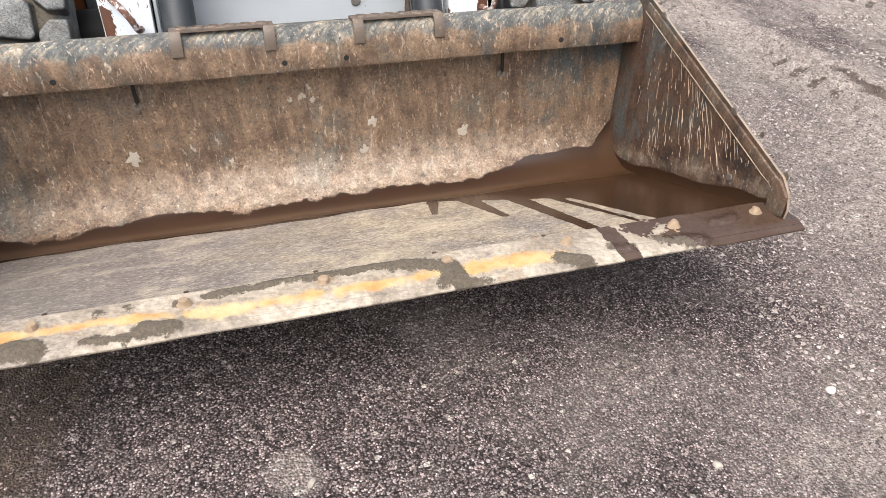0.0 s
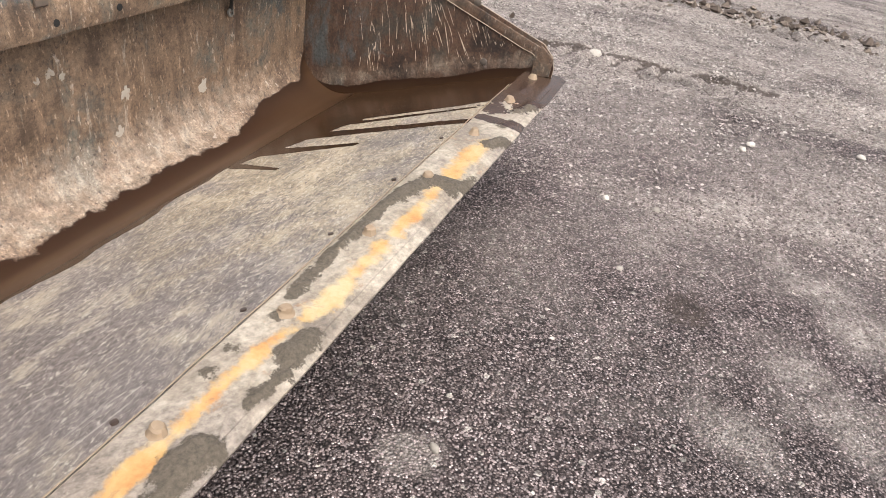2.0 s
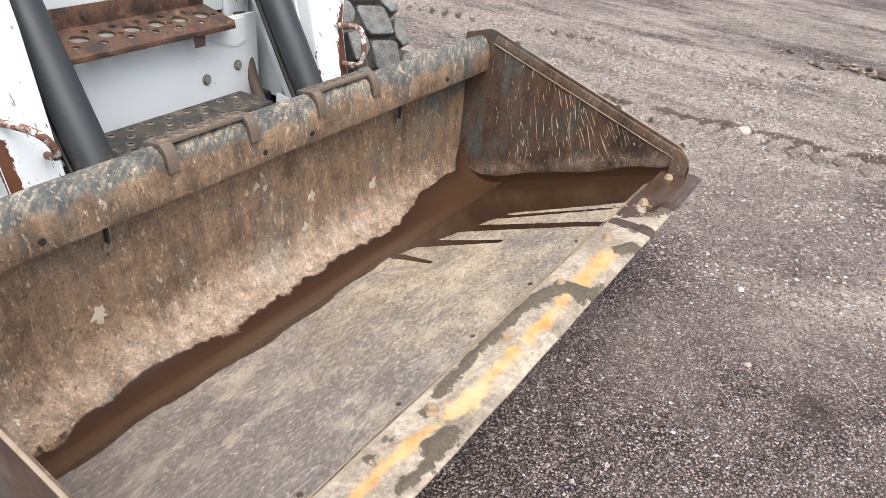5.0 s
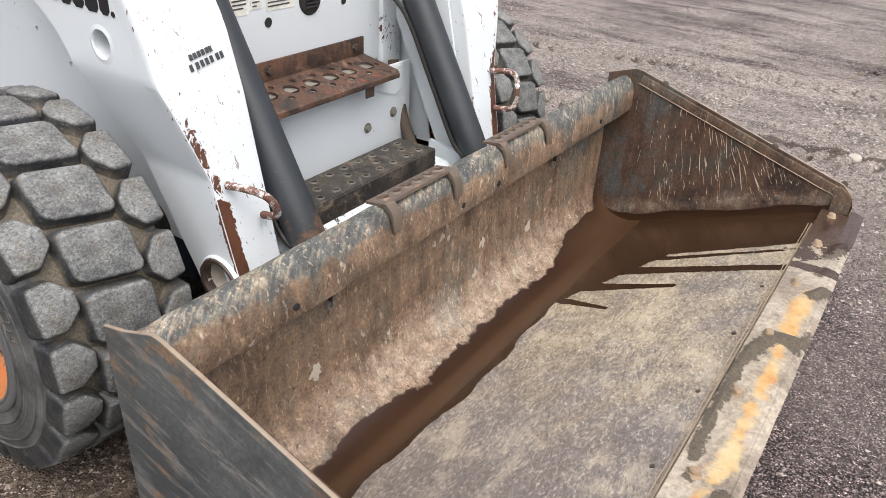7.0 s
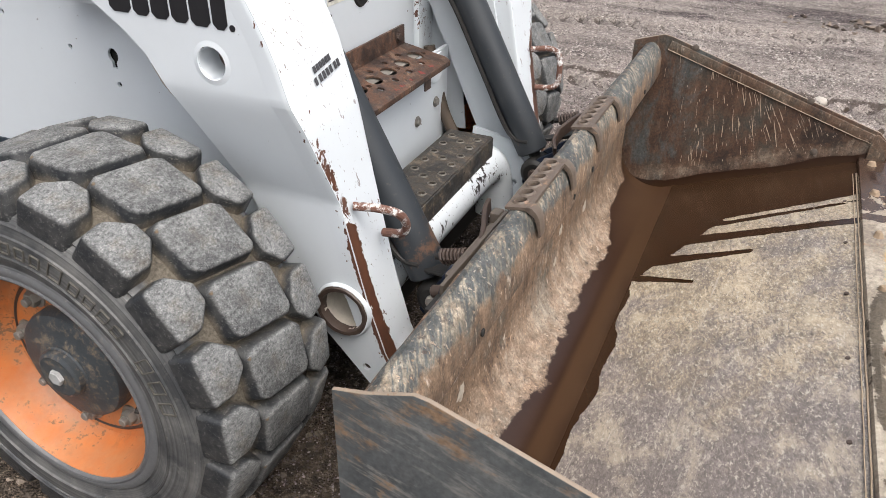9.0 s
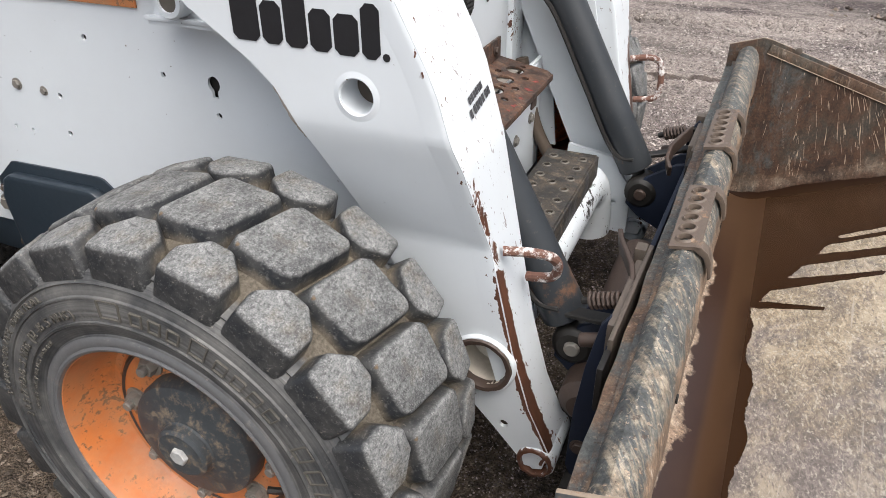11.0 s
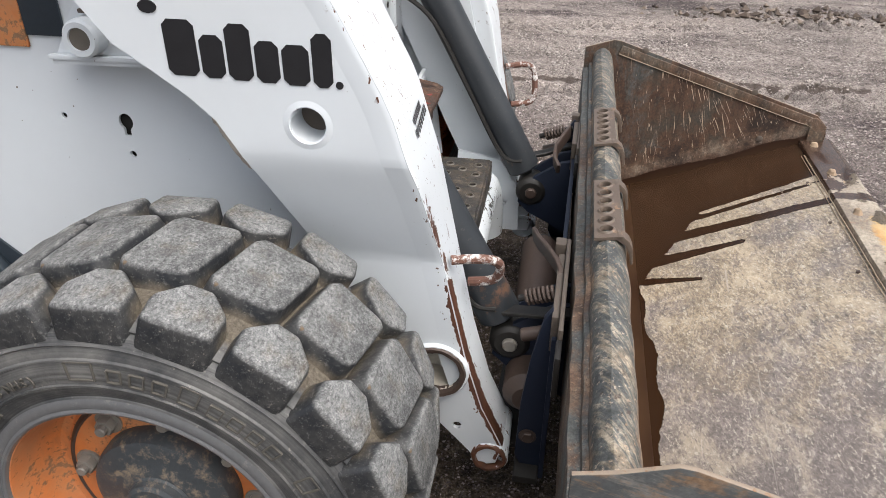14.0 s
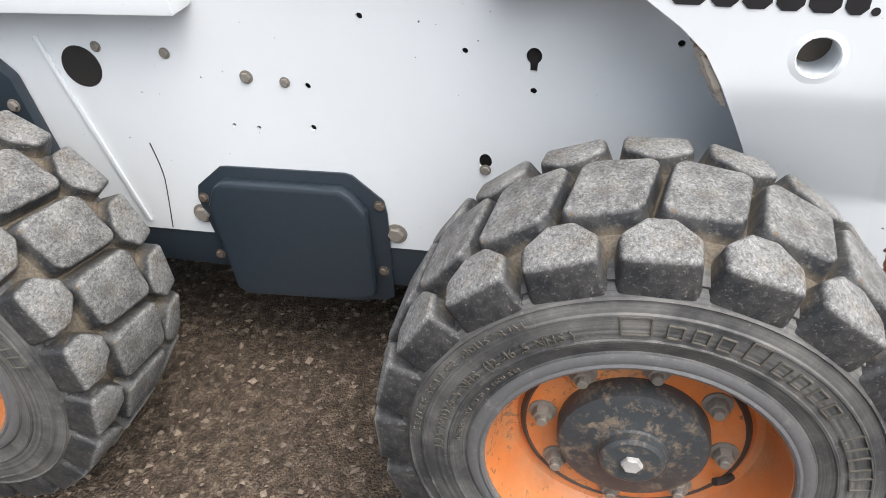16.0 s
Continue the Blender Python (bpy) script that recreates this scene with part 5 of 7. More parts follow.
def lug_mesh(name, pts, top, low, side_drop):
    """A tread block: pts are (x across, metres along the circumference), outer side first; it stands on the carcass, with rounded worn edges."""
    bm = bmesh.new()

    def put(x, arc, r):
        ang = arc / 0.39
        return bm.verts.new((x, -r * math.sin(ang), r * math.cos(ang)))
    cx = sum(p[0] for p in pts) / len(pts)
    ca = sum(p[1] for p in pts) / len(pts)
    ups = [put(x, t, top - 0.012 * max(0.0, (abs(x) - 0.06) / 0.09)) for x, t in pts]
    downs = [put(cx + (x - cx) * 1.16, ca + (t - ca) * 1.24, low if abs(x) < 0.125 else side_drop) for x, t in pts]
    # outer feet of the shoulder blocks reach down the wall
    for (x, t), v in zip(pts, downs):
        if abs(x) >= 0.125:
            v.co.x = math.copysign(0.151, x)
    f = bm.faces.new(ups)
    k = len(pts)
    for i in range(k):
        bm.faces.new([ups[i], downs[i], downs[(i + 1) % k], ups[(i + 1) % k]])
    bm.faces.new(downs[::-1])
    bmesh.ops.recalc_face_normals(bm, faces=bm.faces)
    es = list(f.edges) + [e for e in bm.edges if any(v in ups for v in e.verts) and not all(v in ups for v in e.verts)]
    bmesh.ops.bevel(bm, geom=es, offset=0.0080, segments=3, affect="EDGES", profile=0.5, clamp_overlap=True)
    for v in bm.verts:
        v.co += 0.0026 * noise.noise_vector(v.co * 35)
    bm.normal_update()
    for fc in bm.faces:
        c = fc.calc_center_median()
        out = Vector((0, c.y, c.z)).normalized()
        fc.material_index = 0
    top_face = [v.normal.dot(Vector((0, v.co.y, v.co.z)).normalized()) for v in bm.verts]
    me = bpy.data.meshes.new(name)
    bm.to_mesh(me)
    bm.free()
    me.materials.append(TREAD)
    me.attributes.new("top", "FLOAT", "POINT").data.foreach_set("value", top_face)
    me.shade_smooth()
    me.set_sharp_from_angle(angle=radians(50))
    return me


def build_rim(loader, cy, s):
    cx, cz = s * 0.775, 0.392
    a, b = (cx, cy, cz), (cx + s, cy, cz)
    rim = part("rim", spin([(0.02, 0.070), (0.150, 0.070), (0.160, 0.072), (0.166, 0.066), (0.172, 0.062), (0.184, 0.066), (0.192, 0.078), (0.199, 0.110), (0.203, 0.136), (0.2065, 0.1495), (0.213, 0.153), (0.2195, 0.150), (0.2195, 0.144), (0.214, 0.130), (0.214, -0.13)], a, b, 64), ORANGE, loader, "chipped orange painted steel wheel rim")
    part("bead_edge", spin([(0.2075, 0.1480), (0.2085, 0.1535), (0.2105, 0.1560), (0.2140, 0.1572), (0.2180, 0.1550), (0.2215, 0.1560), (0.2300, 0.1552), (0.2335, 0.1530)], a, b, 72), BEAD, rim, "scuffed grey bead edge")
    part("disc_seam", spin([(0.157, 0.0722), (0.160, 0.0745), (0.1635, 0.0725), (0.1665, 0.0672)], a, b, 64), RUSTED, rim)
    hub = [(0.108, 0.066), (0.110, 0.070), (0.1095, 0.093), (0.106, 0.102), (0.096, 0.107), (0.066, 0.108), (0.058, 0.112), (0.050, 0.113), (0.047, 0.116), (0.046, 0.127), (0.040, 0.131), (0.0, 0.131)]
    part("hub", spin(hub, a, b, 48), HUB, rim, "dark grey hub cap with rust blotches")
    part("hub_bolt", join(spin([(0, 0.130), (0.0155, 0.130), (0.0155, 0.136), (0.013, 0.1385), (0, 0.1385)], a, b, 6)), PALEBOLT, rim, "pale centre bolt")
    for k in range(8):
        an = radians(8 + 45 * k)
        p = (cx + s * 0.070, cy - 0.134 * math.sin(an), cz + 0.134 * math.cos(an))
        nut = hexbolt(p, (s, 0, 0), 0.0155, 0.017, True)
        stud = spin([(0.0085, 0.015), (0.0085, 0.025), (0.007, 0.027), (0, 0.027)], p, (p[0] + s, p[1], p[2]), 10)
        part("wheel_nut", join(nut, stud), BOLT, rim, "" if k else "weathered wheel nut on a stud")
    an = radians(115)
    v0 = (cx + s * 0.074, cy - 0.168 * math.sin(an), cz + 0.160 * math.cos(an))
    part("valve_stem", pipe([v0, (v0[0] + s * 0.012, v0[1] + 0.012, v0[2] + 0.004), (v0[0] + s * 0.022, v0[1] + 0.028, v0[2] + 0.010)], 0.0060, 8, 4), HOSE, rim)
    return rim


LUGS = 20


def build_wheels(loader):
    mid = lug_mesh("tread_block", [(0.064, -0.030), (0.064, 0.052), (0.052, 0.060), (-0.052, 0.040), (-0.064, 0.030), (-0.064, -0.052), (-0.052, -0.060), (0.052, -0.040)], 0.388, 0.346, 0.346)
    sho = lug_mesh("shoulder_block", [(0.148, -0.046), (0.148, 0.046), (0.104, 0.050), (0.074, 0.016), (0.074, -0.016), (0.104, -0.050)], 0.387, 0.339, 0.325)
    pitch = 2 * math.pi / LUGS
    for cy, s, phase in ((FRONT_Y, -1, radians(7.5)), (REAR_Y, -1, radians(3.0)), (FRONT_Y, 1, radians(2.0)), (REAR_Y, 1, radians(0.0))):
        tyre, c = build_tyre(loader, cy, s, phase)
        for k in range(LUGS):
            for me, flip, off in ((mid, 0, 0.0), (sho, 0, 0.5), (sho, 1, 0.5)):
                ob = new(me.name, me)
                ob.parent = tyre
                rot = Matrix.Rotation(phase + (k + off) * pitch, 4, "X")
                turn = Matrix.Rotation(math.pi, 4, "Z") if flip != (s < 0) else Matrix.Identity(4)
                if me is mid and s < 0:
                    turn = Matrix.Rotation(math.pi, 4, "Z")
                ob.matrix_local = Matrix.Translation(Vector(c)) @ rot @ turn
        if s < 0:
            cx, cy0, cz = c
            tyre_words(tyre, "305/70D16.5 NHS (12-16.5 NHS)", -88, 0.268, 0.020, cx, cy0, cz, 2.9)
            tyre_words(tyre, "SEVERE SERVICE INDUSTRIAL", -82, 0.303, 0.015, cx, cy0, cz, 2.35)
            tyre_words(tyre, "MOUNT ONLY ON 16.5 INCH RIM", -82, 0.245, 0.009, cx, cy0, cz, 1.85)
            wall_marks(tyre, c)
        build_rim(loader, cy, s)


def wall_marks(tyre, c):
    """Plain raised shapes for the maker's marks on the tyre wall."""
    spans = [(-9, 9.0, 0.026), (2, 4.5, 0.018), (8, 4.5, 0.018), (14, 4.5, 0.018), (21, 6.0, 0.026), (29, 4.5, 0.018), (35, 4.5, 0.018), (41, 4.5, 0.018), (47, 4.5, 0.018), (60, 5.5, 0.026), (68, 5.5, 0.026), (76, 5.5, 0.026)]
    for start, wide, high in spans:
        for rad, th in ((0.270, 0.0016), (0.270 + high, 0.0016)):
            part("raised_mark", arc_bar(c, start, start + wide * 0.8, rad, th), TYRETEXT, tyre)
        for an in (start, start + wide * 0.8):
            part("raised_mark", arc_bar(c, an - 0.2, an + 0.2, 0.270, high), TYRETEXT, tyre)


def arc_bar(c, a0, a1, r, high):
    bm = bmesh.new()
    n = max(1, int((a1 - a0) / 2))
    lo, hi = [], []
    for k in range(n + 1):
        a = radians(a0 + (a1 - a0) * k / n)
        for lst, rr in ((lo, r), (hi, r + high)):
            lst.append(bm.verts.new((c[0] - 0.1612 + max(0.0, rr - 0.28) * 0.12, c[1] - rr * math.sin(a), c[2] + rr * math.cos(a))))
    for k in range(n):
        bm.faces.new([lo[k], lo[k + 1], hi[k + 1], hi[k]])
    ext = bmesh.ops.extrude_face_region(bm, geom=list(bm.faces))
    bmesh.ops.translate(bm, verts=[v for v in ext["geom"] if isinstance(v, bmesh.types.BMVert)], vec=(0.003, 0, 0))
    bmesh.ops.recalc_face_normals(bm, faces=bm.faces)
    return bm


def tyre_words(parent, words, start, r, size, cx, cy, cz, step):
    """Raised lettering round the tyre wall, letter by letter, read from the right side of the machine; start: degrees from the top, positive to the front."""
    an = start
    for ch in words:
        if ch != " ":
            cu = bpy.data.curves.new("letter", "FONT")
            cu.body, cu.size, cu.extrude, cu.align_x, cu.resolution_u = ch, size, 0.0012, "CENTER", 2
            tmp = bpy.data.objects.new("letter", cu)
            me = bpy.data.meshes.new_from_object(tmp)
            bpy.data.objects.remove(tmp)
            me.materials.clear()
            me.materials.append(TYRETEXT)
            ob = new("letter", me)
            ob.parent = parent
            a = radians(an)
            face = Matrix(((0, 0, -1, 0), (-1, 0, 0, 0), (0, 1, 0, 0), (0, 0, 0, 1)))
            ob.matrix_local = Matrix.Translation((cx - 0.1595, cy, cz)) @ Matrix.Rotation(a, 4, "X") @ Matrix.Translation((0, 0, r)) @ face
        an += step * (0.55 if ch in " .-()/I1" else 1.0)


# how the machine stands to the bucket: a little turned
STANDS = Matrix.Translation((-0.020, 2.978, -0.011)) @ Matrix.Rotation(0.030, 4, "Z") @ Matrix.Translation((0, -3.0, 0))
FRONT_Y, REAR_Y = 2.500, 3.735
XP, XA = 0.455, 0.575


def arm_outline():
    return [(2.034, 0.172), (2.022, 0.215), (2.045, 0.270), (2.064, 0.314), (2.097, 0.435), (2.124, 0.567), (2.143, 0.663), (2.166, 0.784), (2.198, 0.895), (2.213, 0.932), (2.268, 1.040), (2.326, 1.137), (2.40, 1.25),
            (2.60, 1.40), (2.90, 1.52), (3.40, 1.66), (4.05, 1.74), (4.16, 1.70), (4.18, 1.60), (4.10, 1.54), (3.45, 1.48), (3.00, 1.35), (2.80, 1.20), (2.66, 1.065), (2.60, 0.985), (2.545, 0.947), (2.500, 0.915), (2.462, 0.880), (2.436, 0.838), (2.405, 0.775), (2.361, 0.680), (2.28, 0.50), (2.20, 0.33), (2.131, 0.250), (2.075, 0.182), (2.05, 0.167)]


def joggle(z):
    """How far the arm's outer plate steps outwards from its middle plane: wide at the top, drawn in below a slanting bend."""
    if z > 0.83:
        return 0.032
    if z > 0.635:
        return 0.032 - 0.063 * (0.83 - z) / 0.195
    return -0.031 - 0.020 * min(1.0, (0.635 - z) / 0.43)


def joggled(bm):
    """Bends what sits on the outer plate; the inner plate stays flat."""
    for v in bm.verts:
        k = max(0.0, min(1.15, (abs(v.co.x) - 0.405) / 0.17))
        v.co.x += math.copysign(1, v.co.x) * (0.009 * max(0.0, 1 - k) + k * joggle(v.co.z))
    return bm


def stepped(bm, z):
    """A round fitting carried out or in with the plate at its height."""
    for v in bm.verts:
        v.co.x += math.copysign(1, v.co.x) * joggle(z)
    return bm


def build_arm(loader, s):
    out = arm_outline()
    xo, xi = s * XA, s * 0.405
    bm = sheet(out, [circle(2.323, 0.882, 0.0262, 28), circle(2.150, 0.400, 0.0505, 28), circle(2.110, 0.262, 0.009, 12)], 0.012, Matrix.Translation((xo if s < 0 else xo - 0.012, 0, 0)) @ Matrix(((0, 0, 1, 0), (1, 0, 0, 0), (0, 1, 0, 0), (0, 0, 0, 1))))
    line = []
    for (y0, z0), (y1, z1) in zip(out[:12], out[1:13]):
        cuts = max(1, int(math.hypot(y1 - y0, z1 - z0) / 0.014))
        line += [(y0 + (y1 - y0) * k / cuts, z0 + (z1 - z0) * k / cuts) for k in range(cuts)]
    deep = [(0.0018, 0.05), (0.0, 0.03), (0.0, 0.012), (0.0, 0.005), (0.0015, 0.0015), (0.005, 0.0), (0.012, 0.0), (0.020, 0.0), (0.034, 0.0), (0.055, 0.0), (0.085, 0.0), (0.115, 0.0), (0.140, 0.0), (0.152, 0.0), (0.160, 0.0), (0.165, 0.0), (0.1685, 0.0015), (0.170, 0.005), (0.170, 0.012), (0.170, 0.03), (0.170, 0.075)]
    for_rows = [[bm.verts.new((xo - s * (a - 0.0008), y + d - 0.001, z + 0.0012 * noise.noise(Vector((a * 40, y * 20, z * 20))))) for a, d in deep] for y, z in line]
    for p, q in zip(for_rows, for_rows[1:]):
        for k in range(len(deep) - 1):
            bm.faces.new([p[k], p[k + 1], q[k + 1], q[k]])
    for z in (0.20, 0.35, 0.50, 0.62, 0.635, 0.65, 0.72, 0.80, 0.825, 0.84):
        bmesh.ops.bisect_plane(bm, geom=list(bm.verts) + list(bm.edges) + list(bm.faces), plane_co=(0, 0, z), plane_no=(0, 0, 1))
    joggled(bm)
    bmesh.ops.recalc_face_normals(bm, faces=bm.faces)
    arm = part("lift_arm", bm, WHITE_WORN, loader, "white painted lift arm with chipped rusty front edges")

    def wear(c):
        ys = None
        for (y0, z0), (y1, z1) in zip(out[:12], out[1:13]):
            if z0 <= c.z <= z1:
                ys = y0 + (y1 - y0) * (c.z - z0) / max(1e-6, z1 - z0)
        xs = xo + s * joggle(c.z)
        if ys is None or c.y > ys + 0.05 or abs(c.x - xs) < 1e-5 or abs(c.x - xs + s * 0.012) < 1e-5:
            return 0.0
        low = max(0.0, min(1.0, (0.90 - c.z) / 0.26))
        outer = max(0.0, min(1.0, (0.040 - abs(c.x - xs)) / 0.022)) * max(0.0, 1 - (c.y - ys) / 0.016)
        inner = max(0.0, 1 - abs(c.x - xi) / 0.020)
        face = (0.05 + 0.22 * max(0.0, (0.36 - c.z) / 0.2)) * max(0.0, min(1.0, 1.6 - (c.y - ys) / 0.008))
        return face + outer * (0.10 + 0.46 * low + 0.36 * max(0.0, min(1.0, (0.60 - c.z) / 0.04)) * max(0.0, min(1.0, (c.z - 0.22) / 0.05))) + 0.50 * inner * low
    set_attr(arm, "wear", wear)
    inner = [(max(y, 2.075 + 0.22 * max(0.0, z - 0.17)), z) for y, z in out]
    part("inner_plate", sheet(inner, [], 0.008, Matrix.Translation((xi - 0.004, 0, 0)) @ Matrix(((0, 0, 1, 0), (1, 0, 0, 0), (0, 1, 0, 0), (0, 0, 0, 1)))), WHITE, arm, "", False)
    # through tube with a thick collar
    c = (s * (XA + 0.004), 2.323, 0.882)
    to = (s * 2, 2.323, 0.882)
    part("tube_collar", spin([(0.026, -0.12), (0.026, 0.027), (0.028, 0.030), (0.0370, 0.028), (0.0400, 0.021), (0.0408, 0.011), (0.0415, 0.008), (0.0415, -0.02)], c, to, 40), WHITE, arm)
    part("tube_end", stepped(spin([(0, 0.0), (0.0262, 0.0)], (s * (XA - 0.05), 2.323, 0.882), to, 24), 0.88), BRACKET, arm)
    # cross hole with a ragged collar lower down
    c, to = (s * (XA - 0.006), 2.150, 0.400), (s * 2, 2.150, 0.400)
    bm = spin([(0.0440, 0.000), (0.0446, 0.016), (0.0462, 0.0195), (0.0535, 0.0205), (0.0560, 0.0165)], c, to, 60)
    for v in bm.verts:
        d = Vector((0, v.co.y - c[1], v.co.z - c[2]))
        v.co += d.normalized() * (0.0016 * noise.noise(d * 45) + 0.0012 * noise.noise(d * 130))
    part("lower_collar", stepped(bm, 0.4), RUSTED, arm, "ragged rusty rim")
    part("lower_tube", stepped(spin([(0.0545, 0.0168), (0.0580, 0.0165), (0.0605, 0.0125), (0.0615, 0.0)], c, to, 40), 0.4), WHITE, arm)
    part("bore_wall", stepped(spin([(0.0452, -0.062), (0.0452, 0.010)], c, to, 36), 0.4), PALEBORE, arm)
    part("lower_bore", stepped(spin([(0, 0), (0.048, 0.0)], (s * (XA - 0.064), 2.150, 0.400), to, 28), 0.4), DECAL, arm)
    # pivot tube at the foot
    foot = (s * (XA - 0.016), 2.046, 0.188)
    bm = spin([(0.026, -0.10), (0.026, 0.020), (0.0275, 0.024), (0.033, 0.023), (0.036, 0.018), (0.036, -0.10)], foot, (s * 2, 2.046, 0.188), 36)
    for v in bm.verts:
        if s * v.co.x > XA:
            v.co += 0.0022 * noise.noise_vector(v.co * 90)
    stepped(bm, 0.17)
    tube = part("foot_tube", bm, WHITE_WORN, arm, "chipped pivot tube at the arm's foot")
    set_attr(tube, "wear", lambda c: 0.72 if s * c.x > XA - 0.052 and math.hypot(c.y - 2.046, c.z - 0.188) < 0.0345 else 0.38)
    part("foot_bore", stepped(spin([(0, 0), (0.0265, 0)], (s * (XA - 0.022), 2.046, 0.188), (s * 2, 2.046, 0.188), 24), 0.17), MUDSPLASH, arm)
    # torn, rusting fold along the bend of the back edge
    bm = bmesh.new()
    rows = []
    for k in range(25):
        q = k / 24
        y, z = 2.478 - 0.052 * q - 0.010 * math.sin(math.pi * q) * 0.4, 0.905 - 0.105 * q
        w = 0.004 + 0.012 * math.sin(math.pi * min(1.0, 0.15 + 0.8 * q)) + 0.006 * noise.noise(Vector((q * 14, 2, 0)))
        x = XA + joggle(z) - 0.004
        rows.append([bm.verts.new((s * x, y - 0.004, z)), bm.verts.new((s * (x - 0.003), y + w * 0.5, z)), bm.verts.new((s * (x - 0.012), y + w, z)), bm.verts.new((s * (x - 0.018), y + w * 0.4, z))])
    for p, q in zip(rows, rows[1:]):
        for k in range(3):
            bm.faces.new([p[k], p[k + 1], q[k + 1], q[k]])
    bmesh.ops.recalc_face_normals(bm, faces=bm.faces)
    part("torn_fold", bm, TORN, arm, "torn rusting fold of sheet steel")
    # loop handle
    pts = [(s * 0.515, 2.128, 0.622), (s * 0.50, 2.085, 0.620), (s * 0.480, 2.055, 0.606), (s * 0.462, 2.049, 0.578), (s * 0.452, 2.062, 0.550), (s * 0.447, 2.105, 0.538)]
    if s > 0:
        pts = [(0.515, 2.130, 0.640), (0.527, 2.075, 0.645), (0.532, 2.050, 0.625), (0.530, 2.045, 0.56), (0.525, 2.06, 0.535), (0.515, 2.11, 0.53)]
    part("loop_handle", pipe(pts, 0.0085, 10, 6), LOOP, arm, "bent rod handle with flaking white paint")
    return arm


def black_marks(parent):
    """Plain black shapes where the maker's mark is printed on the arm."""
    x0 = -XA - 0.032 - 0.0006
    m = Matrix.Translation((x0, 0, 0)) @ SIDE

    def mark(poly):
        part("printed_mark", sheet(poly, [], 0.0008, m), BLACK, parent, "", False)
    y, base = 2.519, 0.945
    for w, h in ((0.046, 0.078), (0.034, 0.060), (0.036, 0.078), (0.034, 0.058), (0.038, 0.056), (0.028, 0.074)):
        sl = 0.000
        r = 0.008
        mark([(y - r, base), (y - w + r, base), (y - w, base + r), (y - w + sl, base + h - r), (y - w + r + sl, base + h), (y - r + sl, base + h), (y + sl, base + h - r), (y, base + r)])
        y -= w + 0.0045
        base -= 0.0012
    mark(circle(y - 0.004, base + 0.006, 0.0055, 14))
    # worn dealer sticker on the front face: plain bars
    rot = Matrix(((1, 0, 0, 0), (0, 0.285, -0.958, 0), (0, 0.958, 0.285, 0), (0, 0, 0, 1)))
    ms = Matrix.Translation((-0.490, 2.1835 - 0.0022, 0.850)) @ rot @ Matrix.Rotation(radians(9), 4, "Z") @ Matrix.Translation((0.482, 0, 0))
    for row, (v, h, xs) in enumerate(((0.016, 0.011, (-0.512, -0.502, -0.492, -0.482, -0.472, -0.463)), (-0.003, 0.013, (-0.520, -0.505, -0.493, -0.481, -0.469, -0.454, -0.443)))):
        for k, x in enumerate(xs):
            part("printed_bar", sheet([(x, v), (x + 0.0075, v), (x + 0.0075, v + h), (x, v + h)], [], 0.0006, ms), GREYPRINT, parent, "", False)
    for cy, cz, ry, rz in ((2.515, 1.115, 0.030, 0.030), (2.545, 1.075, 0.012, 0.020), (2.497, 1.070, 0.011, 0.018), (2.535, 1.038, 0.014, 0.009), (2.462, 1.066, 0.012, 0.005)):
        mark([(cy + ry * math.cos(t * 0.5236), cz + rz * math.sin(t * 0.5236)) for t in range(12)])


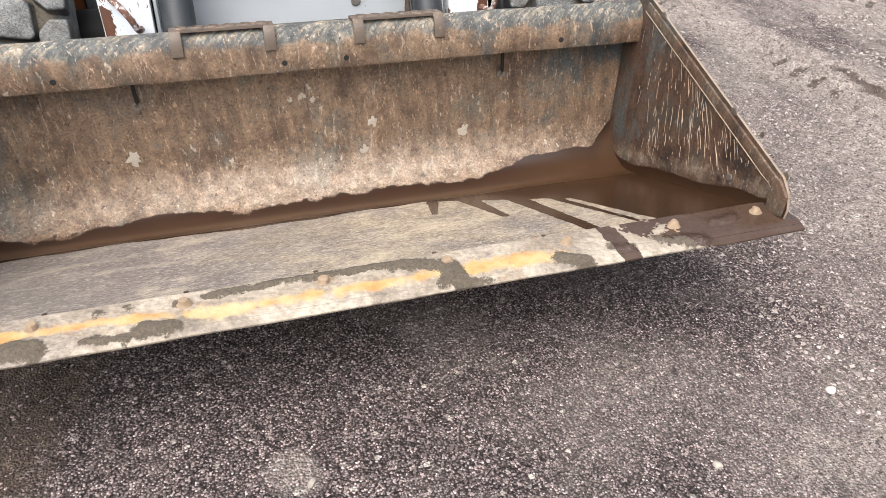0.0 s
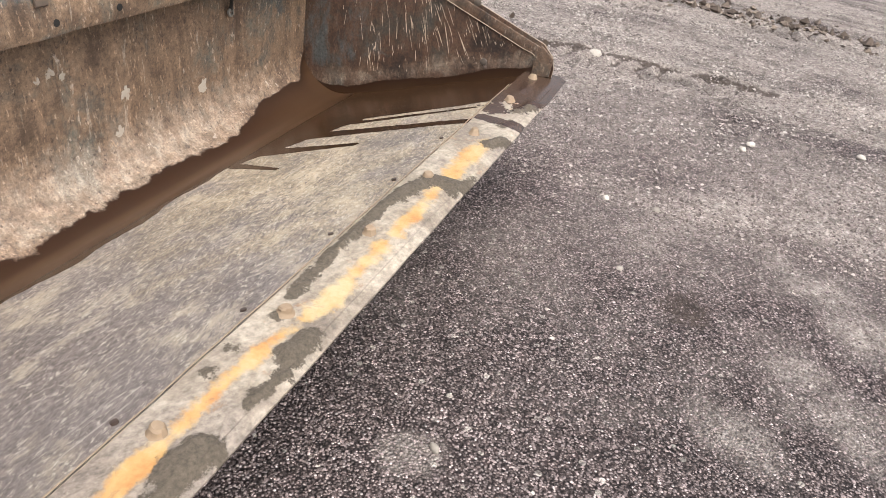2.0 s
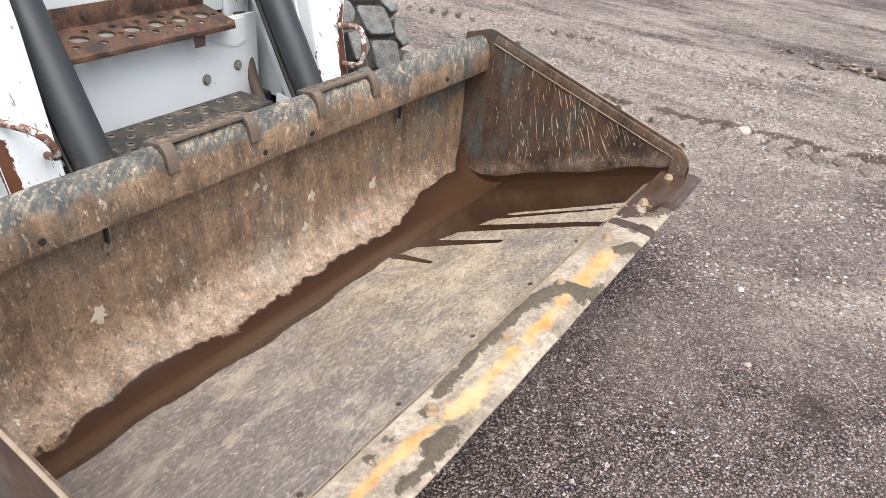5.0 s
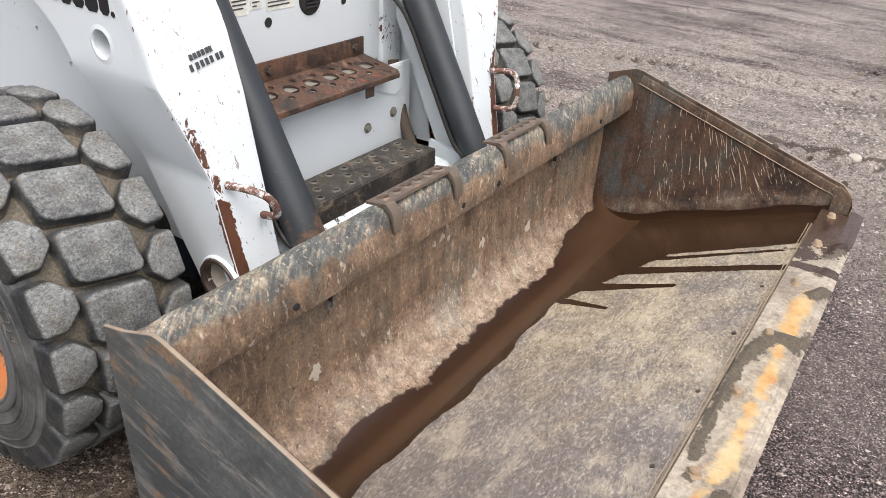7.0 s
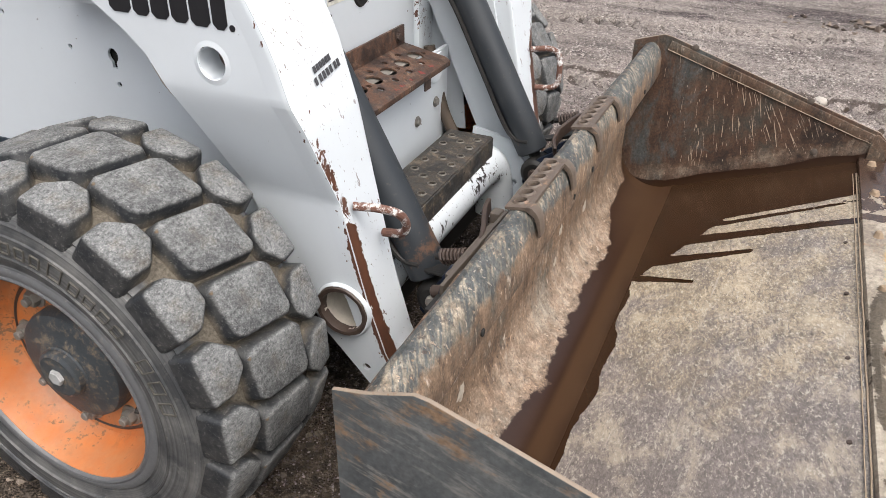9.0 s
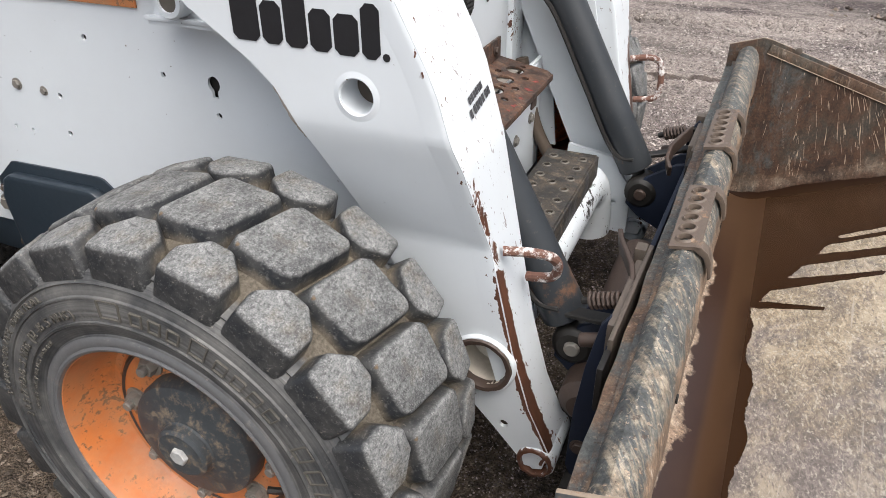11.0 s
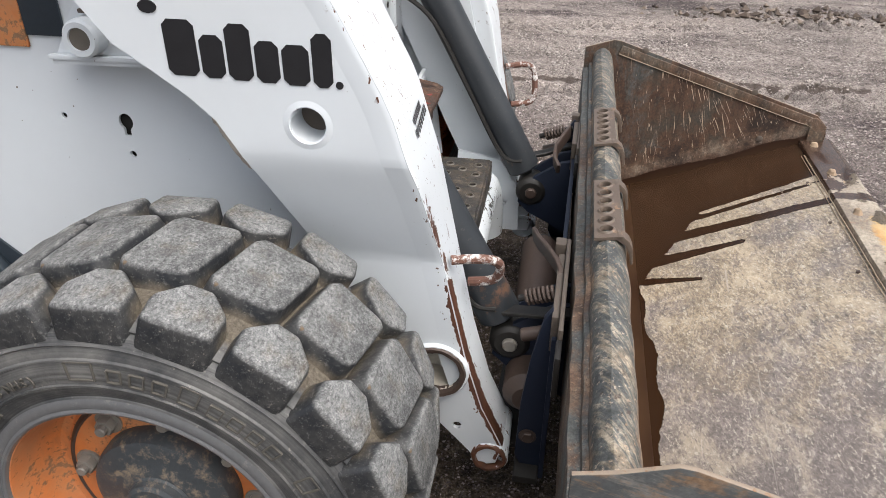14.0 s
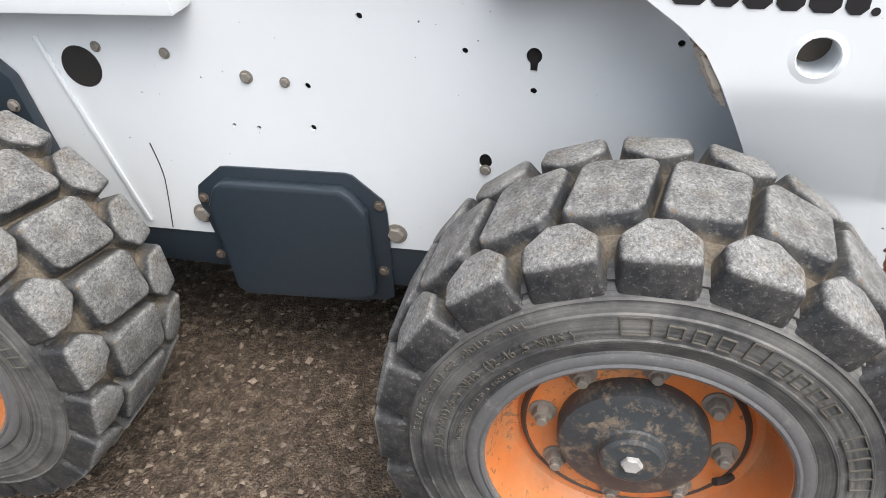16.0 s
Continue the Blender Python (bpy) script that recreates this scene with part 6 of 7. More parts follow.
def build_body(loader):
    # side panels with their holes
    for s in (-1, 1):
        outline = [(2.30, 0.39), (2.92, 0.388), (3.50, 0.378), (4.35, 0.370), (4.35, 1.02), (2.60, 1.02), (2.36, 0.94)]
        holes = [circle(2.819, 0.807, 0.0055), circle(2.996, 0.858, 0.006), circle(3.105, 0.728, 0.006), circle(3.106, 0.646, 0.006), circle(2.704, 0.743, 0.006), circle(3.215, 0.638, 0.004), circle(3.265, 0.640, 0.004), circle(2.48, 0.835, 0.006),
                 [(2.705 + 0.013 * math.cos(radians(a)), 0.803 + 0.015 * math.sin(radians(a))) for a in range(-60, 241, 25)] + [(2.699, 0.785), (2.699, 0.777), (2.711, 0.777), (2.711, 0.785)],
                 circle(2.785, 0.602, 0.012, 14, 1.3), circle(3.538, 0.483, 0.004), circle(3.585, 0.485, 0.003)]
        m = Matrix.Translation((s * XP + (0.006 if s < 0 else 0.0), 0, 0)) @ SIDE
        part("side_panel", sheet(outline, holes, 0.006, m), WHITE, loader, "white side panel with small drilled holes", False)
    for y, z, r in ((3.220, 0.739, 0.0095), (3.147, 0.733, 0.0075), (3.372, 0.776, 0.008), (3.51, 0.782, 0.008), (3.379, 0.429, 0.0165), (2.963, 0.424, 0.0165), (2.785, 0.585, 0.008)):
        part("panel_bolt", hexbolt((-XP - 0.0002, y, z), (-1, 0, 0), r, r * 0.7), BOLT, loader)
    part("hole_plug", spin([(0, 0.0015), (0.040, 0.0015), (0.041, 0)], (-XP - 0.0002, 3.553, 0.741), (-2, 3.553, 0.741), 32), DARK, loader, "round black plug")
    # hull: solid near-black block standing in for the shaded interior; floor and rear
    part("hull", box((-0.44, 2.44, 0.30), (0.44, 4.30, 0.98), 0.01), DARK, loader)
    part("belly_plate", prism([(2.35, 0.28), (2.35, 0.40), (4.2, 0.40), (4.2, 0.30)], -0.452, 0.452, 0.004), GUARD, loader, "slate belly plate")
    part("rear_door", box((-0.60, 4.30, 0.35), (0.60, 4.45, 1.25), 0.02), WHITE, loader)
    part("engine_cover", box((-0.45, 3.25, 0.99), (0.45, 4.32, 1.30), 0.02), ORANGE, loader, "orange engine cover panel")
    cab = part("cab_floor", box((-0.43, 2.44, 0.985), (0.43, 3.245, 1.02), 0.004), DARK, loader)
    for x in (-0.40, 0.40):
        part("cab_post", box((x - 0.03, 2.44, 1.02), (x + 0.03, 2.50, 1.90), 0.01), GUARD, loader)
        part("cab_post", box((x - 0.03, 3.18, 1.02), (x + 0.03, 3.24, 1.90), 0.01), GUARD, loader)
        holes = [circle(2.58 + 0.075 * p, 1.12 + 0.075 * q, 0.028, 10) for p in range(8) for q in range(9)]
        part("side_screen", sheet([(2.50, 1.02), (3.18, 1.02), (3.18, 1.88), (2.50, 1.88)], holes, 0.006, Matrix.Translation((x, 0, 0)) @ SIDE), GUARD, loader, "", False)
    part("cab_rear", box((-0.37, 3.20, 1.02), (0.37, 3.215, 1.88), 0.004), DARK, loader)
    part("cab_roof", box((-0.45, 2.40, 1.90), (0.45, 3.28, 1.98), 0.03, 3), WHITE, loader, "white cab roof")
    # ledges along the top of the side panels
    for s in (-1, 1):
        part("side_ledge", prism([(2.51, 0.923), (2.51, 0.934), (2.764, 0.932), (2.764, 0.920)], s * XP, s * 0.520, 0.002), WHITE, loader)
        part("ledge_lip", prism([(2.51, 0.930), (2.51, 0.938), (2.768, 0.936), (2.768, 0.928)], s * 0.512, s * 0.524, 0.002), WHITE, loader)
        part("rear_ledge", prism([(3.295, 0.868), (3.295, 0.915), (4.3, 0.895), (4.3, 0.846)], s * XP, s * 0.520, 0.003), WHITE, loader)
        boss = spin([(0.017, 0.026), (0.018, 0.030), (0.026, 0.030), (0.0295, 0.025), (0.0295, -0.02)], (s * 0.515, 2.693, 0.968), (s * 2, 2.693, 0.968), 32)
        part("pivot_boss", boss, WHITE, loader, "white pivot boss with a steel pin")
        part("pivot_pin", spin([(0, 0.027), (0.0172, 0.027), (0.0172, 0.02)], (s * 0.515, 2.693, 0.968), (s * 2, 2.693, 0.968), 28), RINGS, loader, "dull grey pin end")
        part("pin_clip", box((s * 0.518 - 0.004, 2.686, 1.002), (s * 0.518 + 0.004, 2.700, 1.008), 0.001), BRACKET, loader)
        part("pivot_gusset", prism([(2.760, 0.934), (2.722, 1.000), (2.708, 1.016), (2.690, 1.018), (2.672, 1.008), (2.56, 0.935)], s * 0.500, s * 0.512, 0.003), WHITE, loader)
    part("orange_stripe", box((-0.462, 2.845, 0.926), (-0.456, 3.24, 1.10), 0.002), ORANGE, loader, "orange painted panel stripe")
    part("dark_gap", box((-0.4615, 2.775, 0.946), (-0.456, 2.8445, 1.10), 0.002), GUARD, loader)
    # pressed guard between the wheels
    bm = prism([(3.379, 0.470), (3.372, 0.500), (3.315, 0.548), (3.30, 0.550), (3.055, 0.556), (3.04, 0.552), (2.982, 0.500), (2.977, 0.470), (2.978, 0.262), (2.995, 0.252), (3.03, 0.248), (3.31, 0.232), (3.33, 0.245), (3.345, 0.30)], -XP - 0.001, -XP - 0.006, 0.001)
    plate = part("guard", bm, GUARD, loader, "slate pressed steel guard with bolts")
    bm = prism([(3.345, 0.47), (3.325, 0.515), (3.305, 0.528), (3.06, 0.533), (3.04, 0.520), (3.012, 0.48), (3.010, 0.28), (3.04, 0.262), (3.30, 0.246), (3.325, 0.262)], -XP - 0.005, -XP - 0.034, 0.014, 4)
    part("pressing", bm, GUARD, plate)
    for y, z in ((3.366, 0.472), (2.991, 0.490), (2.995, 0.33), (3.36, 0.33)):
        part("guard_bolt", hexbolt((-XP - 0.006, y, z), (-1, 0, 0), 0.0085, 0.007), BRACKET, plate)
    part("rear_fender", prism([(3.655, 0.50), (3.695, 0.72), (3.76, 0.79), (4.1, 0.79), (4.1, 0.50)], -XP - 0.001, -XP - 0.03, 0.008), GUARD, loader, "slate panel behind the rear wheel")
    part("fender_bolt", hexbolt((-XP - 0.03, 3.71, 0.665), (-1, 0, 0), 0.010, 0.008), BOLT, loader)
    part("panel_seam", prism([(3.635, 0.80), (3.625, 0.80), (3.505, 0.40), (3.515, 0.40)], -XP - 0.001, -XP - 0.006, 0.001), WHITE, loader)
    part("hairline_crack", pipe([(-XP - 0.0008, 3.457, 0.587), (-XP - 0.0008, 3.447, 0.52), (-XP - 0.0008, 3.452, 0.46), (-XP - 0.0008, 3.462, 0.384)], 0.0011, 5, 4), DARK, loader)
    # axle stubs
    for cy in (FRONT_Y, REAR_Y):
        for s in (-1, 1):
            part("axle", rod((s * 0.40, cy, 0.392), (s * 0.84, cy, 0.392), 0.085, 24), GREASE, loader)
    # front of the cab between the arms
    part("kick_panel", box((-0.40, 2.335, 0.36), (0.385, 2.345, 0.662), 0.002), WHITE_CHIPPED, loader, "white kick panel with paint chips")
    set_attr(loader.children[-1], "wear", lambda c: 0.22)
    part("cab_front", box((-0.42, 2.418, 0.66), (0.335, 2.435, 1.30), 0.003), WHITE_WORN, loader, "white cab front panel")
    for x, z, r, h in ((0.18, 0.502, 0.0115, 0.008), (0.300, 0.520, 0.0115, 0.008)):
        part("panel_bolt", hexbolt((x, 2.334, z), (0, -1, 0), r, h), BOLT, loader)
    part("round_vent", spin([(0, 0.004), (0.036, 0.004), (0.040, 0.0)], (0.05, 2.417, 0.865), (0.05, 0, 0.865), 28), DARK, loader, "round dark plug in the cab front")
    for k in range(5):
        z = 0.845 + 0.010 * k
        part("vent_bar", box((0.03, 2.408, z), (0.07, 2.413, z + 0.004), 0.001), HOSE, loader)
    # flat near-black discs paint the shade inside small holes
    for x, z, r in ((-0.10, 0.83, 0.012), (0.18, 0.845, 0.010), (0.30, 0.845, 0.009)):
        part("panel_hole", spin([(0, 0.001), (r, 0.001)], (x, 2.417, z), (x, 0, z), 16), DARK, loader)
    for x0, x1, z0, z1, red in ((-0.215, -0.160, 0.857, 0.912, True), (-0.103, -0.008, 0.856, 0.905, False), (-0.152, -0.118, 0.866, 0.912, False), (0.055, 0.125, 0.868, 0.890, False)):
        m = Matrix.Translation((0, 2.4176, 0)) @ FRONT
        decal = part("warning_decal", sheet([(x0, z0), (x1, z0), (x1, z1), (x0, z1)], [], 0.0008, m), DECAL, loader, "faded warning decal", False)
        m = Matrix.Translation((0, 2.4166, 0)) @ FRONT
        part("header_band", sheet([(x0, z1 - 0.014), (x1, z1 - 0.014), (x1, z1), (x0, z1)], [], 0.0005, m), REDPRINT if red else YELLOWPRINT, decal, "", False)
        for k in range(3):
            zz = z1 - 0.022 - 0.009 * k
            if zz > z0 + 0.004:
                part("printed_line", sheet([(x0 + 0.005, zz), (x1 - 0.006 - 0.01 * (k == 2), zz), (x1 - 0.006 - 0.01 * (k == 2), zz + 0.0035), (x0 + 0.005, zz + 0.0035)], [], 0.0005, m), GREYPRINT, decal, "", False)
    part("white_bracket", sheet([(0.10, 0.655), (0.335, 0.655), (0.335, 0.588), (0.30, 0.574), (0.245, 0.592)], [], 0.004, Matrix.Translation((0, 2.3345, 0)) @ FRONT), WHITE, loader, "", False)
    # upper step: bent rusty plate, large and small holes
    xa, xb = -0.385, 0.252
    y0, y1, z0 = 2.268, 2.412, 0.682
    holes = []
    for k in range(7):
        x = xb - 0.060 - 0.0745 * k
        holes.append(circle(x, 0.080, 0.0225, 18, 0.95))
        holes.append(circle(x - 0.037, 0.112, 0.0085, 10))
        holes.append(circle(x - 0.037 + 0.004, 0.044, 0.0095, 10))
        holes.append(circle(x + 0.034, 0.072, 0.0075, 10)) if k in (0, 2, 4) else None
    slant = Matrix.Translation((0, y0, z0 - 0.022)) @ Matrix.Rotation(radians(10.5), 4, "X")
    # added backing for the white panel seen through the holes, greyed for its shade
    part("step_backing", sheet([(xa, 0.078), (0.245, 0.078), (0.245, y1 - y0 - 0.01), (xa, y1 - y0 - 0.01)], [], 0.002, slant @ Matrix.Translation((0, 0, -0.005))), BOLT, loader, "", False)
    top = sheet([(xa, 0.004), (xa + 0.004, 0), (xb - 0.014, 0), (xb, 0.016), (xb, y1 - y0), (xa, y1 - y0)], holes, 0.005, slant)
    bmesh.ops.triangulate(top, faces=[f for f in top.faces if len(f.verts) > 4])
    step = part("upper_step", top, RUSTY_STEP, loader, "rusty perforated steel step with traces of red paint", False)
    part("back_flange", box((xa, 2.405, z0 + 0.004), (xb, 2.412, z0 + 0.058), 0.002), RUSTY_STEP, step)
    part("front_flange", box((xa, y0 - 0.004, z0 - 0.031), (xb - 0.014, y0 + 0.001, z0 - 0.0165), 0.0025), RUSTY_STEP, step)
    for k in range(5):
        rng = random.Random(k + 5)
        x = rng.uniform(-0.12, xb - 0.02)
        flake = [(x + rng.uniform(0.3, 1.5) * 0.008 * math.cos(a * 0.7), 0.008 + 0.016 * rng.random() + rng.uniform(0.4, 1.2) * 0.006 * math.sin(a * 0.7)) for a in range(9)]
        part("red_flake", sheet(flake, [], 0.0004, slant @ Matrix.Translation((0, 0, 0.0049))), REDPRINT, step, "trace of red paint", False)
    for x in (-0.30, -0.12, 0.21):
        part("step_bolt", hexbolt((x, 2.4045, z0 + 0.034), (0, -1, 0), 0.010, 0.008), RUSTED, step)
    part("step_tab", box((0.10, 2.272, z0 - 0.062), (0.135, 2.277, z0 - 0.022), 0.006, 3), RUSTED, step)
    # lower step: dark perforated channel
    xa, xb = -0.36, 0.236
    y0, y1, z0 = 2.138, 2.262, 0.468
    holes, rings = [], []
    for row in range(3):
        for k in range(10):
            x = xa + 0.034 + 0.058 * k + (0.029 if row == 1 else 0)
            if x < xb - 0.02 and not (row == 1 and k % 2):
                holes.append(circle(x, 0.026 + 0.037 * row, 0.0080, 12))
                rings.append((x, y0 + 0.026 + 0.037 * row))
    step = part("lower_step", sheet([(xa, 0), (xb, 0), (xb, y1 - y0), (xa, y1 - y0)], holes, 0.005, Matrix.Translation((0, y0, z0))), DARK_STEP, loader, "dark worn perforated steel step", False)
    for x, y in rings:
        part("raised_ring", spin([(0.0080, -0.001), (0.0086, 0.0028), (0.0098, 0.0028), (0.0116, 0.0)], (x, y, z0 + 0.005), (x, y, 2), 12), RINGS, step)
    # dark plate added underneath so the step's holes look shaded
    part("under_pan", box((xa, y0, z0 - 0.050), (xb - 0.002, y1, z0 - 0.044), 0.001), GREASE, step)
    part("front_flange", box((xa, y0 - 0.006, z0 - 0.055), (xb, y0 + 0.0, z0 + 0.004), 0.003), DARK_STEP, step)
    part("end_flange", box((xb - 0.001, y0, z0 - 0.05), (xb + 0.005, y1, z0 + 0.004), 0.002), DARK_STEP, step)
    # cross tube between the arms
    tube = pipe([(-0.42, 2.175, 0.375), (-0.2, 2.175, 0.375), (0.1, 2.175, 0.375), (0.24, 2.175, 0.372), (0.315, 2.17, 0.335), (0.345, 2.165, 0.25), (0.35, 2.165, 0.20)], 0.062, 24, 8)
    tb = part("cross_tube", tube, WHITE_CHIPPED, loader, "white chipped cross tube")
    set_attr(tb, "wear", lambda c: 0.34)
    part("tube_gusset", sheet([(2.06, 0.20), (2.06, 0.33), (2.12, 0.42), (2.24, 0.44), (2.26, 0.20)], [circle(2.105, 0.29, 0.009)], 0.012, Matrix.Translation((0.372, 0, 0)) @ SIDE), WHITE_WORN, loader, "", False)
    # tilt cylinders
    for s in (-1, 1):
        top, low = Vector((s * 0.350, 2.322, 0.905)), Vector((s * 0.350, 2.052, 0.405))
        d = (low - top).normalized()
        cyl = part("tilt_cylinder", spin([(0, -0.06), (0.040, -0.06), (0.044, -0.056), *[(0.044, (low - top).length * k / 12 - 0.004) for k in range(13)], (0.040, (low - top).length), (0.020, (low - top).length + 0.001), (0, (low - top).length + 0.001)], top, low, 32), CYLPAINT, loader, "charcoal painted hydraulic tilt cylinder")
        set_attr(cyl, "rusting", lambda c: (0.75 if s < 0 else 0.5) * max(0.0, 1 - abs((c - top).dot(d) - (low - top).length + 0.07) / 0.10))
        part("piston_rod", rod(low - d * 0.01, low + d * 0.10, 0.017, 20), GREASE, cyl)
        part("cylinder_pin", join(spin([(0, 0.05), (0.022, 0.05), (0.024, 0.046), (0.024, 0.0)], top, (top.x - 1, top.y, top.z), 24), spin([(0, 0.056), (0.010, 0.056), (0.011, 0.05)], top, (top.x - 1, top.y, top.z), 6)), BOLT, cyl, "round steel pin head")
        off = Vector((-0.040, 0.026, -0.012))
        part("hydraulic_line", pipe([top + off + Vector((-0.01, 0.03, -0.02)), top + off + d * 0.1, top + off + d * 0.3, low + off - d * 0.08, low + off + Vector((0, -0.02, 0.05))], 0.0062, 8, 6), GREASE, cyl)
    post = part("cab_pillar", box((0.339, 2.404, 0.36), (0.425, 2.436, 1.30), 0.004), WHITE_WORN, loader, "white front pillar of the cab")
    set_attr(post, "wear", lambda c: 0.2)
    part("hose_sleeve", pipe([(0.366, 2.385, 0.655), (0.363, 2.372, 0.60), (0.356, 2.335, 0.48), (0.350, 2.290, 0.40), (0.352, 2.265, 0.35)], 0.017, 12, 8), CANVAS, loader, "dusty brown hose sleeve")


def build_coupler(loader):
    """The quick coupler behind the bucket: back plate, blades, ears, levers with springs, pins and tubes."""
    BACK = STANDS.inverted()    # what is fixed to the bucket stays with it
    fr = part("coupler_frame", move(box((-0.50, 1.903, 0.12), (0.50, 1.913, 0.465), 0.003), BACK), NAVY, loader, "dark navy quick coupler with greasy pins")
    part("cross_bar", rod((-0.46, 1.985, 0.285), (0.13, 1.985, 0.285), 0.048, 24, 0.02), RUSTED, fr)
    part("lower_ledge", move(box((-0.51, 1.913, 0.11), (0.51, 1.962, 0.128), 0.004), BACK), GREASE, fr)
    # added plate that covers the lit ground and keeps the gap dark
    part("bottom_plate", move(box((-0.44, 1.9635, 0.132), (0.44, 2.020, 0.146), 0.003), BACK), GREASE, fr)
    part("chassis_front", box((-0.40, 2.20, 0.17), (0.40, 2.345, 0.275), 0.010), GREASE, loader, "greasy front of the chassis")
    for s in (-1, 1):
        blade = [(1.906, 0.125), (1.906, 0.497), (1.916, 0.508), (1.929, 0.488), (1.947, 0.392), (1.959, 0.285), (1.963, 0.15), (1.950, 0.122)]
        part("side_blade", move(prism(blade, s * 0.458, s * 0.474, 0.003), BACK), NAVY, fr)
        part("blade_bolt", move(hexbolt((s * 0.475, 1.940, 0.205), (s, 0, 0), 0.013, 0.008), BACK), RUSTED, fr)
        ear = [(1.914, 0.23), (1.914, 0.46), (1.95, 0.452), (2.02, 0.405), (2.060, 0.368), (2.062, 0.325), (2.03, 0.295), (1.98, 0.27)]
        part("cylinder_ear", prism(ear, s * 0.296, s * 0.312, 0.003), NAVY, fr)
        part("cylinder_ear", prism(ear, s * 0.380, s * 0.366, 0.003), NAVY, fr)
        px = -0.383 if s < 0 else 0.294
        part("pin_boss", spin([(0.016, 0.012), (0.030, 0.012), (0.038, 0.007), (0.042, 0.0), (0.042, -0.02)], (px + 0.006, 2.027, 0.360), (-3, 2.027, 0.360), 28), GREASE, fr)
        part("pin_head", spin([(0, 0.014), (0.012, 0.014), (0.015, 0.011), (0.016, 0.0)], (px, 2.027, 0.360), (-3, 2.027, 0.360), 20), BOLT if s < 0 else RUSTED, fr, "worn steel pin head")
        part("rod_eye", spin([(0.0, -0.03), (0.036, -0.03), (0.038, -0.026), (0.038, 0.026), (0.036, 0.03), (0.0, 0.03)], (s * 0.340, 2.027, 0.360), (s * 3, 2.027, 0.360), 24), GREASE, fr)
        # locking lever, a bent flat bar
        lev = [(s * 0.145, 2.000, 0.478), (s * 0.20, 1.988, 0.490), (s * 0.26, 1.968, 0.503), (s * 0.315, 1.948, 0.508), (s * 0.345, 1.940, 0.505), (s * 0.375, 1.937, 0.490), (s * 0.42, 1.942, 0.455)]
        if s > 0:
            lev = [(0.232, 1.958, 0.462), (0.26, 1.970, 0.475), (0.30, 1.968, 0.490), (0.34, 1.952, 0.502), (0.38, 1.940, 0.505), (0.42, 1.936, 0.497), (0.45, 1.938, 0.47)]
        part("lock_lever", flat_bar(lev, 0.032, 0.010, (0, 0.12, 1)), RUSTED, fr, "bent rusty locking lever")
        c0, c1 = Vector((s * 0.400, 2.002, 0.484)), Vector((s * 0.404, 1.946, 0.503))
        if s > 0:
            c0, c1 = Vector((0.424, 2.003, 0.478)), Vector((0.424, 1.945, 0.498))
        m, ln = frame_of(c0, c1)
        pts = [m @ Vector((0.0135 * math.cos(2 * math.pi * k / 8), 0.0135 * math.sin(2 * math.pi * k / 8), ln * k / 56)) for k in range(57)]
        part("coil_spring", pipe(pts, 0.0036, 6, 1), RUSTED, fr, "rusty coil spring")
        part("spring_rod", rod(c0 - (c1 - c0) * 0.25, c1 + (c1 - c0) * 0.3, 0.007, 10, 0.001), GREASE, fr)
        part("spring_bracket", flat_bar([(s * 0.375, 2.045, 0.432), (s * 0.385, 2.0, 0.440), (s * 0.40, 1.955, 0.452), (s * 0.41, 1.915, 0.462)], 0.030, 0.010, (1, 0, 0)), GREASE, fr)
        part("link_pin", rod((s * 0.44, 2.005, 0.425), (s * 0.44, 1.955, 0.440), 0.013, 14), RUSTED, fr)
        # tan stop bar, a stepped flat block under the lip
        a, b = (-0.540, -0.228) if s < 0 else (0.240, 0.498)
        part("stop_bar", move(box((a, 1.8945, 0.440), (b, 1.903, 0.516), 0.003), BACK), BRACKET, fr, "dusty tan stop bar")
        part("stop_step", move(box((a + 0.05, 1.903, 0.430), (b - 0.045, 1.916, 0.506), 0.003), BACK), BRACKET, fr)
        part("stop_tail", move(box((a - 0.055, 1.8945, 0.415), (a - 0.002, 1.905, 0.500), 0.004), BACK), GREASE, fr)
        part("stop_lug", move(box((b - 0.03, 1.903, 0.47), (b, 1.925, 0.518), 0.004), BACK), BRACKET, fr)


def clods(rng):
    return 4.15 + rng.normal(0, 0.12), 0.45 + rng.normal(0, 0.42), 1.0


def soil_crumbs(rng):
    return -0.82 - abs(rng.normal(0, 0.3)), 1.18 + rng.normal(0, 0.24), 1.0


# ---- build ----
build_ground()
bucket = build_bucket()
bucket.rotation_euler.z = 0.019    # carried a little askew
loader = tagged(empty("skid_steer_loader", (0, 3.0, 0)), "white skid-steer loader with orange rims and chipped paint", "loader")
build_body(loader)
right_arm = build_arm(loader, -1)
build_arm(loader, 1)
black_marks(right_arm)
build_coupler(loader)
build_wheels(loader)
loader.matrix_basis = STANDS @ loader.matrix_basis
scatter("gravel", "dark and pale gravel chips pressed into the yard", 190000, near_field, (0.0014, 0.0046), PEBBLE, 3)
scatter("gravel", "loose gravel and clods along the wheel ruts", 90000, mid_field, (0.0020, 0.0080), MIDGRAVEL, 4)
scatter("gravel", "heaps of pale stones past the wheel track", 20000, clusters, (0.0025, 0.010), PALEGRAVEL, 14)
scatter("gravel", "small stones on brown soil between the wheels", 13000, wheel_side, (0.0015, 0.011), SOILSTONE, 5)
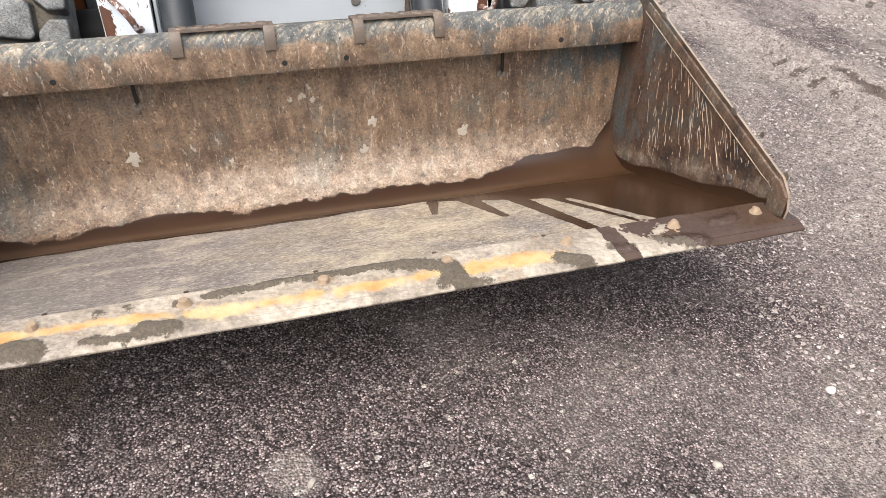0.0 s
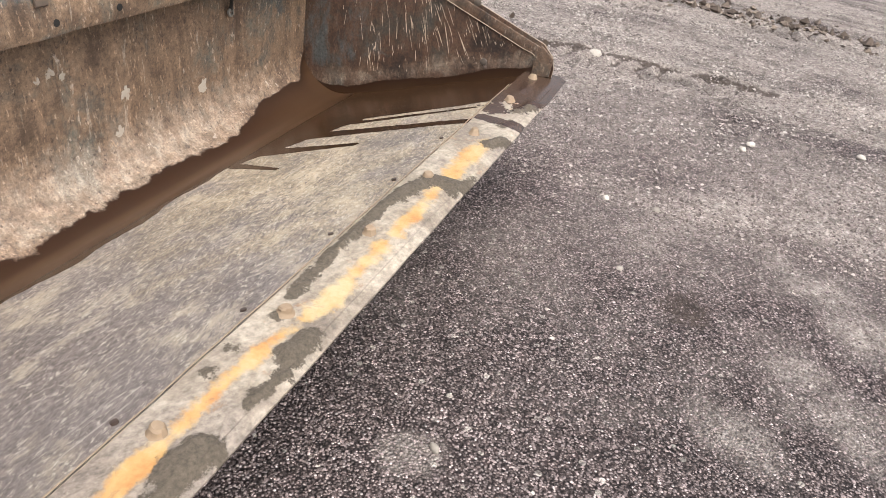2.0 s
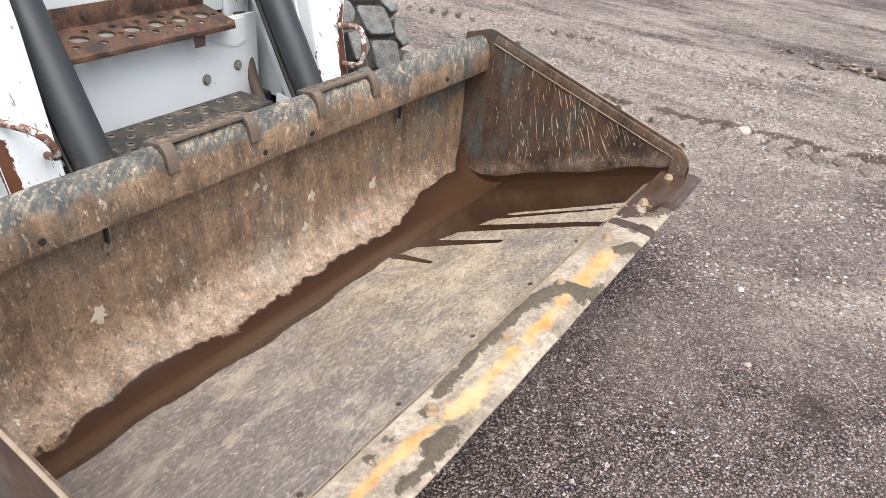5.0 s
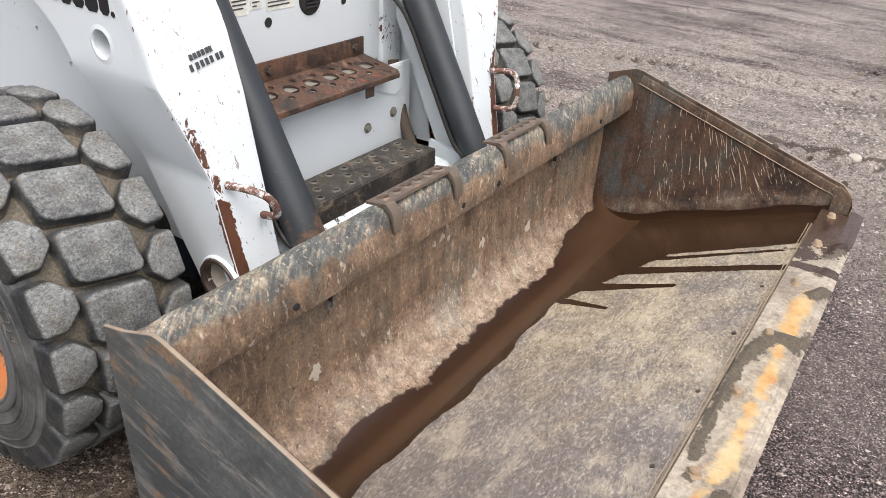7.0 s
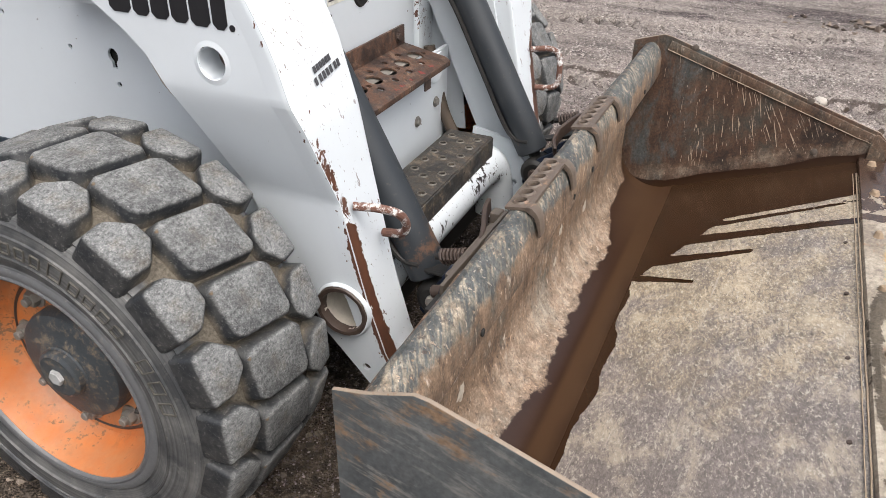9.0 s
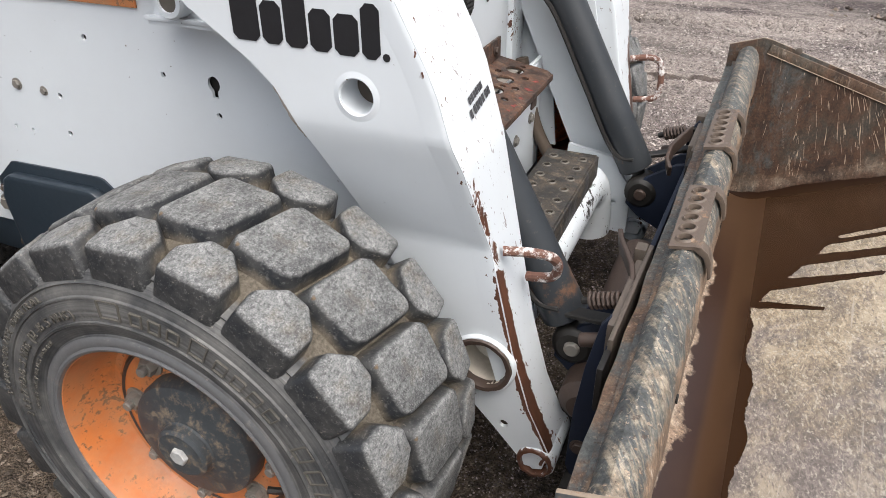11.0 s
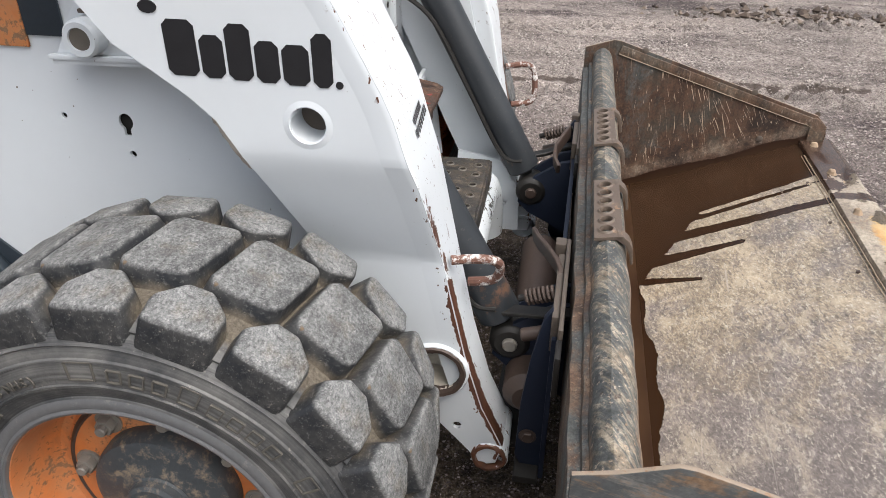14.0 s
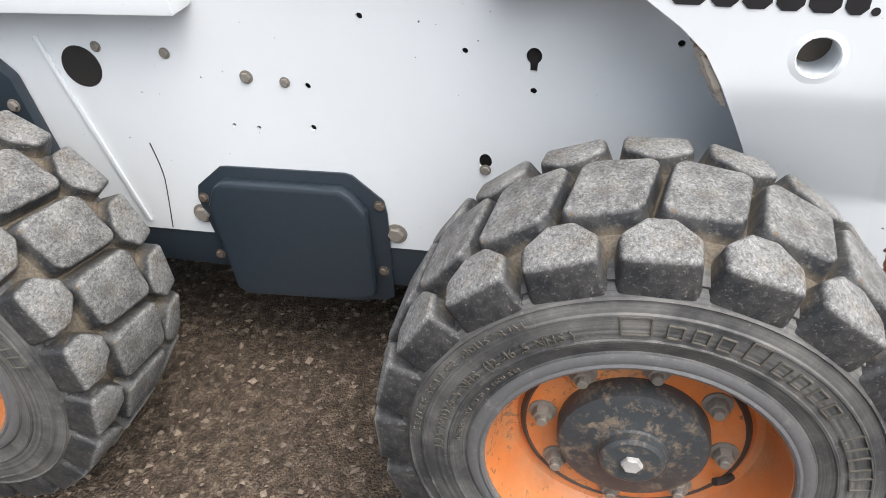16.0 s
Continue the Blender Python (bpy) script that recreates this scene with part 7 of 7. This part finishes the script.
for i, (x, y, r) in enumerate(((0.985, 0.88, 0.012), (2.49, 1.26, 0.035), (1.70, 0.524, 0.016), (1.974, 0.097, 0.018), (-0.19, 0.93, 0.010), (-0.17, 0.65, 0.012), (1.01, 0.73, 0.011), (0.61, 0.76, 0.010), (1.76, 0.50, 0.017))):
    tagged(part("stone", stone((x, y), r, i + 11), PALE_STONE, None), "small pale stone lying on the gravel", "stone", "stones on the gravel")
scatter("debris", "scattered brown clods of dirt and bark on the yard", 260, clods, (0.012, 0.04), CLOD, 8, 0.2)
scatter("debris", "dark crumbled soil under the bucket's corner", 4200, soil_crumbs, (0.003, 0.017), DARKSOIL, 9, 0.3)
